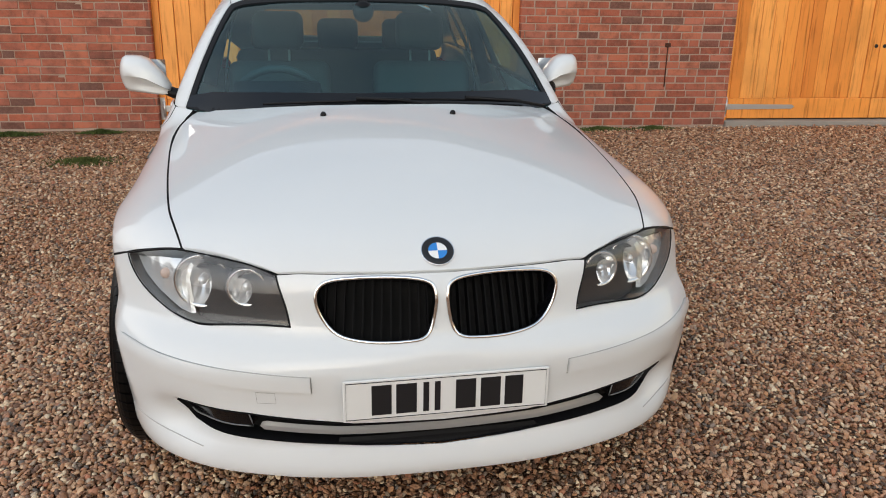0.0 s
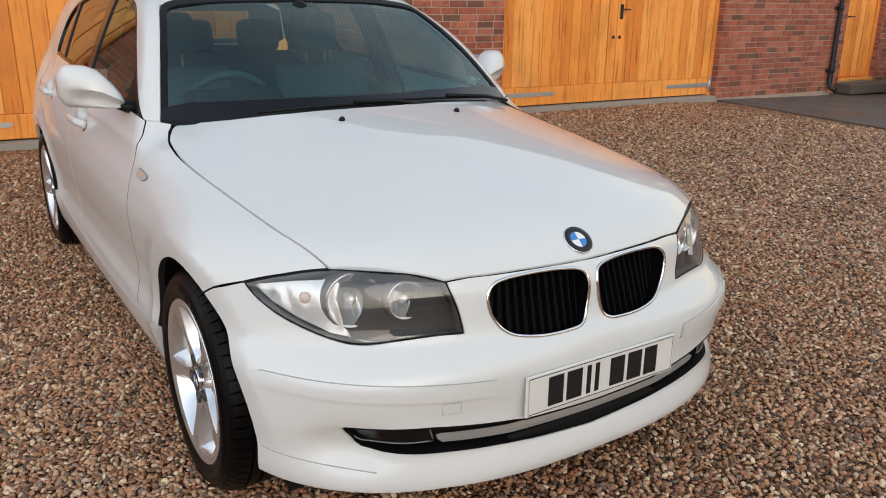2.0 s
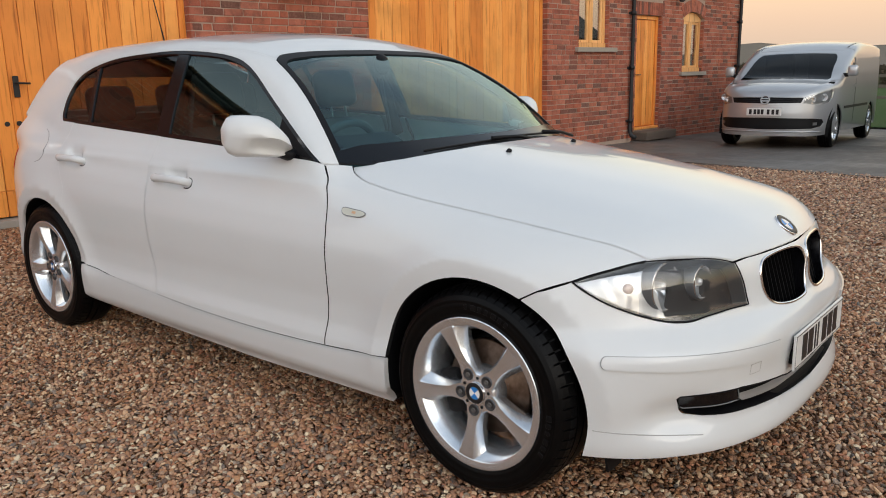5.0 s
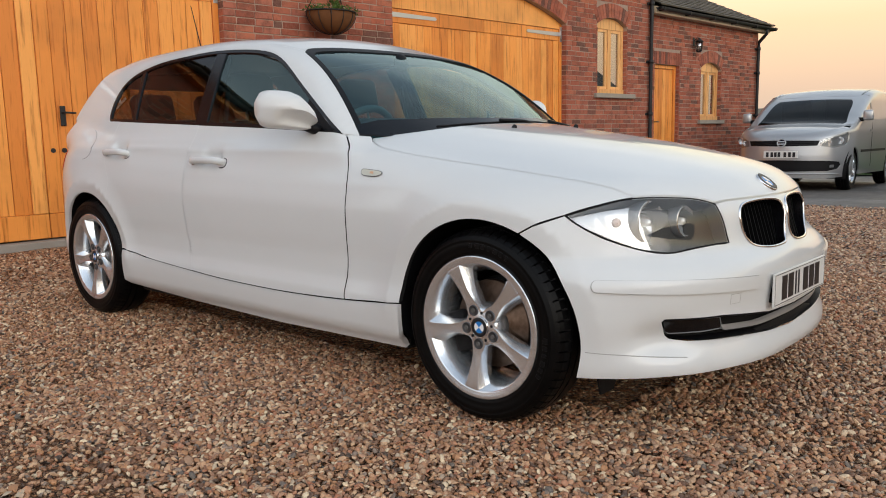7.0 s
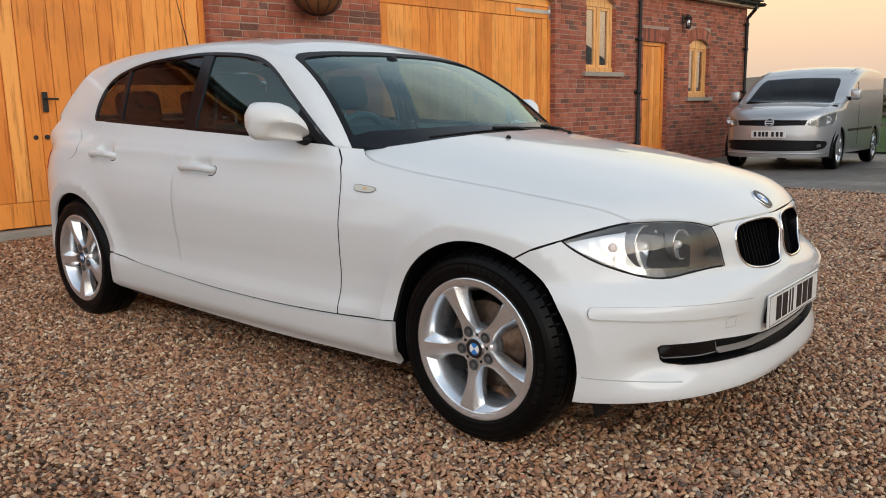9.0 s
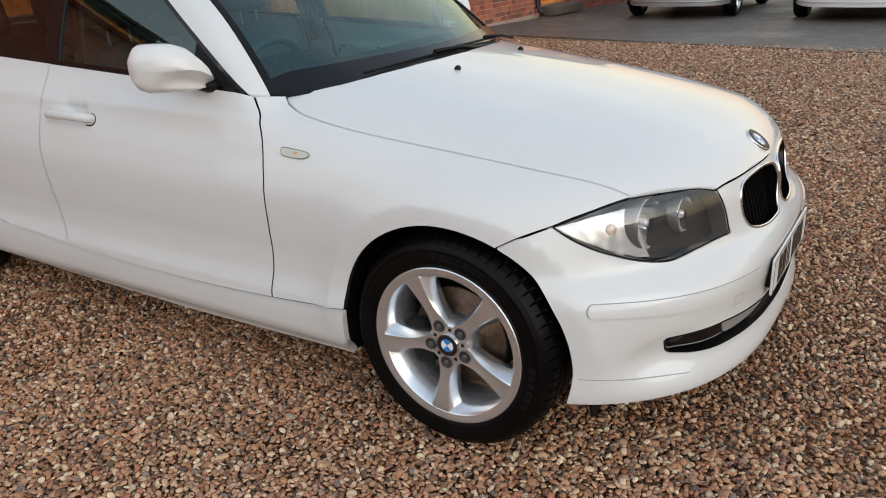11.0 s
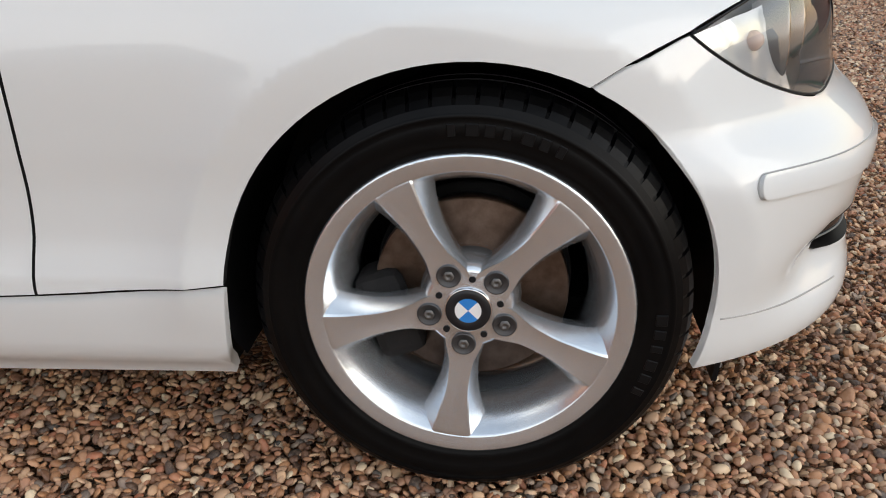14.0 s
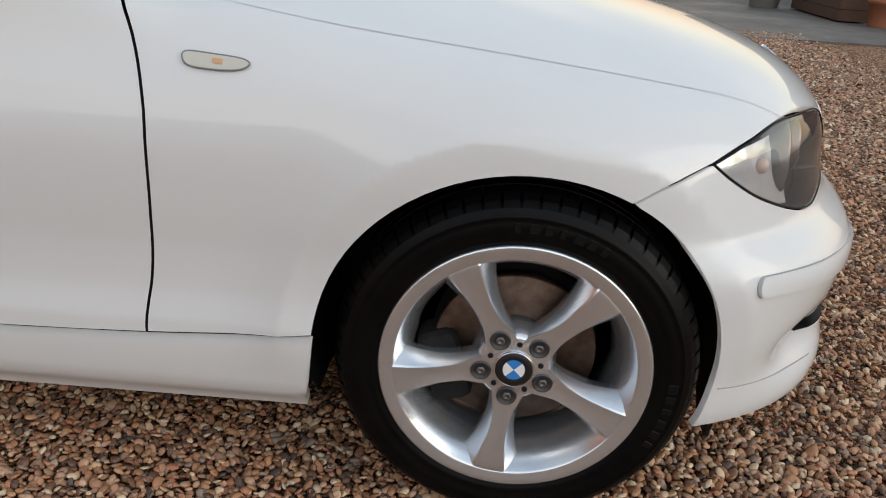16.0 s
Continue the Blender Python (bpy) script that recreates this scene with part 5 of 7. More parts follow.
frame_out = [(q[1], q[2]) for q in reversed(PILLAR3)] + [(q[1], q[2]) for q in ROOF3] + [(2.90, 1.245), (2.97, 1.15), (3.015, 1.06)] + [(float(y), float(WAIST(y))) for y in WAIST_Y[::-1] if y > 2.60] + arch_top + [(0.71, 0.935)]
for sgn in (-1, 1):
    part("side_frame", skin(shell_f, glass_ray, frame_out, flip=sgn, gap=0.0005, step=0.02), WHITE, car)
    inner = shrink(daylight, 0.013)
    part("window_surround", skin(cabin_f, glass_ray, daylight, [inner], flip=sgn, off=-0.002, gap=0.0, step=0.02), TRIM, car)
    part("door_pillar", skin(cabin_f, glass_ray, [(1.64, 0.995), (1.73, 1.0), (1.755, 1.327), (1.68, 1.328)], flip=sgn, off=-0.004, gap=0), TRIM, car, "gloss black pillar cover")
    part("quarter_bar", skin(cabin_f, glass_ray, [(2.285, 1.02), (2.312, 1.02), (2.388, 1.278), (2.361, 1.288)], flip=sgn, off=-0.004, gap=0), TRIM, car)
    part("mirror_triangle", skin(cabin_f, glass_ray, [(0.745, 0.948), (0.96, 0.960), (0.963, 1.08)], flip=sgn, off=-0.004, gap=0), BLACK, car)
    for nm, g, m in (("front_side_window", [(0.9, 0.956), (1.65, 0.993), (1.69, 1.32), (1.45, 1.30), (1.25, 1.25), (0.96, 1.085), (0.9, 1.04)], GLASS_S), ("rear_side_window", [(1.72, 0.997), (2.30, 1.022), (2.375, 1.283), (2.20, 1.313), (1.98, 1.328), (1.75, 1.33)], GLASSD), ("quarter_window", [(2.30, 1.022), (2.565, 1.034), (2.586, 1.065), (2.586, 1.14), (2.545, 1.21), (2.44, 1.268), (2.375, 1.283)], GLASSD)):
        part(nm, skin(cabin_f, glass_ray, g, flip=sgn, off=-0.010, gap=0, thick=0.003, step=0.05), m, car)
part("windscreen_surround", skin(cabin_f, screen_ray, shrink(ws_full, 0.001), [shrink(ws_full, 0.019)], off=0.0005, gap=0, step=0.02), BLACK, car)
BAND = [(0.0, 0.92), (0.3, 0.92), (0.6, 0.92), (0.70, 0.935), (0.688, 0.968), (0.6, 0.985), (0.3, 0.992), (0.0, 0.992)]
part("screen_base_band", skin(cabin_f, screen_ray, BAND + [(-x, z) for x, z in reversed(BAND[1:-1])], off=0.0008, gap=0, step=0.02, thick=0.003), TRIM, car)
part("windscreen", skin(cabin_f, screen_ray, ws_full, off=-0.004, gap=0, thick=0.004, step=0.04), GLASS, car)
hatch_g = [(-0.5, 1.06), (0.5, 1.06), (0.44, 1.24), (-0.44, 1.24)]
part("rear_window", skin(cabin_f, hatch_ray, hatch_g, off=0.002, gap=0, thick=0.003, step=0.05), GLASSD, car)
REAR3 = cast(shell_f, *glass_ray(np.array([(3.015, 1.06), (2.97, 1.15), (2.90, 1.245)])))
hat = [(0.0, 0.97), (0.60, 0.97)] + [(float(q[0]) - 0.003, float(q[2])) for q in REAR3] + [(0.45, 1.31), (0.0, 1.335)]
hat = hat + [(-x, z) for x, z in reversed(hat[1:-1])]
part("tailgate_frame", skin(cabin_f, hatch_ray, hat, [hatch_g], gap=0), WHITE, car)
def tail_ray(c):
    al = c[:, 0] / 0.8
    o = np.stack([np.zeros(len(c)), np.full(len(c), 2.6), c[:, 1]], 1)
    return o, np.stack([np.sin(al), np.cos(al), np.zeros(len(c))], 1)


part("rear_bumper", skin(body_f, tail_ray, [(-0.92, 0.22), (0.92, 0.22), (0.92, 0.62), (-0.92, 0.62)], step=0.05), WHITE, car)
part("tailgate", skin(body_f, tail_ray, [(-0.62, 0.625), (0.62, 0.625), (0.58, 1.03), (-0.58, 1.03)], step=0.05), WHITE, car)
for sgn in (-1, 1):
    part("tail_lamp", skin(body_f, side_ray, s_pts([(3.07, 0.99), (3.02, 0.90), (3.06, 0.80), (3.22, 0.78), (3.20, 0.90), (3.12, 0.975)]), flip=sgn, off=0.004, step=0.03), RED, car, "red tail lamp")


# ---- details of the hatchback ----
def strip(f, ray, poly, off0, off1, sgn=1):
    """A wall along a closed line, between two depths below the surface."""
    c = dense(list(poly), 0.015)
    p, n = on_surface(f, ray, c)
    b = bmesh.new()
    s = np.array([sgn, 1.0, 1.0])
    lo = [b.verts.new(q) for q in (p + n * off0) * s]
    hi = [b.verts.new(q) for q in (p + n * off1) * s]
    k = len(c)
    for i in range(k):
        j = (i + 1) % k
        b.faces.new((lo[i], lo[j], hi[j], hi[i])).smooth = True
    bmesh.ops.recalc_face_normals(b, faces=b.faces[:])
    return b


def turned(b, at, way):
    """Moves a bmesh built round the x axis so that x points along way."""
    m = Matrix.Translation(at) @ Vector(way).to_track_quat("X", "Z").to_matrix().to_4x4()
    bmesh.ops.transform(b, matrix=m, verts=b.verts[:])
    return b


def cup(r, depth, seg=32, lip=0.004):
    """A reflector bowl that opens along +x."""
    prof = [(r + lip, 0.0), (r, 0.002)] + [(r * math.sqrt(max(1 - t, 0.0)) if t < 1 else 0.0005, -depth * t) for t in [i / 9 for i in range(1, 10)]]
    b = lathe(prof, seg)
    for v in b.verts:
        d = math.hypot(v.co.y, v.co.z)
        if d < r * 0.98:
            v.co.x += 0.0035 * math.cos(9 * v.co.y / r * 2.2) * d / r
    return b


def roundel(name, at, way, r, parent, label, turn=0.0):
    """A badge: black ring with a thin bright rim and quarters in blue and white."""
    ob = part(name, turned(lathe([(r, -0.003), (r, 0.002), (r * 0.97, 0.0035), (r * 0.60, 0.0035), (r * 0.58, 0.003)], 40), at, way), INK, parent, label)
    part("rim", turned(lathe([(r * 1.05, -0.004), (r * 1.05, 0.002), (r * 1.02, 0.0035), (r * 0.99, 0.003)], 40), at, way), CHROME, ob)
    for k in range(4):
        b = bmesh.new()
        c = b.verts.new((0.0032, 0, 0))
        ring = [b.verts.new((0.003, r * 0.59 * math.cos(t), r * 0.59 * math.sin(t))) for t in [turn + math.pi / 2 * (k + i / 8) for i in range(9)]]
        for i in range(8):
            b.faces.new((c, ring[i], ring[i + 1]))
        part("quarter", turned(b, at, way), BLUE if (k % 2 == 0) == (turn > 0) else WHITEP, ob)
    return ob


def mirror_shell():
    """Mirror housing: boxy outer end, long taper to a low tip, and a creased lower facet; built outwards along x."""
    b = bmesh.new()
    ss = [0.0, 0.03, 0.08, 0.16, 0.3, 0.45, 0.6, 0.72, 0.83, 0.92, 0.98, 1.0]
    hh = pchip([0, 0.08, 0.2, 0.5, 0.75, 0.92, 1.0], [0.030, 0.060, 0.070, 0.070, 0.053, 0.032, 0.016])
    df = pchip([0, 0.08, 0.2, 0.5, 0.75, 0.92, 1.0], [0.035, 0.078, 0.105, 0.122, 0.112, 0.085, 0.05])
    cz = pchip([0, 0.5, 0.75, 1.0], [1.033, 1.027, 1.006, 0.976])
    rings = []
    for s in ss:
        h, d, c = float(hh(s)), float(df(s)), float(cz(s))
        loop = smooth_line([(0.0, 1.0), (-0.5, 0.97), (-0.86, 0.62), (-0.98, 0.18)], 4) + smooth_line([(-1.0, -0.02), (-0.80, -0.42), (-0.55, -0.80), (-0.25, -1.0), (0.08, -0.95)], 4) + [(0.26, -0.7), (0.30, 0.0), (0.26, 0.7)]
        # a scoop under the crease, growing towards the inner tip
        scoop = 0.36 * float(sstep(0.12, 0.55, s)) * (1 - 0.5 * float(sstep(0.85, 1.0, s)))
        loop = [(u + scoop * math.sin(math.pi * min(max((-w - 0.02) / 0.8, 0), 1)) ** 0.8 if u < 0 else u, w) for u, w in loop]
        rings.append([b.verts.new((0.966 - 0.192 * s, 0.948 - 0.062 * s + u * d, c + w * h)) for u, w in loop])
    n = len(rings[0])
    crease = next(i for i, (u, w) in enumerate(loop) if w < 0)
    for p, q in zip(rings, rings[1:]):
        for i in range(n):
            b.faces.new((p[i], p[(i + 1) % n], q[(i + 1) % n], q[i])).smooth = True
    for p, q in zip(rings[4:], rings[5:]):
        b.edges.get((p[crease], q[crease])).smooth = False
    b.faces.new(rings[0]), b.faces.new(rings[-1][::-1])
    return b


PALESEAM = material("pale_seam", (0.4, 0.4, 0.39), 0.5)
LAMPMID = material("lamp_wall_grey", (0.22, 0.225, 0.23), 0.3, 0.5)
BOWL = material("silvered_bowl", (0.92, 0.93, 0.94), 0.14, 0.7)
LAMPGREY = material("lamp_housing_grey", (0.034, 0.034, 0.036), 0.4)


def reflector_material():
    """Silvered side reflector with shallow flutes."""
    m = material("lamp_reflector_pale", (0.78, 0.79, 0.80), 0.2, 0.5, 0.4)
    n = Nodes(m)
    v = n.coords()
    wave = n.add("TexWave", Scale=9.0, Distortion=5.0, Detail=2.0)
    m.node_tree.links.new(v, wave.inputs["Vector"])
    n.set("Normal", n.bump(wave.outputs["Fac"], 0.3, 0.004))
    return m


LAMPPALE = reflector_material()
AMBERBULB = material("amber_bulb_glass", (0.74, 0.57, 0.49), 0.25)
for sgn in (-1, 1):
    lens = part("headlamp", skin(body_f, nose_ray, lamp, flip=sgn, off=-0.001, gap=0.004, thick=0.004, step=0.02), LENS, car, "clear headlamp lens over twin round reflectors")
    part("housing", skin(body_f, nose_ray, shrink(lamp, -0.004), flip=sgn, off=-0.11, gap=0.0, step=0.03), LAMPPALE, lens)
    dark = [to_nose(q) for q in ((0.358, -0.60, 0.582), (0.376, -0.585, 0.640), (0.393, -0.57, 0.696), (0.47, -0.525, 0.717), (0.58, -0.45, 0.724), (0.612, -0.43, 0.715), (0.632, -0.45, 0.66), (0.625, -0.47, 0.61), (0.61, -0.50, 0.574), (0.56, -0.54, 0.570), (0.52, -0.565, 0.575), (0.43, -0.59, 0.580))]
    wells = [[nose_flat(x + r * math.cos(a), y, z + r * math.sin(a)) for a in [2 * math.pi * k / 28 for k in range(28)]] for x, y, z, r in ((0.572, -0.440, 0.650, 0.060), (0.462, -0.498, 0.648, 0.041))]
    part("lamp_bezel", skin(body_f, nose_ray, [nose_flat(*q) for q in dark], wells, flip=sgn, off=-0.052, gap=0.0, step=0.02, thick=0.02), LAMPGREY, lens, "dark lamp bezel")
    part("housing_wall", strip(body_f, nose_ray, shrink(lamp, 0.003), -0.004, -0.112, sgn), LAMPMID, lens)
    part("seal", ring_on(body_f, nose_ray, dense(shrink(lamp, 0.0015), 0.015), 0.0019, -0.001, sgn, 6), BLACK, lens)
    pale = [to_nose(q) for q in ((0.60, -0.44, 0.722), (0.69, -0.37, 0.706), (0.765, -0.285, 0.680), (0.75, -0.34, 0.645), (0.715, -0.41, 0.61), (0.66, -0.475, 0.583), (0.62, -0.50, 0.578), (0.615, -0.48, 0.60), (0.625, -0.46, 0.66))]
    part("side_reflector", skin(body_f, nose_ray, [nose_flat(*q) for q in pale], flip=sgn, off=-0.028, gap=0.002, step=0.03), LAMPPALE, lens, "silvered side reflector")
    q, n = on_surface(body_f, nose_ray, [nose_flat(0.672, -0.40, 0.662)], -0.024)
    part("indicator_bulb", turned(lathe([(0.0005, 0.010), (0.008, 0.008), (0.014, 0.0), (0.014, -0.008)], 16), (q[0][0] * sgn, q[0][1], q[0][2]), (n[0][0] * sgn, n[0][1], n[0][2])), AMBERBULB, lens, "faint amber indicator bulb", smooth=True)
    for at, r, dep in (((0.572, -0.442, 0.650), 0.064, 0.05), ((0.462, -0.500, 0.648), 0.044, 0.036)):
        rf = part("reflector", turned(cup(r, dep), (at[0] * sgn, at[1] - 0.012, at[2]), (0.12 * sgn, -1, 0.06)), BOWL, lens, "chromed reflector bowl")
        part("bulb", turned(lathe([(0.0005, 0.006), (0.009, 0.004), (0.012, -0.004), (0.012, -0.03)], 16), (at[0] * sgn, at[1] - 0.006, at[2]), (0.12 * sgn, -1, 0.06)), LAMPPALE, rf)
        part("bezel", turned(lathe([(r + 0.001, -0.01), (r + 0.002, 0.002), (r + 0.004, 0.0)], 32), (at[0] * sgn, at[1] - 0.012, at[2]), (0.12 * sgn, -1, 0.06)), CHROME, rf)
        part("bowl_sleeve", turned(lathe([(r + 0.004, 0.0), (r + 0.007, -0.004), (r + 0.009, -0.05)], 32), (at[0] * sgn, at[1] - 0.012, at[2]), (0.12 * sgn, -1, 0.06)), LAMPMID, rf)
    # kidney grille
    kd = [(u, z) for u, z in kidney()]
    kg = part("kidney_grille", ring_on(body_f, nose_ray, dense(shrink(kd, 0.001), 0.02), 0.0048, 0.001, sgn, 10), CHROME, car, "chrome-framed black kidney grille")
    part("grille_back", skin(body_f, nose_ray, shrink(kd, -0.004), flip=sgn, off=-0.055, gap=0.0, step=0.03), DARK, kg)
    part("grille_wall", strip(body_f, nose_ray, shrink(kd, 0.003), 0.0, -0.056, sgn), TRIM, kg)
    ks = np.array(kd)
    for i in range(12):
        u = ks[:, 0].min() + 0.020 + (ks[:, 0].max() - ks[:, 0].min() - 0.040) * i / 11
        zs = [z for z in np.arange(0.54, 0.72, 0.004) if inside_poly(np.array([[u, z]]), kd)[0]]
        if len(zs) < 4:
            continue
        line = [(u, z) for z in np.linspace(zs[0], zs[-1], 6)]
        f0, n0 = on_surface(body_f, nose_ray, line, -0.030)
        f0 = np.array([f0[0] * (1 - k / 5) + f0[-1] * (k / 5) for k in range(6)])
        n0 = np.tile(n0[2], (6, 1))
        b = bmesh.new()
        rows = []
        for q, n in zip(f0, n0):
            t = np.array([0.0022, 0, 0])
            rows.append([b.verts.new((v[0] * sgn, v[1], v[2])) for v in (q - t, q + t, q + t - n * 0.022, q - t - n * 0.022)])
        for r0, r1 in zip(rows, rows[1:]):
            for k in range(4):
                b.faces.new((r0[k], r0[(k + 1) % 4], r1[(k + 1) % 4], r1[k]))
        b.faces.new(rows[0]), b.faces.new(rows[-1])
        bmesh.ops.recalc_face_normals(b, faces=b.faces[:])
        part("grille_slat", b, SLAT, kg)
    # rub strip on the bumper
    up = smooth_line(n_pts([(0.335, -0.72, 0.477), (0.50, -0.69, 0.487), (0.66, -0.58, 0.495), (0.780, -0.392, 0.499)]), 6)
    lo = smooth_line(n_pts([(0.782, -0.396, 0.467), (0.70, -0.54, 0.460), (0.52, -0.68, 0.449), (0.335, -0.72, 0.439)]), 6)
    rs = up + [(up[-1][0] + 0.011 * math.sin(a), 0.483 + 0.016 * math.cos(a)) for a in [math.pi * k / 8 for k in range(1, 8)]] + lo
    part("rub_strip", skin(body_f, nose_ray, rs, flip=sgn, off=0.007, gap=0.0, thick=0.014, step=0.014), WHITE, car)
    part("rub_strip_seam", ring_on(body_f, nose_ray, dense(shrink(rs, -0.0012), 0.02), 0.0013, 0.0, sgn, 5), PALESEAM, car)
    fog = n_pts([(0.482, -0.654, 0.368), (0.662, -0.548, 0.374), (0.670, -0.545, 0.368), (0.640, -0.553, 0.330), (0.628, -0.56, 0.325), (0.472, -0.657, 0.333)])
    part("fog_lamp_blank", skin(body_f, nose_ray, fog, flip=sgn, off=-0.012, gap=0.001, step=0.02, thick=0.03), TRIM, car, "black fog lamp blank")
    part("blank_rim", ring_on(body_f, nose_ray, dense(fog, 0.015), 0.0018, -0.011, sgn, 5), GREYBAR, car)
part("inlet_back", skin(body_f, nose_ray, shrink(inlet, -0.004), off=-0.06, gap=0.0, step=0.04), DARK, car)
part("inlet_wall", strip(body_f, nose_ray, shrink(inlet, 0.003), 0.0, -0.061), BLACK, car)
bar = [(0.0, 0.315), (0.25, 0.319), (0.42, 0.333), (0.43, 0.330), (0.42, 0.321), (0.25, 0.308), (0.0, 0.304)]
part("inlet_bar", skin(body_f, nose_ray, bar + mirrored(bar)[1:-1], off=-0.018, gap=0.0, step=0.02, thick=0.02), SATIN, car, "grey satin bar across the lower air inlet")
low = [(0.0, 0.292), (0.25, 0.291), (0.50, 0.298), (0.50, 0.288), (0.25, 0.281), (0.0, 0.279)]
part("inlet_mesh", skin(body_f, nose_ray, low + mirrored(low)[1:-1], off=-0.014, gap=0.0, step=0.02, thick=0.02), BLACK, car)
for sgn in (-1, 1):
    ll = smooth_line(n_pts([(0.60, -0.60, 0.262), (0.68, -0.545, 0.268), (0.75, -0.46, 0.277), (0.815, -0.375, 0.282)]), 8)
    part("lip_seam", ring_on(body_f, nose_ray, ll, 0.0016, -0.0004, sgn, 5, closed=False), PALESEAM, car)
    part("tow_cover", ring_on(body_f, nose_ray, dense([(0.385 * sgn, 0.435), (0.425 * sgn, 0.435), (0.425 * sgn, 0.405), (0.385 * sgn, 0.405)], 0.01), 0.0007, 0.0, 1, 5), PALESEAM, car) if sgn < 0 else None
    # badge on the bonnet comes once, washers twice
    p, n = on_surface(body_f, top_ray, [(0.222, 0.308)])
    part("washer_nozzle", turned(lathe([(0.0005, 0.012), (0.007, 0.011), (0.010, 0.004), (0.011, -0.004)], 14), (p[0][0] * sgn, p[0][1], p[0][2]), (0, -0.5, 0.9)), BLACK, car)
    # side repeater
    rp = smooth_line([(0.442, 0.796), (0.455, 0.804), (0.50, 0.808), (0.538, 0.810), (0.546, 0.803), (0.536, 0.790), (0.50, 0.786), (0.46, 0.787)], 4, True)
    r_o = part("side_repeater", skin(body_f, side_ray, s_pts(rp), flip=sgn, off=0.005, gap=0.001, step=0.01), REPEATER, car, "pale side indicator with an amber bulb")
    part("bezel", ring_on(body_f, side_ray, dense(s_pts(rp), 0.01), 0.0016, 0.004, sgn, 6), GREYBAR, r_o)
    amber = [(0.482, 0.802), (0.500, 0.803), (0.500, 0.794), (0.482, 0.792)]
    part("amber_bulb", skin(body_f, side_ray, s_pts(amber), flip=sgn, off=0.0062, gap=0.001, step=0.01), ORANGE, r_o)
    # door handles
    for y0, y1, z in ((1.395, 1.645, 0.826), (2.225, 2.46, 0.864)):
        ys = np.linspace(y0, y1, 13)
        cc = s_pts([(y, z + 0.003 * math.sin((y - y0) / (y1 - y0) * 3.14)) for y in ys])
        p, n = on_surface(body_f, side_ray, cc)
        n = np.tile((n[0] + n[-1]) / 2, (13, 1))
        p = np.array([p[0] * (1 - i / 12) + p[-1] * (i / 12) for i in range(13)])
        prof = [-0.004 + 0.030 * min(1, math.sin(math.pi * i / 12) * 2.6) + 0.006 * math.sin(math.pi * i / 12) for i in range(13)]
        pts = [tuple((q + m * d) * np.array([sgn, 1, 1])) for q, m, d in zip(p, n, prof)]
        part("door_handle", tube(pts, [0.010] + [0.0125] * 11 + [0.010], 12, flat=1.25), WHITE, car, smooth=True)
        part("handle_seal", ring_on(body_f, side_ray, s_pts(smooth_line([(y0 + 0.035, z - 0.021), (y0 + 0.008, z - 0.021), (y0 - 0.008, z - 0.012), (y0 - 0.012, z), (y0 - 0.008, z + 0.013), (y0 + 0.012, z + 0.019)], 4)), 0.0028, 0.0, sgn, 6, closed=False), BLACK, car)
        part("handle_seal", ring_on(body_f, side_ray, s_pts([(y1 - 0.045, z + 0.020), (y1 - 0.028, z + 0.021), (y1 - 0.012, z + 0.021), (y1 + 0.002, z + 0.017)]), 0.0022, 0.0, sgn, 6, closed=False), BLACK, car)
        part("lock_cylinder", turned(lathe([(0.0005, 0.003), (0.007, 0.003), (0.009, -0.004)], 14), tuple(np.array(pts[-1]) + np.array([-0.001 * sgn, 0.006, 0])), (sgn, 0.35, 0)), BLACK, car)
    # fuel flap
    if sgn < 0:
        flap = w_pts([(2.715, 0.99), (2.672, 0.972), (2.64, 0.94), (2.628, 0.905), (2.636, 0.872), (2.665, 0.848), (2.71, 0.836)])
        part("fuel_flap_seam", ring_on(shell_f, side_ray, smooth_line(flap, 6), 0.0015, 0.0, sgn, 5, closed=False), GREYBAR, car)
    # mirror; the passenger's is folded in a little
    in_, back_ = (0.045, 0.075) if sgn > 0 else (0.0, 0.0)
    b = mirror_shell()
    for v in b.verts:
        v.co = (sgn * (v.co.x - in_), v.co.y + back_, v.co.z)
    bmesh.ops.recalc_face_normals(b, faces=b.faces[:])
    mr = part("wing_mirror", b, WHITE, car, "white wing mirror on a black arm", smooth=True)
    part("mirror_glass", box(*sorted((sgn * (0.80 - in_), sgn * (0.945 - in_))), 0.952 + back_, 0.956 + back_, 0.975, 1.08, 0.0), CHROME, mr)
    part("mirror_arm", tube([(sgn * 0.722, 0.865, 0.955), (sgn * 0.76, 0.87, 0.957), (sgn * (0.80 - in_ * 0.5), 0.885 + back_ * 0.5, 0.972), (sgn * (0.83 - in_), 0.895 + back_, 0.985)], [0.034, 0.03, 0.026, 0.022], 12, flat=0.7), BLACK, mr, smooth=True)
    # inner door panel closes the gaps
    part("inner_door_panel", box(*sorted((sgn * 0.735, sgn * 0.765)), 0.40, 2.25, 0.22, 0.80, 0.01), BLACK, car)
    part("sill_underside", box(*sorted((sgn * 0.55, sgn * 0.765)), 0.38, 2.3, 0.165, 0.23, 0.01), BLACK, car)
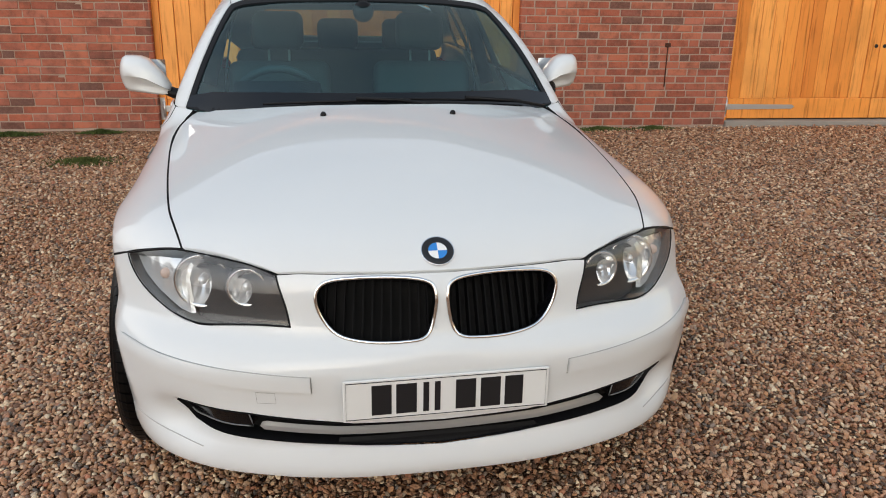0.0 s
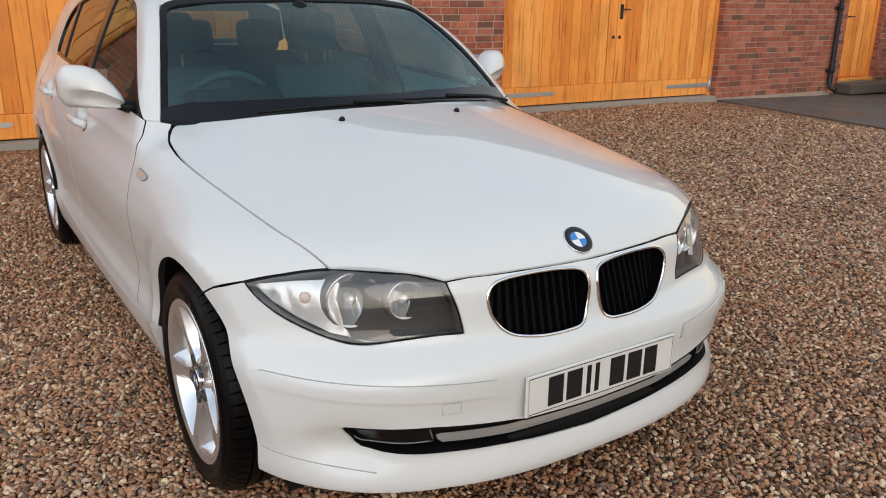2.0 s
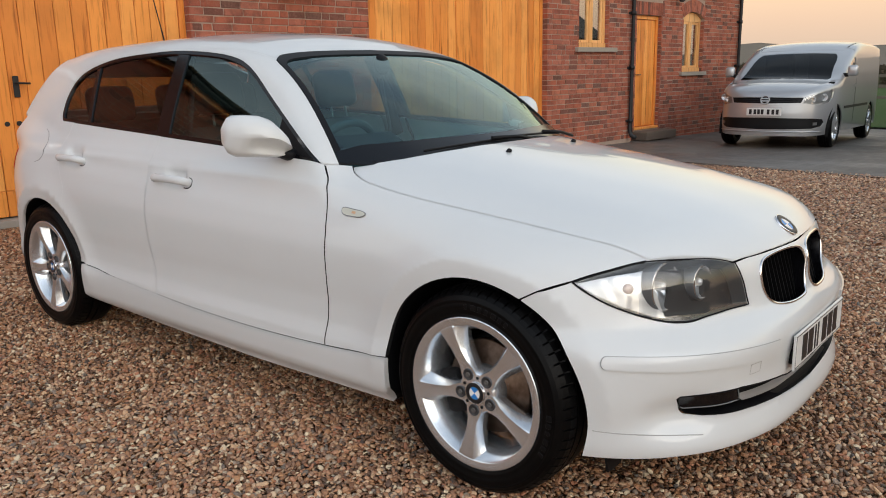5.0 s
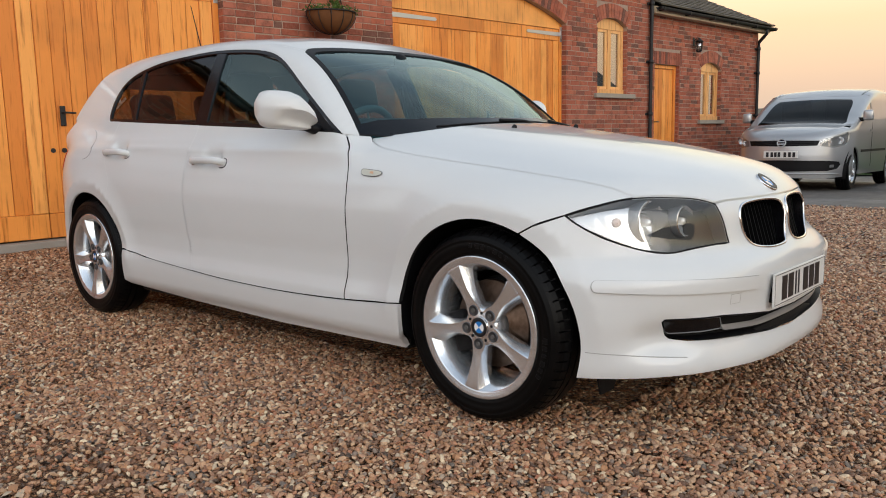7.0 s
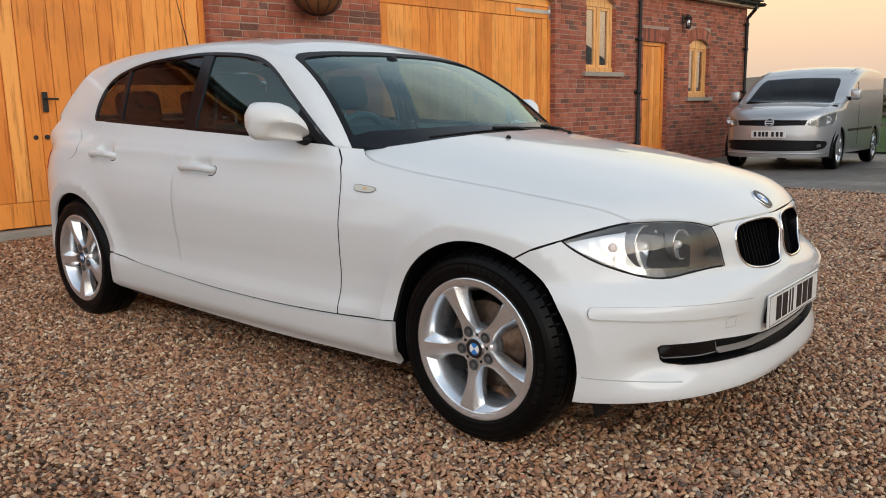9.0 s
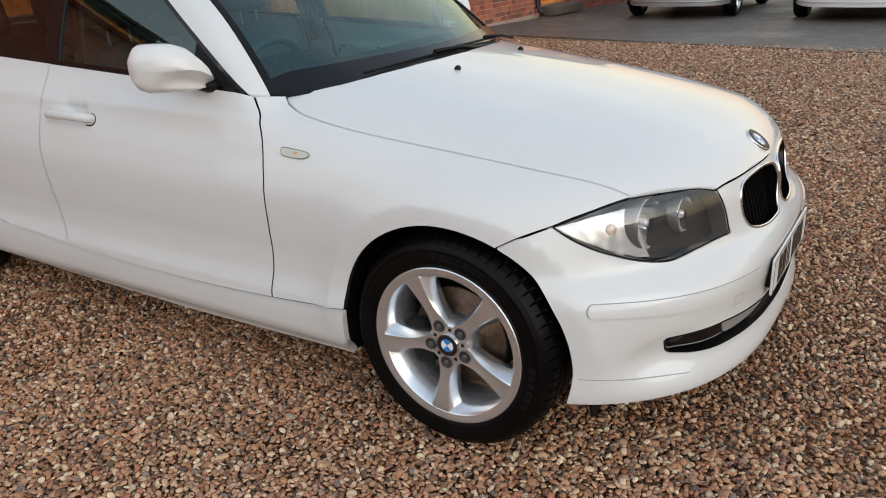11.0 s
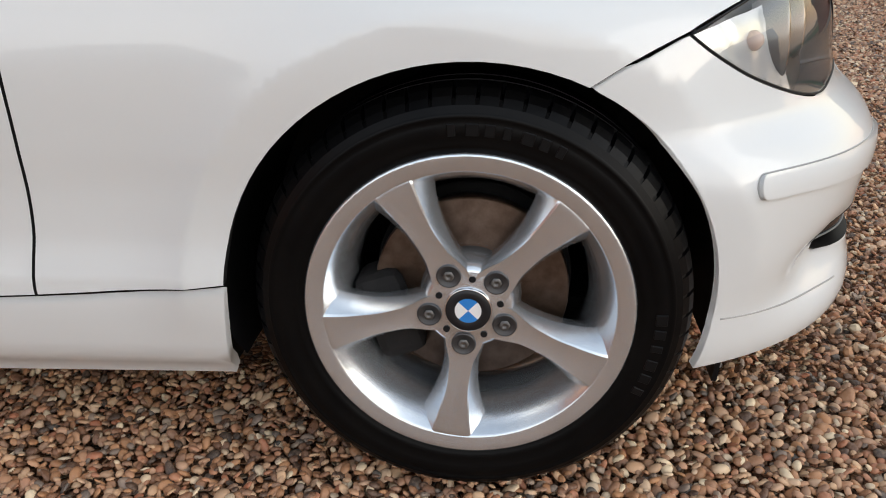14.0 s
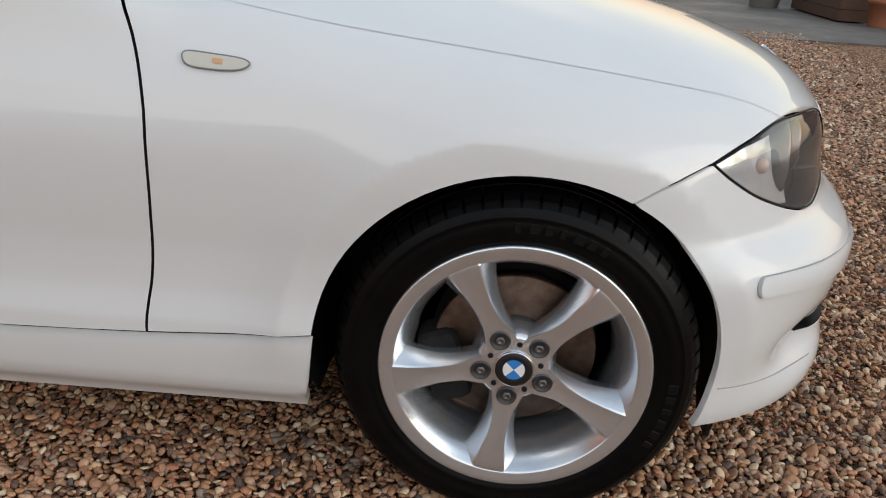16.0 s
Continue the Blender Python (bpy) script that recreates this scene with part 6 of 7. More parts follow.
    # wheel arch liners
    for yy in (0.0, BASE):
        b = bmesh.new()
        rows = []
        for x, r in ((0.836, ARCH_R + 0.011), (0.812, ARCH_R + 0.011), (0.80, ARCH_R + 0.012), (0.55, ARCH_R + 0.012), (0.52, ARCH_R + 0.012)):
            ring = [(yy + r * math.cos(math.radians(a)), AXLE_Z + r * math.sin(math.radians(a))) for a in range(-16, 197, 6)]
            skin_x = cast(body_f, *glass_ray(np.array(ring)))[:, 0]
            rows.append([b.verts.new((min(x, w_ - (0.04 if yy > 1 and q[0] < yy - 0.33 else 0.008) - max(0.836 - x, 0.0)) * sgn, q[0], q[1])) for q, w_ in zip(ring, skin_x)])
        for r0, r1 in zip(rows, rows[1:]):
            for i in range(len(r0) - 1):
                b.faces.new((r0[i], r0[i + 1], r1[i + 1], r1[i])).smooth = True
        c = b.verts.new((0.52 * sgn, yy, AXLE_Z))
        for i in range(len(rows[-1]) - 1):
            b.faces.new((rows[-1][i], rows[-1][i + 1], c))
        bmesh.ops.recalc_face_normals(b, faces=b.faces[:])
        part("arch_liner", b, BLACK, car)
p, n = on_surface(body_f, top_ray, [(0.0, -0.587)])
roundel("bonnet_badge", tuple(p[0] + n[0] * 0.002), tuple(n[0]), 0.040, car, "round black, blue and white badge")

# number plate with plain bars for its characters
PLATE_Y = -0.711
pl = part("number_plate", box(-0.247, 0.261, PLATE_Y, PLATE_Y + 0.007, 0.364, 0.472, 0.002), PLATE, car, "white number plate with black bars")
part("plate_mount", box(-0.22, 0.235, PLATE_Y + 0.0072, PLATE_Y + 0.04, 0.375, 0.462, 0.003), BLACK, car)
part("plate_border", tube([(x, PLATE_Y - 0.0003, z) for x, z in ((-0.240, 0.370), (0.254, 0.370), (0.254, 0.466), (-0.240, 0.466))], 0.0011, 5, closed=True), INK, pl)
for x, w in ((-0.155, 0.048), (-0.095, 0.05), (-0.047, 0.014), (-0.019, 0.014), (0.051, 0.05), (0.113, 0.05), (0.172, 0.046)):
    part("plate_bar", box(x - w / 2, x + w / 2, PLATE_Y - 0.0012, PLATE_Y - 0.0002, 0.379, 0.457), INK, pl)

# cowl, wipers
cow = [(0.60, 0.530), (0.5, 0.465), (0.25, 0.385), (0.0, 0.36)]
cow2 = cow + [(-x, y) for x, y in reversed(cow[:-1])]
part("cowl_panel", skin(body_f, top_ray, cow2 + [(x, y + 0.15) for x, y in reversed(cow2)], off=-0.010, gap=0, step=0.04), BLACK, car)
for x0, x1, lift in ((-0.42, 0.10, 0.934), (0.06, 0.56, 0.938)):
    xs = np.linspace(x0, x1, 9)
    pts, nn = on_surface(cabin_f, screen_ray, [(x, lift + 0.028 - 0.085 * abs(x) ** 2) for x in xs], 0.012)
    wp = part("wiper", tube([tuple(q) for q in pts], 0.0045, 8), BLACK, car)
    part("wiper_arm", tube([tuple(pts[5 if x0 < 0 else 4] + np.array([0, -0.004, 0.009])), tuple(pts[7] + np.array([0.02, -0.016, 0.004])), (pts[8][0] + 0.07, pts[8][1] - 0.03, pts[8][2] - 0.014)], 0.007, 8), BLACK, wp)

part("roof_aerial", tube([(0.0, 2.80, 1.365), (0.0, 2.84, 1.50), (0.0, 2.92, 1.74)], [0.006, 0.0035, 0.002], 8), BLACK, car)

# underside, engine bay and cabin
part("floor_pan", box(-0.62, 0.62, -0.28, 3.2, 0.175, 0.23, 0.01), BLACK, car)
part("engine_bay", box(-0.40, 0.40, -0.45, 0.35, 0.235, 0.58, 0.02), DARK, car)
part("bulkhead", box(-0.62, 0.62, 0.40, 0.46, 0.232, 0.86, 0.01), DARK, car)
part("undertray", box(-0.45, 0.45, -0.56, -0.505, 0.205, 0.26, 0.01), BLACK, car)
for sgn in (-1, 1):
    part("air_deflector", plate([(sgn * x, z) for x, z in ((0.58, 0.235), (0.75, 0.235), (0.725, 0.142), (0.655, 0.142))], 0.008, 1, -0.38), BLACK, car, "black rubber flap ahead of the wheel")
dash = bmesh.new()
dz = [(0.60, 0.88), (0.68, 0.945), (0.80, 0.965), (0.95, 0.93), (1.02, 0.84), (1.0, 0.6), (0.9, 0.4), (0.60, 0.4)]
plate(dz, 1.36, 0, -0.68, 0.012, dash)
part("dashboard", dash, BLACK, car)
part("instrument_hood", plate([(0.82, 0.96), (0.9, 1.0), (1.0, 0.985), (1.02, 0.93)], 0.34, 0, -0.54, 0.008), BLACK, car)
sw = lathe([(0.185 + 0.016 * math.cos(t), 0.016 * math.sin(t)) for t in [2 * math.pi * i / 10 for i in range(10)]], 40, closed=True)
st_way = (0, 0.90, 0.42)
stw = part("steering_wheel", turned(sw, (-0.37, 1.03, 0.875), st_way), SEAT, car, smooth=True)
part("hub", turned(lathe([(0.0005, 0.02), (0.06, 0.015), (0.075, -0.02)], 20), (-0.37, 1.03, 0.875), st_way), BLACK, stw)
for a in (0.3, 2.84, 4.71):
    b = box(-0.012, 0.004, 0.05, 0.18, -0.02, 0.02, 0.004)
    bmesh.ops.rotate(b, verts=b.verts[:], matrix=Matrix.Rotation(a, 3, "X"))
    part("spoke", turned(b, (-0.37, 1.03, 0.875), st_way), BLACK, stw)
part("rear_view_mirror", turned(lathe([(0.0005, 0.02), (0.03, 0.016), (0.045, 0.0), (0.04, -0.012), (0.0005, -0.012)], 20), (0.0, 1.13, 1.265), (0, -1, 0.1)), BLACK, car)


def seat(x, y, rear=False):
    w = 0.26 if not rear else 0.62
    cu = part("seat", box(x - w, x + w, y - 0.5, y, 0.32, 0.50, 0.05, seg=3), SEAT, car, "dark grey leather seat", smooth=True)
    b = box(-w + 0.01, w - 0.01, -0.07, 0.07, 0, 0.62, 0.05, seg=3)
    bmesh.ops.rotate(b, verts=b.verts[:], matrix=Matrix.Rotation(radians(-20), 3, "X"))
    bmesh.ops.translate(b, verts=b.verts[:], vec=(x, y + 0.02, 0.42))
    part("backrest", b, SEATL if not rear else SEAT, cu, smooth=True)
    for hx in ((x,) if not rear else (-0.4, 0.0, 0.4)):
        b = box(-0.125, 0.125, -0.05, 0.05, 0.0, 0.19, 0.045, seg=3)
        bmesh.ops.rotate(b, verts=b.verts[:], matrix=Matrix.Rotation(radians(-12), 3, "X"))
        bmesh.ops.translate(b, verts=b.verts[:], vec=(hx, y + 0.26, 1.06 if not rear else 1.0))
        part("headrest", b, SEAT, cu, smooth=True)
        for d in (-0.05, 0.05):
            part("headrest_post", cyl((hx + d, y + 0.245, 0.97), (hx + d, y + 0.262, 1.075), 0.006, seg=8), SATIN, cu)


seat(-0.36, 1.55)
seat(0.36, 1.55)
seat(0.0, 2.45, True)
for sgn in (-1, 1):
    part("inner_pillar", tube([(sgn * 0.70, 1.70, 0.9), (sgn * 0.63, 1.73, 1.15), (sgn * 0.55, 1.75, 1.31)], 0.035, 8), BLACK, car)
    part("belt", tube([(sgn * 0.66, 1.68, 0.6), (sgn * 0.62, 1.69, 0.95), (sgn * 0.575, 1.70, 1.2)], 0.018, 6, flat=0.2), SEAT, car)
part("parcel_shelf", box(-0.62, 0.62, 2.75, 3.2, 0.94, 0.96, 0.005), BLACK, car)


# ---- wheels ----
def tyre_mesh(R, W, rim_r):
    """Tyre with grooved tread and shoulder notches, outer face towards -x."""
    seg = 310
    step = (0.0, 0.13, 0.16, 0.57, 0.97)
    h = W / 2
    prof = [(rim_r - 0.012, -h + 0.012), (rim_r + 0.004, -h + 0.006), (rim_r + 0.012, -h + 0.004), (rim_r + 0.016, -h + 0.0005), (rim_r + 0.019, -h + 0.0018), (rim_r + 0.03, -h - 0.003), (rim_r + 0.045, -h - 0.0035), (R - 0.037, -h + 0.000), (R - 0.035, -h - 0.0030), (R - 0.031, -h + 0.003), (R - 0.022, -h + 0.008), (R - 0.012, -h + 0.018), (R - 0.004, -h + 0.032), (R - 0.001, -h + 0.048)]
    for g in (0.062, 0.098):
        prof += [(R, -h + g - 0.004), (R - 0.007, -h + g - 0.003), (R - 0.007, -h + g + 0.003), (R, -h + g + 0.004)]
    prof += [(r, -x) for r, x in reversed(prof[:14])]
    b = bmesh.new()
    rings = []
    for j, (r, x) in enumerate(prof):
        ring = []
        for i in range(seg):
            a = 2 * math.pi * (i // 5 + step[i % 5]) / 62
            rr = r
            if j in (10, 11, 12, 13) and i % 5 < 2:
                rr = r - (0.0, 0.003, 0.010, 0.013)[j - 10]
            ring.append(b.verts.new((x, rr * math.cos(a), rr * math.sin(a))))
        rings.append(ring)
    for j, (p, q) in enumerate(zip(rings, rings[1:])):
        tread = 9 <= j <= len(rings) - 11
        for i in range(seg):
            k = (i + 1) % seg
            b.faces.new((p[i], p[k], q[k], q[i])).smooth = not tread
    bmesh.ops.recalc_face_normals(b, faces=b.faces[:])
    return b


def spoke_mesh(R, seg=26):
    """One slim spoke, waisted in the middle and spreading to the rim; two sharp ridges with hollow flanks beside them. Faces -x."""
    b = bmesh.new()
    rows = []
    for i in range(seg + 1):
        t = i / seg
        r = 0.035 + (R - 0.012 - 0.035) * t
        c = float(pchip([0, 0.15, 0.34, 0.5, 0.70, 0.84, 0.93, 1.0], [0.034, 0.027, 0.0165, 0.0155, 0.0188, 0.0222, 0.0250, 0.0280])(t))
        fl = float(pchip([0, 0.15, 0.35, 0.55, 0.75, 0.88, 1.0], [0.003, 0.006, 0.010, 0.014, 0.020, 0.026, 0.034])(t))
        deep = float(pchip([0, 0.2, 0.5, 0.8, 1.0], [0.008, 0.016, 0.026, 0.034, 0.040])(t))
        face = float(pchip([0, 0.25, 0.55, 0.86, 0.965, 1.0], [0.000, -0.002, -0.0085, -0.0146, -0.0156, -0.0115])(t))
        dip = float(pchip([0, 0.25, 0.6, 0.9, 1.0], [0.0, 0.0012, 0.0016, 0.0006, 0.0])(t))
        row = []
        for u, d in ((-c - fl, deep), (-c - fl * 0.62, deep * 0.50), (-c - fl * 0.12, 0.0022), (-c, 0.0), (-c * 0.5, dip * 0.8), (0.0, dip), (c * 0.5, dip * 0.8), (c, 0.0), (c + fl * 0.12, 0.0022), (c + fl * 0.62, deep * 0.50), (c + fl, deep)):
            a = u / r
            if r < 0.05:
                a = u / (c + fl) * 0.66
            row.append((face + d, r * math.cos(a), r * math.sin(a)))
        back = 0.036 + 0.01 * (1 - t)
        z = row[-1]
        rows.append([b.verts.new(v) for v in row] + [b.verts.new((z[0] + back * 0.55, z[1], z[2] * 0.94)), b.verts.new((back + 0.012, z[1], z[2] * 0.7)), b.verts.new((back + 0.012, row[0][1], row[0][2] * 0.7)), b.verts.new((row[0][0] + back * 0.55, row[0][1], row[0][2] * 0.94))])
    n = len(rows[0])
    for p, q in zip(rows, rows[1:]):
        for i in range(n):
            k = (i + 1) % n
            b.faces.new((p[i], p[k], q[k], q[i])).smooth = True
    for p, q in zip(rows, rows[1:]):
        for k in (0, 2, 3, 7, 8, 10):
            b.edges.get((p[k], q[k])).smooth = False
    b.faces.new(rows[0]), b.faces.new(rows[-1])
    bmesh.ops.recalc_face_normals(b, faces=b.faces[:])
    return b


def wheel(parent, m, R=0.315, W=0.205, rim=0.226, badge=True, spokes=5, spin=-262, alloy=None):
    """A wheel whose outer face looks along -x."""
    alloy = alloy or ALLOY
    w = new("wheel")
    w.parent, w.matrix_local = parent, m
    w.empty_display_size = 0.1
    part("tyre", tyre_mesh(R, W, rim), RUBBER, w, "black road tyre")
    h = W / 2
    part("rim", lathe([(rim - 0.010, -h + 0.020), (rim + 0.004, -h + 0.010), (rim + 0.006, -h + 0.004), (rim + 0.004, -h + 0.0012), (rim + 0.001, -h + 0.0006), (rim - 0.006, -h + 0.0022), (rim - 0.0155, -h + 0.0038), (rim - 0.0185, -h + 0.0045), (rim - 0.0208, -h + 0.0070), (rim - 0.034, -h + 0.030), (rim - 0.047, -h + 0.065), (rim - 0.052, -h + 0.11), (rim - 0.04, h - 0.01), (rim, h - 0.004)], 72), alloy, w)
    for k in range(spokes):
        b = spoke_mesh(rim)
        bmesh.ops.translate(b, verts=b.verts[:], vec=(-h + 0.020, 0, 0))
        bmesh.ops.rotate(b, verts=b.verts[:], matrix=Matrix.Rotation(radians(spin + 180 + 360 / spokes * k), 3, "X"))
        part("spoke", b, alloy, w)
    part("hub_face", lathe([(0.0005, -h + 0.020), (0.056, -h + 0.0195), (0.061, -h + 0.022), (0.067, -h + 0.032), (0.071, -h + 0.050), (0.072, 0.0)], 48), alloy, w)
    for k in range(5):
        a = radians(spin + 180 + 72 * k)
        y, z = 0.057 * math.cos(a), 0.057 * math.sin(a)
        part("bolt_well", lathe([(0.0005, -h + 0.0188), (0.0125, -h + 0.0185), (0.0150, -h + 0.0168), (0.0168, -h + 0.0162), (0.0178, -h + 0.0190)], 24), WELL, w).location = (0, y, z)
        bt = part("wheel_bolt", lathe([(0.0005, -h + 0.0168), (0.003, -h + 0.0168), (0.0035, -h + 0.0150), (0.0075, -h + 0.0150), (0.0085, -h + 0.0172)], 6), STEEL_D, w)
        bt.location = (0, y, z)
    for k in range(5):
        a = radians(spin + 180 + 36 + 72 * k)
        part("vent_slot", lathe([(0.0005, -h + 0.0185), (0.005, -h + 0.0188)], 10), DARK, w).location = (-0.0003, 0.046 * math.cos(a), 0.046 * math.sin(a))
    if badge:
        roundel("centre_cap", (-h + 0.0155, 0, 0), (-1, 0, 0), 0.0325, w, "round black, blue and white centre cap", math.pi / 4)
    else:
        part("centre_cap", lathe([(0.0005, -h + 0.012), (0.03, -h + 0.014), (0.034, -h + 0.02)], 24), alloy, w)
    if badge:
        for a0, n_ in ((152, 7), (64, 6)):
            for k in range(n_):
                t = radians(a0 + 5.2 * k)
                b = box(-h - 0.0052, -h - 0.002, -0.0035 - 0.003 * (k % 3), 0.007, rim + 0.030, rim + 0.046, 0.0008)
                bmesh.ops.rotate(b, verts=b.verts[:], matrix=Matrix.Rotation(-t + math.pi, 3, "X"))
                part("sidewall_mark", b, RUBBERMARK, w)
    part("brake_disc", lathe([(0.065, -0.030), (0.075, -0.030), (0.075, -0.020), (0.142, -0.020), (0.144, -0.016), (0.144, 0.002), (0.0005, 0.002)], 48), DISC, w)
    part("disc_bell", lathe([(0.0005, -0.05), (0.066, -0.05), (0.074, -0.042), (0.075, -0.02)], 40), STEEL_D, w)
    b = box(-0.045, 0.04, 0.09, 0.165, -0.07, 0.07, 0.018, seg=2)
    bmesh.ops.rotate(b, verts=b.verts[:], matrix=Matrix.Rotation(radians(-18), 3, "X"))
    part("brake_caliper", b, CAL, w)
    part("brake_backplate", lathe([(0.0005, 0.03), (0.148, 0.03), (0.15, 0.04)], 40), DARK, w)
    return w


WELL = material("bolt_recess_grey", (0.085, 0.085, 0.088), 0.42, 0.7)
STEEL_D = material("dull_bolt_steel", (0.16, 0.155, 0.15), 0.5, 0.8)
CAL = plain_noise("caliper_iron", (0.012, 0.012, 0.013), (0.022, 0.02, 0.019), 30)
for yy in (0.0, BASE):
    wheel(car, pose(-0.7455, yy, AXLE_Z))
    wheel(car, pose(0.7455, yy, AXLE_Z, 0, 0, 180))


# ---- other parked vehicles ----
def parked(name, m, paint, spec, label, group):
    """A vehicle that faces -y, its front axle at y = 0; spec holds its half width, lengths and heights."""
    W, NO, WB, TA = spec["half"], spec["nose"], spec["base"], spec["tail"]
    topline = pchip(*spec["top"])
    g = thing(name, m, label, "van" if name == "van" else "car", group)
    ra = spec["arch"]
    az = spec["axle"]

    def f(p):
        x, y, z = np.abs(p[:, 0]), p[:, 1], p[:, 2]
        a = W * (1 - spec["lean"] * np.clip(z - 0.95, 0, 2) ** 1.3 - 0.10 * np.clip(0.45 - z, 0, 1) ** 1.2)
        nose_y = NO * (1 - 0.10 * np.clip(z - 0.55, 0, 1) ** 1.0 - 0.12 * np.clip(0.35 - z, 0, 1))
        b = 0.35 - nose_y
        q = np.maximum(0.35 - y, 0) / b
        q2 = np.maximum(y - (TA - 0.5), 0) / 0.5
        n = 3.0
        r = (np.power(x / a, n) + np.power(q, n) + np.power(q2, 4.0)) ** (1 / n)
        crown = spec.get("crown", 0.055) * (x / 0.7) ** 2.2
        return smax((r - 1) * a, (z - topline(y) + crown) * 0.8, 0.09)

    def nray(c):
        al = c[:, 0] / 0.8
        o = np.stack([np.zeros(len(c)), np.full(len(c), 0.35), c[:, 1]], 1)
        return o, np.stack([np.sin(al), -np.cos(al), np.zeros(len(c))], 1)

    def sray(c):
        al = c[:, 1] / 0.8
        o = np.stack([np.zeros(len(c)), c[:, 0], np.full(len(c), 0.6)], 1)
        return o, np.stack([np.cos(al), np.zeros(len(c)), np.sin(al)], 1)

    def tray(c):
        return np.stack([c[:, 0], c[:, 1], np.full(len(c), 0.4)], 1), np.tile(np.array([0.0, 0.0, 1.0]), (len(c), 1))

    def sp(pts):
        return [(y, 0.8 * math.atan2(z - 0.6, W)) for y, z in pts]

    def both(poly):
        return poly + [(-u, v) for u, v in reversed(poly[1:-1])]

    def archp(yc, a0, a1):
        return [(yc + ra * math.cos(math.radians(a0 + (a1 - a0) * i / 14)), az + ra * math.sin(math.radians(a0 + (a1 - a0) * i / 14))) for i in range(15)]
    zb = spec["belt"]
    win = spec["window"]
    edge_s = spec["edge"]
    if "glass" in spec:
        edge_s = [(-0.25, 0.985), (0.0, 1.060), (1.16, 1.073), (1.162, 1.82)] + [q for q in edge_s if q[0] > 1.17]
    side = sp([(TA - 0.35, 0.26)] + [(WB + ra * 0.9, 0.26)] + archp(WB, 0, 180) + [(WB - ra * 0.95, 0.24), (ra * 0.95, 0.24)] + archp(0, 0, 140)) + sp([(-ra * 0.62, zb - 0.22)]) + sp(edge_s) + sp([(TA - 0.3, spec["edge"][-1][1] - 0.05)])
    for s in (-1, 1):
        part("side_panel", skin(f, sray, side, [] if "glass" in spec else [sp(win)], step=0.07, flip=s, thick=0.02), paint, g)
        if "glass" not in spec:
            part("side_window", skin(f, sray, sp(win), step=0.1, flip=s, off=-0.012, gap=0, thick=0.003), GLASSD, g)
        part("door_seam", ring_on(f, sray, dense(sp([(1.15, 0.36), (1.18, zb)]), 0.08)[:10], 0.004, 0.0, s, 5, closed=False), BLACK, g)
        part("side_moulding", skin(f, sray, sp([(0.42, 0.60), (WB - 0.40, 0.62), (WB - 0.40, 0.66), (0.42, 0.64)]), step=0.08, flip=s, off=0.008, gap=0), BLACK, g)
        part("door_handle", skin(f, sray, sp([(1.0, zb - 0.16), (1.14, zb - 0.16), (1.14, zb - 0.12), (1.0, zb - 0.12)]), step=0.05, flip=s, off=0.02, gap=0, thick=0.025), paint, g)
        mir = part("wing_mirror", box(*sorted((s * (W + 0.02), s * (W + 0.17))), 0.32 + spec["mir"], 0.44 + spec["mir"], zb + 0.01, zb + 0.18, 0.035, seg=2), paint, g, smooth=True)
        part("mirror_arm", box(*sorted((s * (W - 0.08), s * (W + 0.03))), 0.34 + spec["mir"], 0.42 + spec["mir"], zb + 0.0, zb + 0.06, 0.01), BLACK, mir)
        for yy in (0.0, WB):
            b = bmesh.new()
            rows = [[b.verts.new((x * s, yy + (ra + 0.01) * math.cos(math.radians(a)), az + (ra + 0.01) * math.sin(math.radians(a)))) for a in range(-20, 201, 10)] for x in (W - 0.03, W - 0.32)]
            c = b.verts.new(((W - 0.32) * s, yy, az))
            for i in range(len(rows[0]) - 1):
                b.faces.new((rows[0][i], rows[0][i + 1], rows[1][i + 1], rows[1][i]))
                b.faces.new((rows[1][i], rows[1][i + 1], c))
            part("arch_liner", b, DARK, g)
            wheel(g, pose(s * (W - 0.115), yy, az, 0, 0, 0 if s < 0 else 180), R=az, W=0.195, rim=az * 0.67, badge=False, spokes=spec["spokes"])
        lp = [(s_ * 0.8, z) for s_, z in spec["lamp"]]
        lampp = part("headlamp", skin(f, nray, lp, step=0.04, flip=s, off=0.004, gap=0.003), LENS, g, "clear headlamp")
        part("lamp_housing", skin(f, nray, lp, step=0.05, flip=s, off=-0.03, gap=0.001), LAMPPALE, lampp)
        cu = np.mean(np.array(lp), 0)
        bp, bn = on_surface(f, nray, [(cu[0] + 0.02, cu[1]), (cu[0] - 0.12, cu[1] - 0.03)], -0.012)
        for q, r in zip(bp, (0.052, 0.036)):
            part("reflector", turned(cup(r, 0.03, 20), (q[0] * s, q[1], q[2]), (0.1 * s, -1, 0.05)), BOWL, lampp)
        part("lamp_bezel", skin(f, nray, shrink(lp, 0.012), step=0.04, flip=s, off=-0.026, gap=0.0), LAMPMID, lampp)
        fogp = [(0.8 * u, z) for u, z in spec["fog"]]
        part("fog_lamp", skin(f, nray, fogp, step=0.03, flip=s, off=0.002, gap=0.002), LAMPMID, g)
    lampholes = [[(s_ * 0.8, z) for s_, z in spec["lamp"]]]
    lampholes.append([(-u, z) for u, z in reversed(lampholes[0])])
    gr, lo_in = [(0.8 * u, z) for u, z in spec["grille"]], [(0.8 * u, z) for u, z in spec["inlet"]]
    face = [(0.0, 0.20), (0.45, 0.20), (0.80 * spec["wrap"], 0.24), (0.80 * spec["wrap"], zb - 0.3), (0.80 * (spec["wrap"] - 0.08), zb - 0.12), (0.55, zb - 0.05), (0.0, zb - 0.02)]
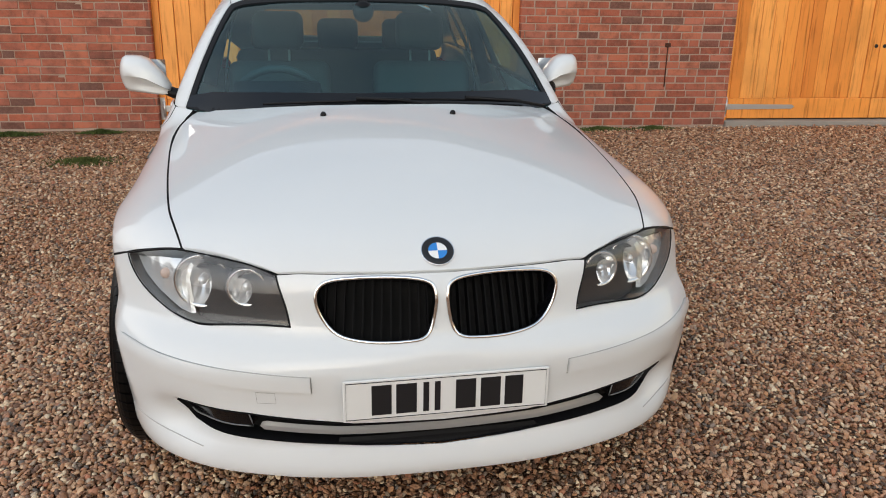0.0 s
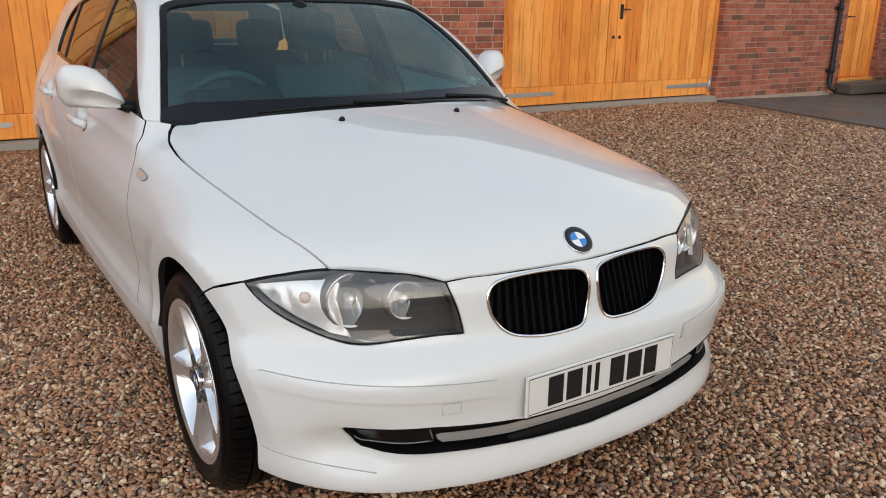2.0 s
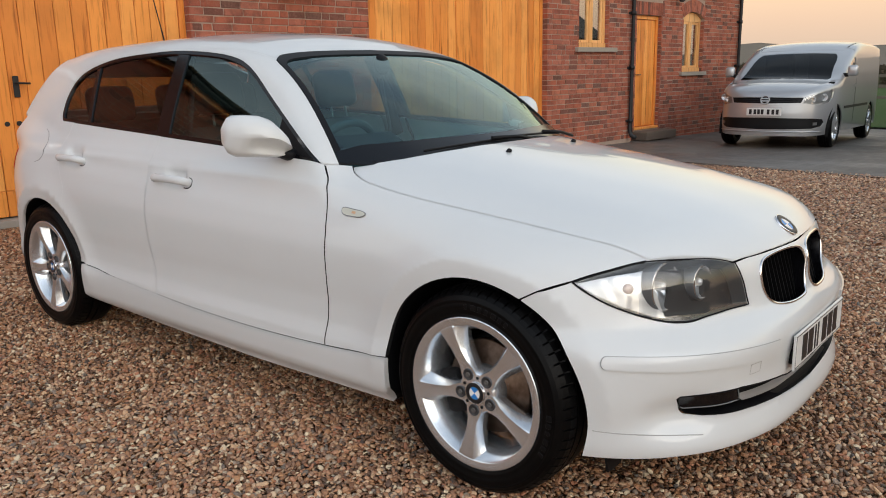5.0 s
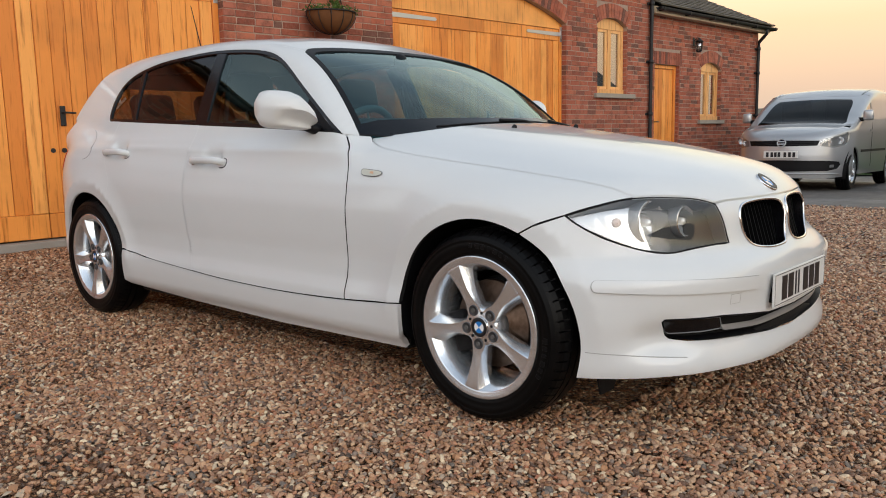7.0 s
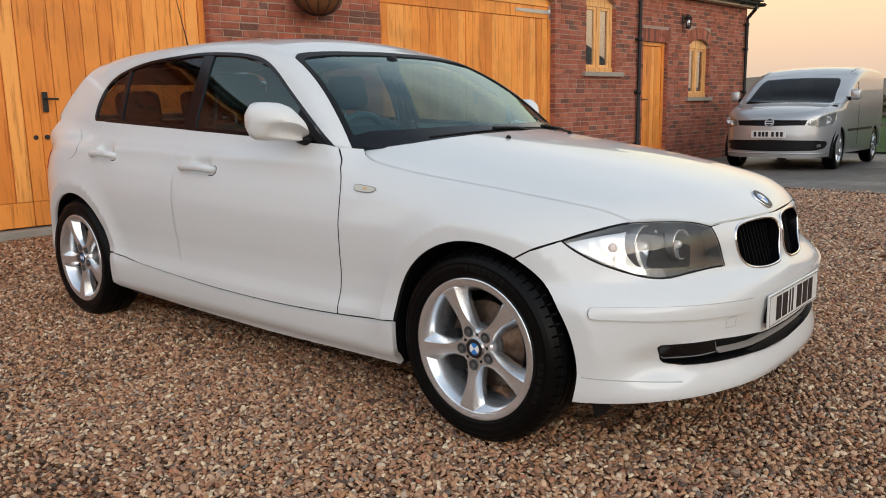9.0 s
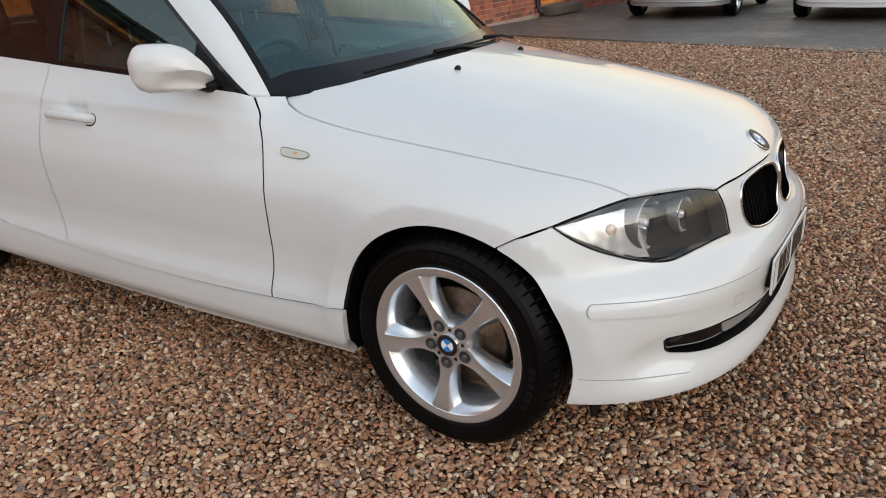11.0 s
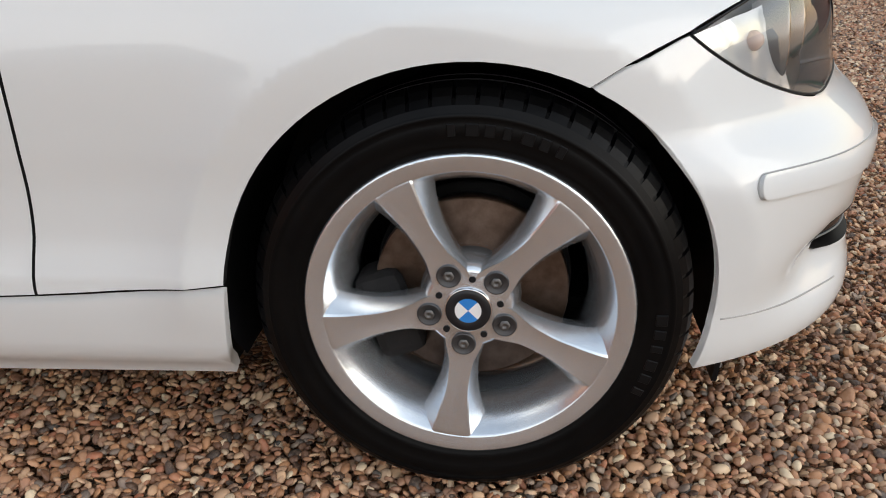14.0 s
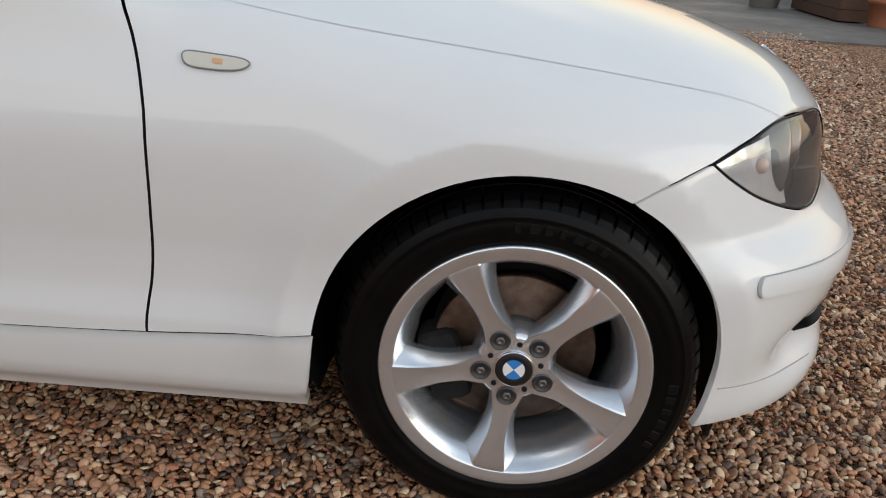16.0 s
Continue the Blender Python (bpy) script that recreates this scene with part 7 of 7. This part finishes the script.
    part("front_bumper", skin(f, nray, both(face), lampholes + [both(gr), both(lo_in)], step=0.05, thick=0.02), paint, g)
    part("grille", skin(f, nray, both(gr), step=0.05, off=-0.015, gap=0.0), BLACK, g)
    zs = sorted({z for _, z in gr})
    for z in np.linspace(zs[0] + 0.02, zs[-1] - 0.02, 3):
        part("grille_bar", ring_on(f, nray, [(u, z) for u in np.linspace(-gr[1][0] * 0.9, gr[1][0] * 0.9, 12)], 0.006, -0.008, 1, 6, closed=False), TRIM, g)
    part("lower_inlet", skin(f, nray, both(lo_in), step=0.05, off=-0.02, gap=0.0), BLACK, g)
    part("inlet_trim", ring_on(f, nray, [(u, spec["chin"]) for u in np.linspace(-0.62, 0.62, 20)], 0.010, 0.004, 1, 8, closed=False), paint, g)
    pz = spec["plate"]
    pp, nn = on_surface(f, nray, [(0.0, pz)])
    pl = part("number_plate", box(-0.26, 0.26, pp[0][1] - 0.02, pp[0][1] + 0.01, pz - 0.055, pz + 0.055, 0.003), PLATE, g, "white number plate with black bars")
    for i, x in enumerate((-0.2, -0.13, -0.075, -0.02, 0.07, 0.14, 0.205)):
        part("plate_bar", box(x - 0.02, x + 0.02, pp[0][1] - 0.0225, pp[0][1] - 0.0201, pz - 0.038, pz + 0.038), INK, pl)
    ws0, ws1 = spec["screen"]
    part("bonnet", skin(f, tray, both([(0.0, NO * spec["bon"]), (0.35, NO * spec["bon"] + 0.02), (0.62, NO * spec["bon"] * 0.80), (0.70, -0.3), (0.74 if "glass" in spec else 0.66, ws0 - (0.105 if "glass" in spec else 0.035)), (0.4, ws0 - (0.165 if "glass" in spec else 0.07)), (0.0, ws0 - (0.18 if "glass" in spec else 0.09))]), step=0.06, gap=0.003), paint, g)
    if "glass" in spec:
        def gray(c):
            al = c[:, 0] / 0.8
            o = np.stack([np.zeros(len(c)), np.full(len(c), 1.6), c[:, 1]], 1)
            return o, np.stack([np.sin(al), -np.cos(al), np.zeros(len(c))], 1)

        def gp(p):
            return [(0.8 * math.atan2(q[0], 1.6 - q[1]), float(q[2])) for q in p]

        def on_top(pts):
            return gp(cast(f, *tray(np.array(pts, float))))

        def on_side(pts):
            c = np.array(pts, float)
            return gp(cast(f, np.stack([c[:, 0] * 0, c[:, 0], c[:, 1]], 1), np.tile(np.array([1.0, 0.0, 0.0]), (len(c), 1))))
        scr = smooth_line(on_top([(0.0, 0.0), (0.35, 0.01), (0.67, 0.05)]), 4) + smooth_line(on_top([(0.70, 0.14), (0.66, 0.48), (0.615, 0.86)]), 4) + smooth_line(on_top([(0.58, 0.91), (0.3, 0.90), (0.0, 0.895)]), 4)
        wnd = smooth_line(on_side([(0.52, 1.12), (0.80, 1.13), (1.07, 1.14)]), 3) + smooth_line(on_side([(1.09, 1.20), (1.08, 1.38), (1.05, 1.42)]), 3) + smooth_line(on_side([(1.0, 1.42), (0.80, 1.34), (0.58, 1.20)]), 3)
        fr = on_top([(0.0, -0.015), (0.35, 0.0), (0.73, 0.055)]) + on_side([(0.0, 1.05), (0.5, 1.062), (1.155, 1.064), (1.157, 1.48)]) + on_top([(0.70, 1.155), (0.66, 1.06), (0.4, 1.03), (0.0, 1.02)])
        part("windscreen_frame", skin(f, gray, both(fr), [both(scr), wnd, [(-u, z) for u, z in reversed(wnd)]], step=0.035, gap=0.001, thick=0.02), paint, g)
        part("windscreen", skin(f, gray, both(scr), step=0.06, gap=0.0, off=-0.006, thick=0.003), GLASSV, g)
        for s in (-1, 1):
            part("scuttle", skin(f, tray, [(0.60, 0.02), (0.86, 0.06), (0.86, 0.42), (0.74, 0.42), (0.74, 0.16), (0.60, 0.10)], step=0.04, gap=0.0, off=-0.012, flip=s), paint, g)
            part("side_window", skin(f, gray, wnd, step=0.06, gap=0.0, off=-0.008, thick=0.003, flip=s), PANE, g)
    else:
        scr = both([(0.0, ws0 - 0.09), (0.4, ws0 - 0.07), (0.69, ws0), (0.655, (ws0 + ws1) / 2), (0.60, ws1), (0.0, ws1 - 0.03)])
        part("windscreen_frame", skin(f, tray, both([(0.0, ws0 - 0.095), (0.4, ws0 - 0.075), (0.70, ws0 - 0.10), (0.82, ws0 - 0.04), (0.80, (ws0 + ws1) / 2), (0.74, ws1 + 0.03), (0.0, ws1 + 0.01)]), [shrink(scr, 0.01)], step=0.05, gap=0, off=-0.004), paint, g)
        part("windscreen", skin(f, tray, scr, step=0.08, gap=0.0, off=-0.004, thick=0.003), GLASSD, g)
    part("roof", skin(f, tray, both([(0.0, ws1), (0.68, ws1 + 0.06), (0.70, ws1 + 0.5), (0.70, TA - 0.35), (0.5, TA - 0.16), (0.0, TA - 0.12)]), step=0.1, gap=0), paint, g)
    part("floor_pan", box(-W + 0.3, W - 0.3, NO * 0.7, TA - 0.25, 0.2, 0.3), DARK, g)
    part("cabin_trim", box(-W + 0.16, W - 0.16, 0.5, TA - 0.4, 0.31, zb - 0.1, 0.03), DARK, g)
    part("tail_panel", box(-W + 0.12, W - 0.12, TA - 0.14, TA - 0.1, 0.3, topline(TA - 0.35) - 0.1, 0.02), paint, g)
    for x in (-0.36, 0.36):
        part("seat", box(x - 0.24, x + 0.24, 1.05, 1.25, zb - 0.12, zb + 0.42, 0.06, seg=2), SEAT, g)
    em, en = on_surface(f, nray, [(0.0, spec["badge"])])
    bd = part("front_badge", turned(lathe([(0.0005, 0.004), (0.056, 0.004), (0.06, 0.0), (0.06, -0.01)], 28), tuple(em[0] + en[0] * 0.012), tuple(en[0])), TRIM, g, "plain round dark badge with a silver rim")
    part("rim", turned(lathe([(0.055, 0.004), (0.057, 0.009), (0.066, 0.010), (0.071, 0.005), (0.071, -0.01)], 28), tuple(em[0] + en[0] * 0.012), tuple(en[0])), SATIN, bd)
    for zz in (-0.02, 0.02):
        part("badge_bar", turned(box(0.0042, 0.008, -0.05, 0.05, zz - 0.008, zz + 0.008), tuple(em[0] + en[0] * 0.012), tuple(en[0])), SATIN, bd)
    return g


VAN = dict(half=0.875, nose=-0.87, base=2.68, tail=3.53, arch=0.365, axle=0.315, lean=0.055, belt=1.10, mir=0.0, spokes=5,
           top=([-0.95, -0.87, -0.75, -0.5, 0.0, 0.12, 0.5, 0.72, 1.0, 1.4, 2.0, 2.6, 3.3, 3.6], [0.6, 0.78, 0.88, 0.985, 1.075, 1.11, 1.31, 1.42, 1.545, 1.68, 1.735, 1.74, 1.71, 1.62]),
           edge=[(1.2, 1.83), (2.6, 1.92), (3.2, 1.89)],
           window=[(0.42, 1.10), (1.12, 1.12), (1.10, 1.54), (0.98, 1.52), (0.55, 1.26)],
           lamp=[(0.445, 0.70), (0.475, 0.795), (0.72, 0.875), (0.97, 0.925), (1.0, 0.82), (0.88, 0.715), (0.62, 0.675)],
           fog=[(0.60, 0.365), (0.66, 0.37), (0.66, 0.415), (0.60, 0.41)], grille=[(0.0, 0.70), (0.43, 0.71), (0.46, 0.79), (0.0, 0.80)],
           inlet=[(0.0, 0.30), (0.58, 0.315), (0.74, 0.35), (0.79, 0.41), (0.76, 0.455), (0.58, 0.47), (0.0, 0.48)], chin=0.27, plate=0.57, badge=0.75, wrap=1.17, screen=(0.17, 1.012), bon=0.93, glass=True, crown=0.035)
parked("van", pose(11.15, 2.88, -0.069, -1.15, 0, -90 + 2.0), SILVER, VAN, "silver small panel van parked on the paving facing the yard", "parked vehicles")
EST = dict(half=0.88, nose=-0.88, base=2.58, tail=3.45, arch=0.35, axle=0.31, lean=0.16, belt=0.98, mir=0.2, spokes=5,
           top=([-0.95, -0.87, -0.75, -0.5, 0.0, 0.35, 0.75, 1.3, 1.6, 2.4, 3.0, 3.3, 3.6], [0.55, 0.70, 0.77, 0.86, 0.95, 1.0, 1.22, 1.43, 1.46, 1.46, 1.42, 1.3, 1.1]),
           edge=[(-0.25, 0.86), (0.3, 0.97), (0.8, 1.13), (1.2, 1.30), (1.5, 1.36), (2.6, 1.36), (3.1, 1.26)],
           window=[(0.75, 0.99), (2.6, 1.03), (2.45, 1.28), (1.5, 1.30), (1.2, 1.25)],
           lamp=[(0.46, 0.64), (0.48, 0.72), (0.72, 0.78), (0.98, 0.80), (0.99, 0.70), (0.80, 0.62), (0.60, 0.61)],
           fog=[(0.74, 0.36), (0.86, 0.37), (0.86, 0.44), (0.74, 0.43)], grille=[(0.0, 0.62), (0.38, 0.63), (0.42, 0.72), (0.0, 0.745)],
           inlet=[(0.0, 0.30), (0.50, 0.31), (0.62, 0.36), (0.58, 0.43), (0.40, 0.45), (0.0, 0.45)], chin=0.27, plate=0.53, badge=0.775, wrap=1.17, screen=(0.42, 1.2), bon=0.93)
parked("estate_car", pose(11.1, 0.30, -0.068, -1.15, 0, -90), WHITE2, EST, "pale silver-white estate car parked on the paving beside a van", "parked vehicles")


# ---- pots at the yard's edge ----
def flower_pot(x, y, r, h, mat, label):
    g = thing("flower_pot", pose(x, y, fall(x) + 0.014), label, "plant pot", "pots along the yard")
    part("pot", lathe([(0.0005, 0.0), (r * 0.68, 0.0), (r * 0.72, 0.01), (r * 0.95, h * 0.8), (r * 1.05, h * 0.8), (r * 1.08, h * 0.98), (r * 1.0, h), (r * 0.92, h * 0.96), (r * 0.88, h * 0.7)], 32, "z"), mat, g)
    part("soil", lathe([(0.0005, h * 0.88), (r * 0.9, h * 0.86)], 24, "z"), BASKETWOOD, g)
    rng = random.Random(int(x * 91 + y * 17))
    b = bmesh.new()
    for k in range(300):
        t, q = rng.random() * 6.28, math.sqrt(rng.random()) * r * 0.9
        p = Vector((q * math.cos(t), q * math.sin(t), h * 0.86 + rng.random() * h * 0.5))
        d = Vector((rng.uniform(-1, 1), rng.uniform(-1, 1), rng.uniform(0, 1))) * 0.06
        s = Vector((rng.uniform(-1, 1), rng.uniform(-1, 1), rng.uniform(-1, 1))) * 0.018
        b.faces.new([b.verts.new(v) for v in (p - s, p + s, p + d)])
    part("plant", b, LEAF, g, "low green plant")


flower_pot(9.02, -4.72, 0.17, 0.36, TERRA, "weathered terracotta flower pot with a low green plant")
flower_pot(11.75, -4.05, 0.3, 0.45, GREYPOT, "pale grey clay pot with a low plant")
tr = thing("planter_trough", pose(10.55, -4.62, fall(10.55) + 0.014, 0, 1.1, -3), "dark brown timber planter trough standing on the paving", "planter")
for z in (0.0, 0.15, 0.3):
    for sx, a in ((1, 0), (-1, 0)):
        part("board", box(-1.15, 1.15, sx * 0.2 - 0.0125, sx * 0.2 + 0.0125, z + 0.02, z + 0.165, 0.004), OLDWOOD, tr)
    for sx in (-1, 1):
        part("end_board", box(sx * 1.135 - 0.0125, sx * 1.135 + 0.0125, -0.186, 0.186, z + 0.02, z + 0.165, 0.004), OLDWOOD, tr)
part("soil", box(-1.12, 1.12, -0.18, 0.18, 0.05, 0.42), DARK, tr)


# ---- rusty hook on the wall ----
hk = thing("wall_hook", pose(3.645, 5.578, 0.43, 0, 0, -3.66), "thin rusty iron rod hanging on the brick wall", "hook")
part("rod", cyl((0, 0, 0.0), (0, 0, 0.42), 0.006, seg=8), RUST, hk)
part("staple", box(-0.03, 0.03, -0.008, 0.02, 0.41, 0.45, 0.004), RUST, hk)


# ---- moss and tufts by the wall ----
def moss_patch(name, x, y, rx, ry, seed, label):
    rng = np.random.RandomState(seed)
    vs, fs = [], []
    for k in range(2600):
        a, q = rng.rand() * 6.283, abs(rng.randn()) * 0.45
        px, py = x + rx * q * math.cos(a), y + ry * q * math.sin(a)
        h = (0.012 + 0.03 * rng.rand()) * (1.2 - q)
        d = rng.randn(2) * 0.012
        w = rng.randn(2) * 0.005
        n = len(vs)
        vs += [(px - w[0], py - w[1], 0.0), (px + w[0], py + w[1], 0.0), (px + d[0], py + d[1], h)]
        fs.append((n, n + 1, n + 2))
    me = bpy.data.meshes.new(name)
    me.from_pydata(vs, [], fs)
    return tagged(part(name, me, MOSS), label, "moss", kind="stuff")


for i, (x, y, rx, ry) in enumerate(((-1.95, 4.35, 0.46, 0.34), (-2.9, 5.75, 0.4, 0.12), (-2.1, 5.8, 0.25, 0.08), (2.9, 5.45, 0.45, 0.14), (3.5, 5.45, 0.3, 0.12))):
    moss_patch("moss", x, y, rx, ry, 20 + i, "low green moss growing through the gravel")


# ---- loose pebbles round the car ----
def ico(level):
    b = bmesh.new()
    bmesh.ops.create_icosphere(b, subdivisions=level, radius=1.0)
    b.verts.ensure_lookup_table()
    v = np.array([tuple(q.co) for q in b.verts])
    f = np.array([[q.index for q in fc.verts] for fc in b.faces])
    b.free()
    f = f[v[f].mean(1)[:, 2] > -0.3]
    return v, f


def scatter(name, x0, x1, y0, y1, gap, level, seed, hole=None, size=1.0, fade=0.0, under=None):
    rng = np.random.RandomState(seed)
    gx, gy = np.meshgrid(np.arange(x0, x1, gap), np.arange(y0, y1, gap))
    c = np.stack([gx.ravel(), gy.ravel()], 1) + (rng.rand(gx.size, 2) - 0.5) * gap * 1.1
    for h in (hole, under):
        if h:
            c = c[~((c[:, 0] > h[0]) & (c[:, 0] < h[1]) & (c[:, 1] > h[2]) & (c[:, 1] < h[3]))]
    if fade:
        edge = np.minimum(np.minimum(c[:, 0] - x0, x1 - c[:, 0]), np.minimum(c[:, 1] - y0, y1 - c[:, 1]))
        c = c[rng.rand(len(c)) < np.clip(edge / fade, 0.0, 1.0) ** 0.7]
    n = len(c)
    if level:
        v, f = ico(level)
    else:
        v = np.array([(1, 0, 0), (0, 1, 0), (-1, 0, 0), (0, -1, 0), (0, 0, 1.0)]) * 1.1
        f = np.array([(0, 1, 4), (1, 2, 4), (2, 3, 4), (3, 0, 4)])
    r = np.exp(rng.randn(n) * 0.21) * 0.0082 * size
    s = np.stack([r * (1.0 + 0.45 * rng.rand(n)), r * (0.8 + 0.25 * rng.rand(n)), r * (0.55 + 0.25 * rng.rand(n))], 1)
    a = rng.rand(n) * 6.283
    tip = rng.randn(n, 2) * 0.34
    p = v[None] * s[:, None, :]
    wob = 1 + 0.10 * np.sin(v[None, :, 0] * 3 + a[:, None] * 5) * np.cos(v[None, :, 1] * 2.5 + a[:, None] * 3)
    p = p * wob[..., None]
    z = p[..., 2] + p[..., 0] * tip[:, None, 0] + p[..., 1] * tip[:, None, 1]
    x = p[..., 0] * np.cos(a)[:, None] - p[..., 1] * np.sin(a)[:, None]
    y = p[..., 0] * np.sin(a)[:, None] + p[..., 1] * np.cos(a)[:, None]
    h = 0.001 + rng.rand(n) * 0.009 * size
    out = np.stack([x + c[:, None, 0], y + c[:, None, 1], z + h[:, None]], 2).reshape(-1, 3)
    faces = (f[None] + (np.arange(n) * len(v))[:, None, None]).reshape(-1, 3)
    me = bpy.data.meshes.new(name)
    me.vertices.add(len(out))
    me.vertices.foreach_set("co", out.ravel())
    me.loops.add(faces.size)
    me.loops.foreach_set("vertex_index", faces.ravel().astype(np.int32))
    me.polygons.add(len(faces))
    me.polygons.foreach_set("loop_start", np.arange(0, faces.size, 3, dtype=np.int32))
    me.polygons.foreach_set("use_smooth", np.full(len(faces), level != 1))
    me.update(calc_edges=True)
    me.validate()
    return tagged(part(name, me, PEBBLES), "rounded brown, pink and grey pebbles of the drive", "gravel", kind="stuff")


NEAR = (-1.75, -0.5, -1.25, 1.45)
scatter("pebbles", *NEAR, 0.0134, 2, 11, size=0.88)
scatter("pebbles", -2.6, 3.4, -2.2, 4.2, 0.0165, 1, 12, NEAR, 0.92, 1.3, (-0.5, 0.75, -0.3, 3.0))
scatter("pebbles", -4.6, 7.4, -3.2, 5.62, 0.024, 0, 13, (-2.0, 2.6, -1.6, 3.4), 1.25, 0.5)

# ---- single bricks between the garage doors ----
for a, c, z in ONES:
    ob = new("brick", brick_mesh(c - a))
    ob.parent = wall_a
    ob.location = ((a + c) / 2, random.uniform(-0.004, 0.003) + 0.004, z + 0.0325)
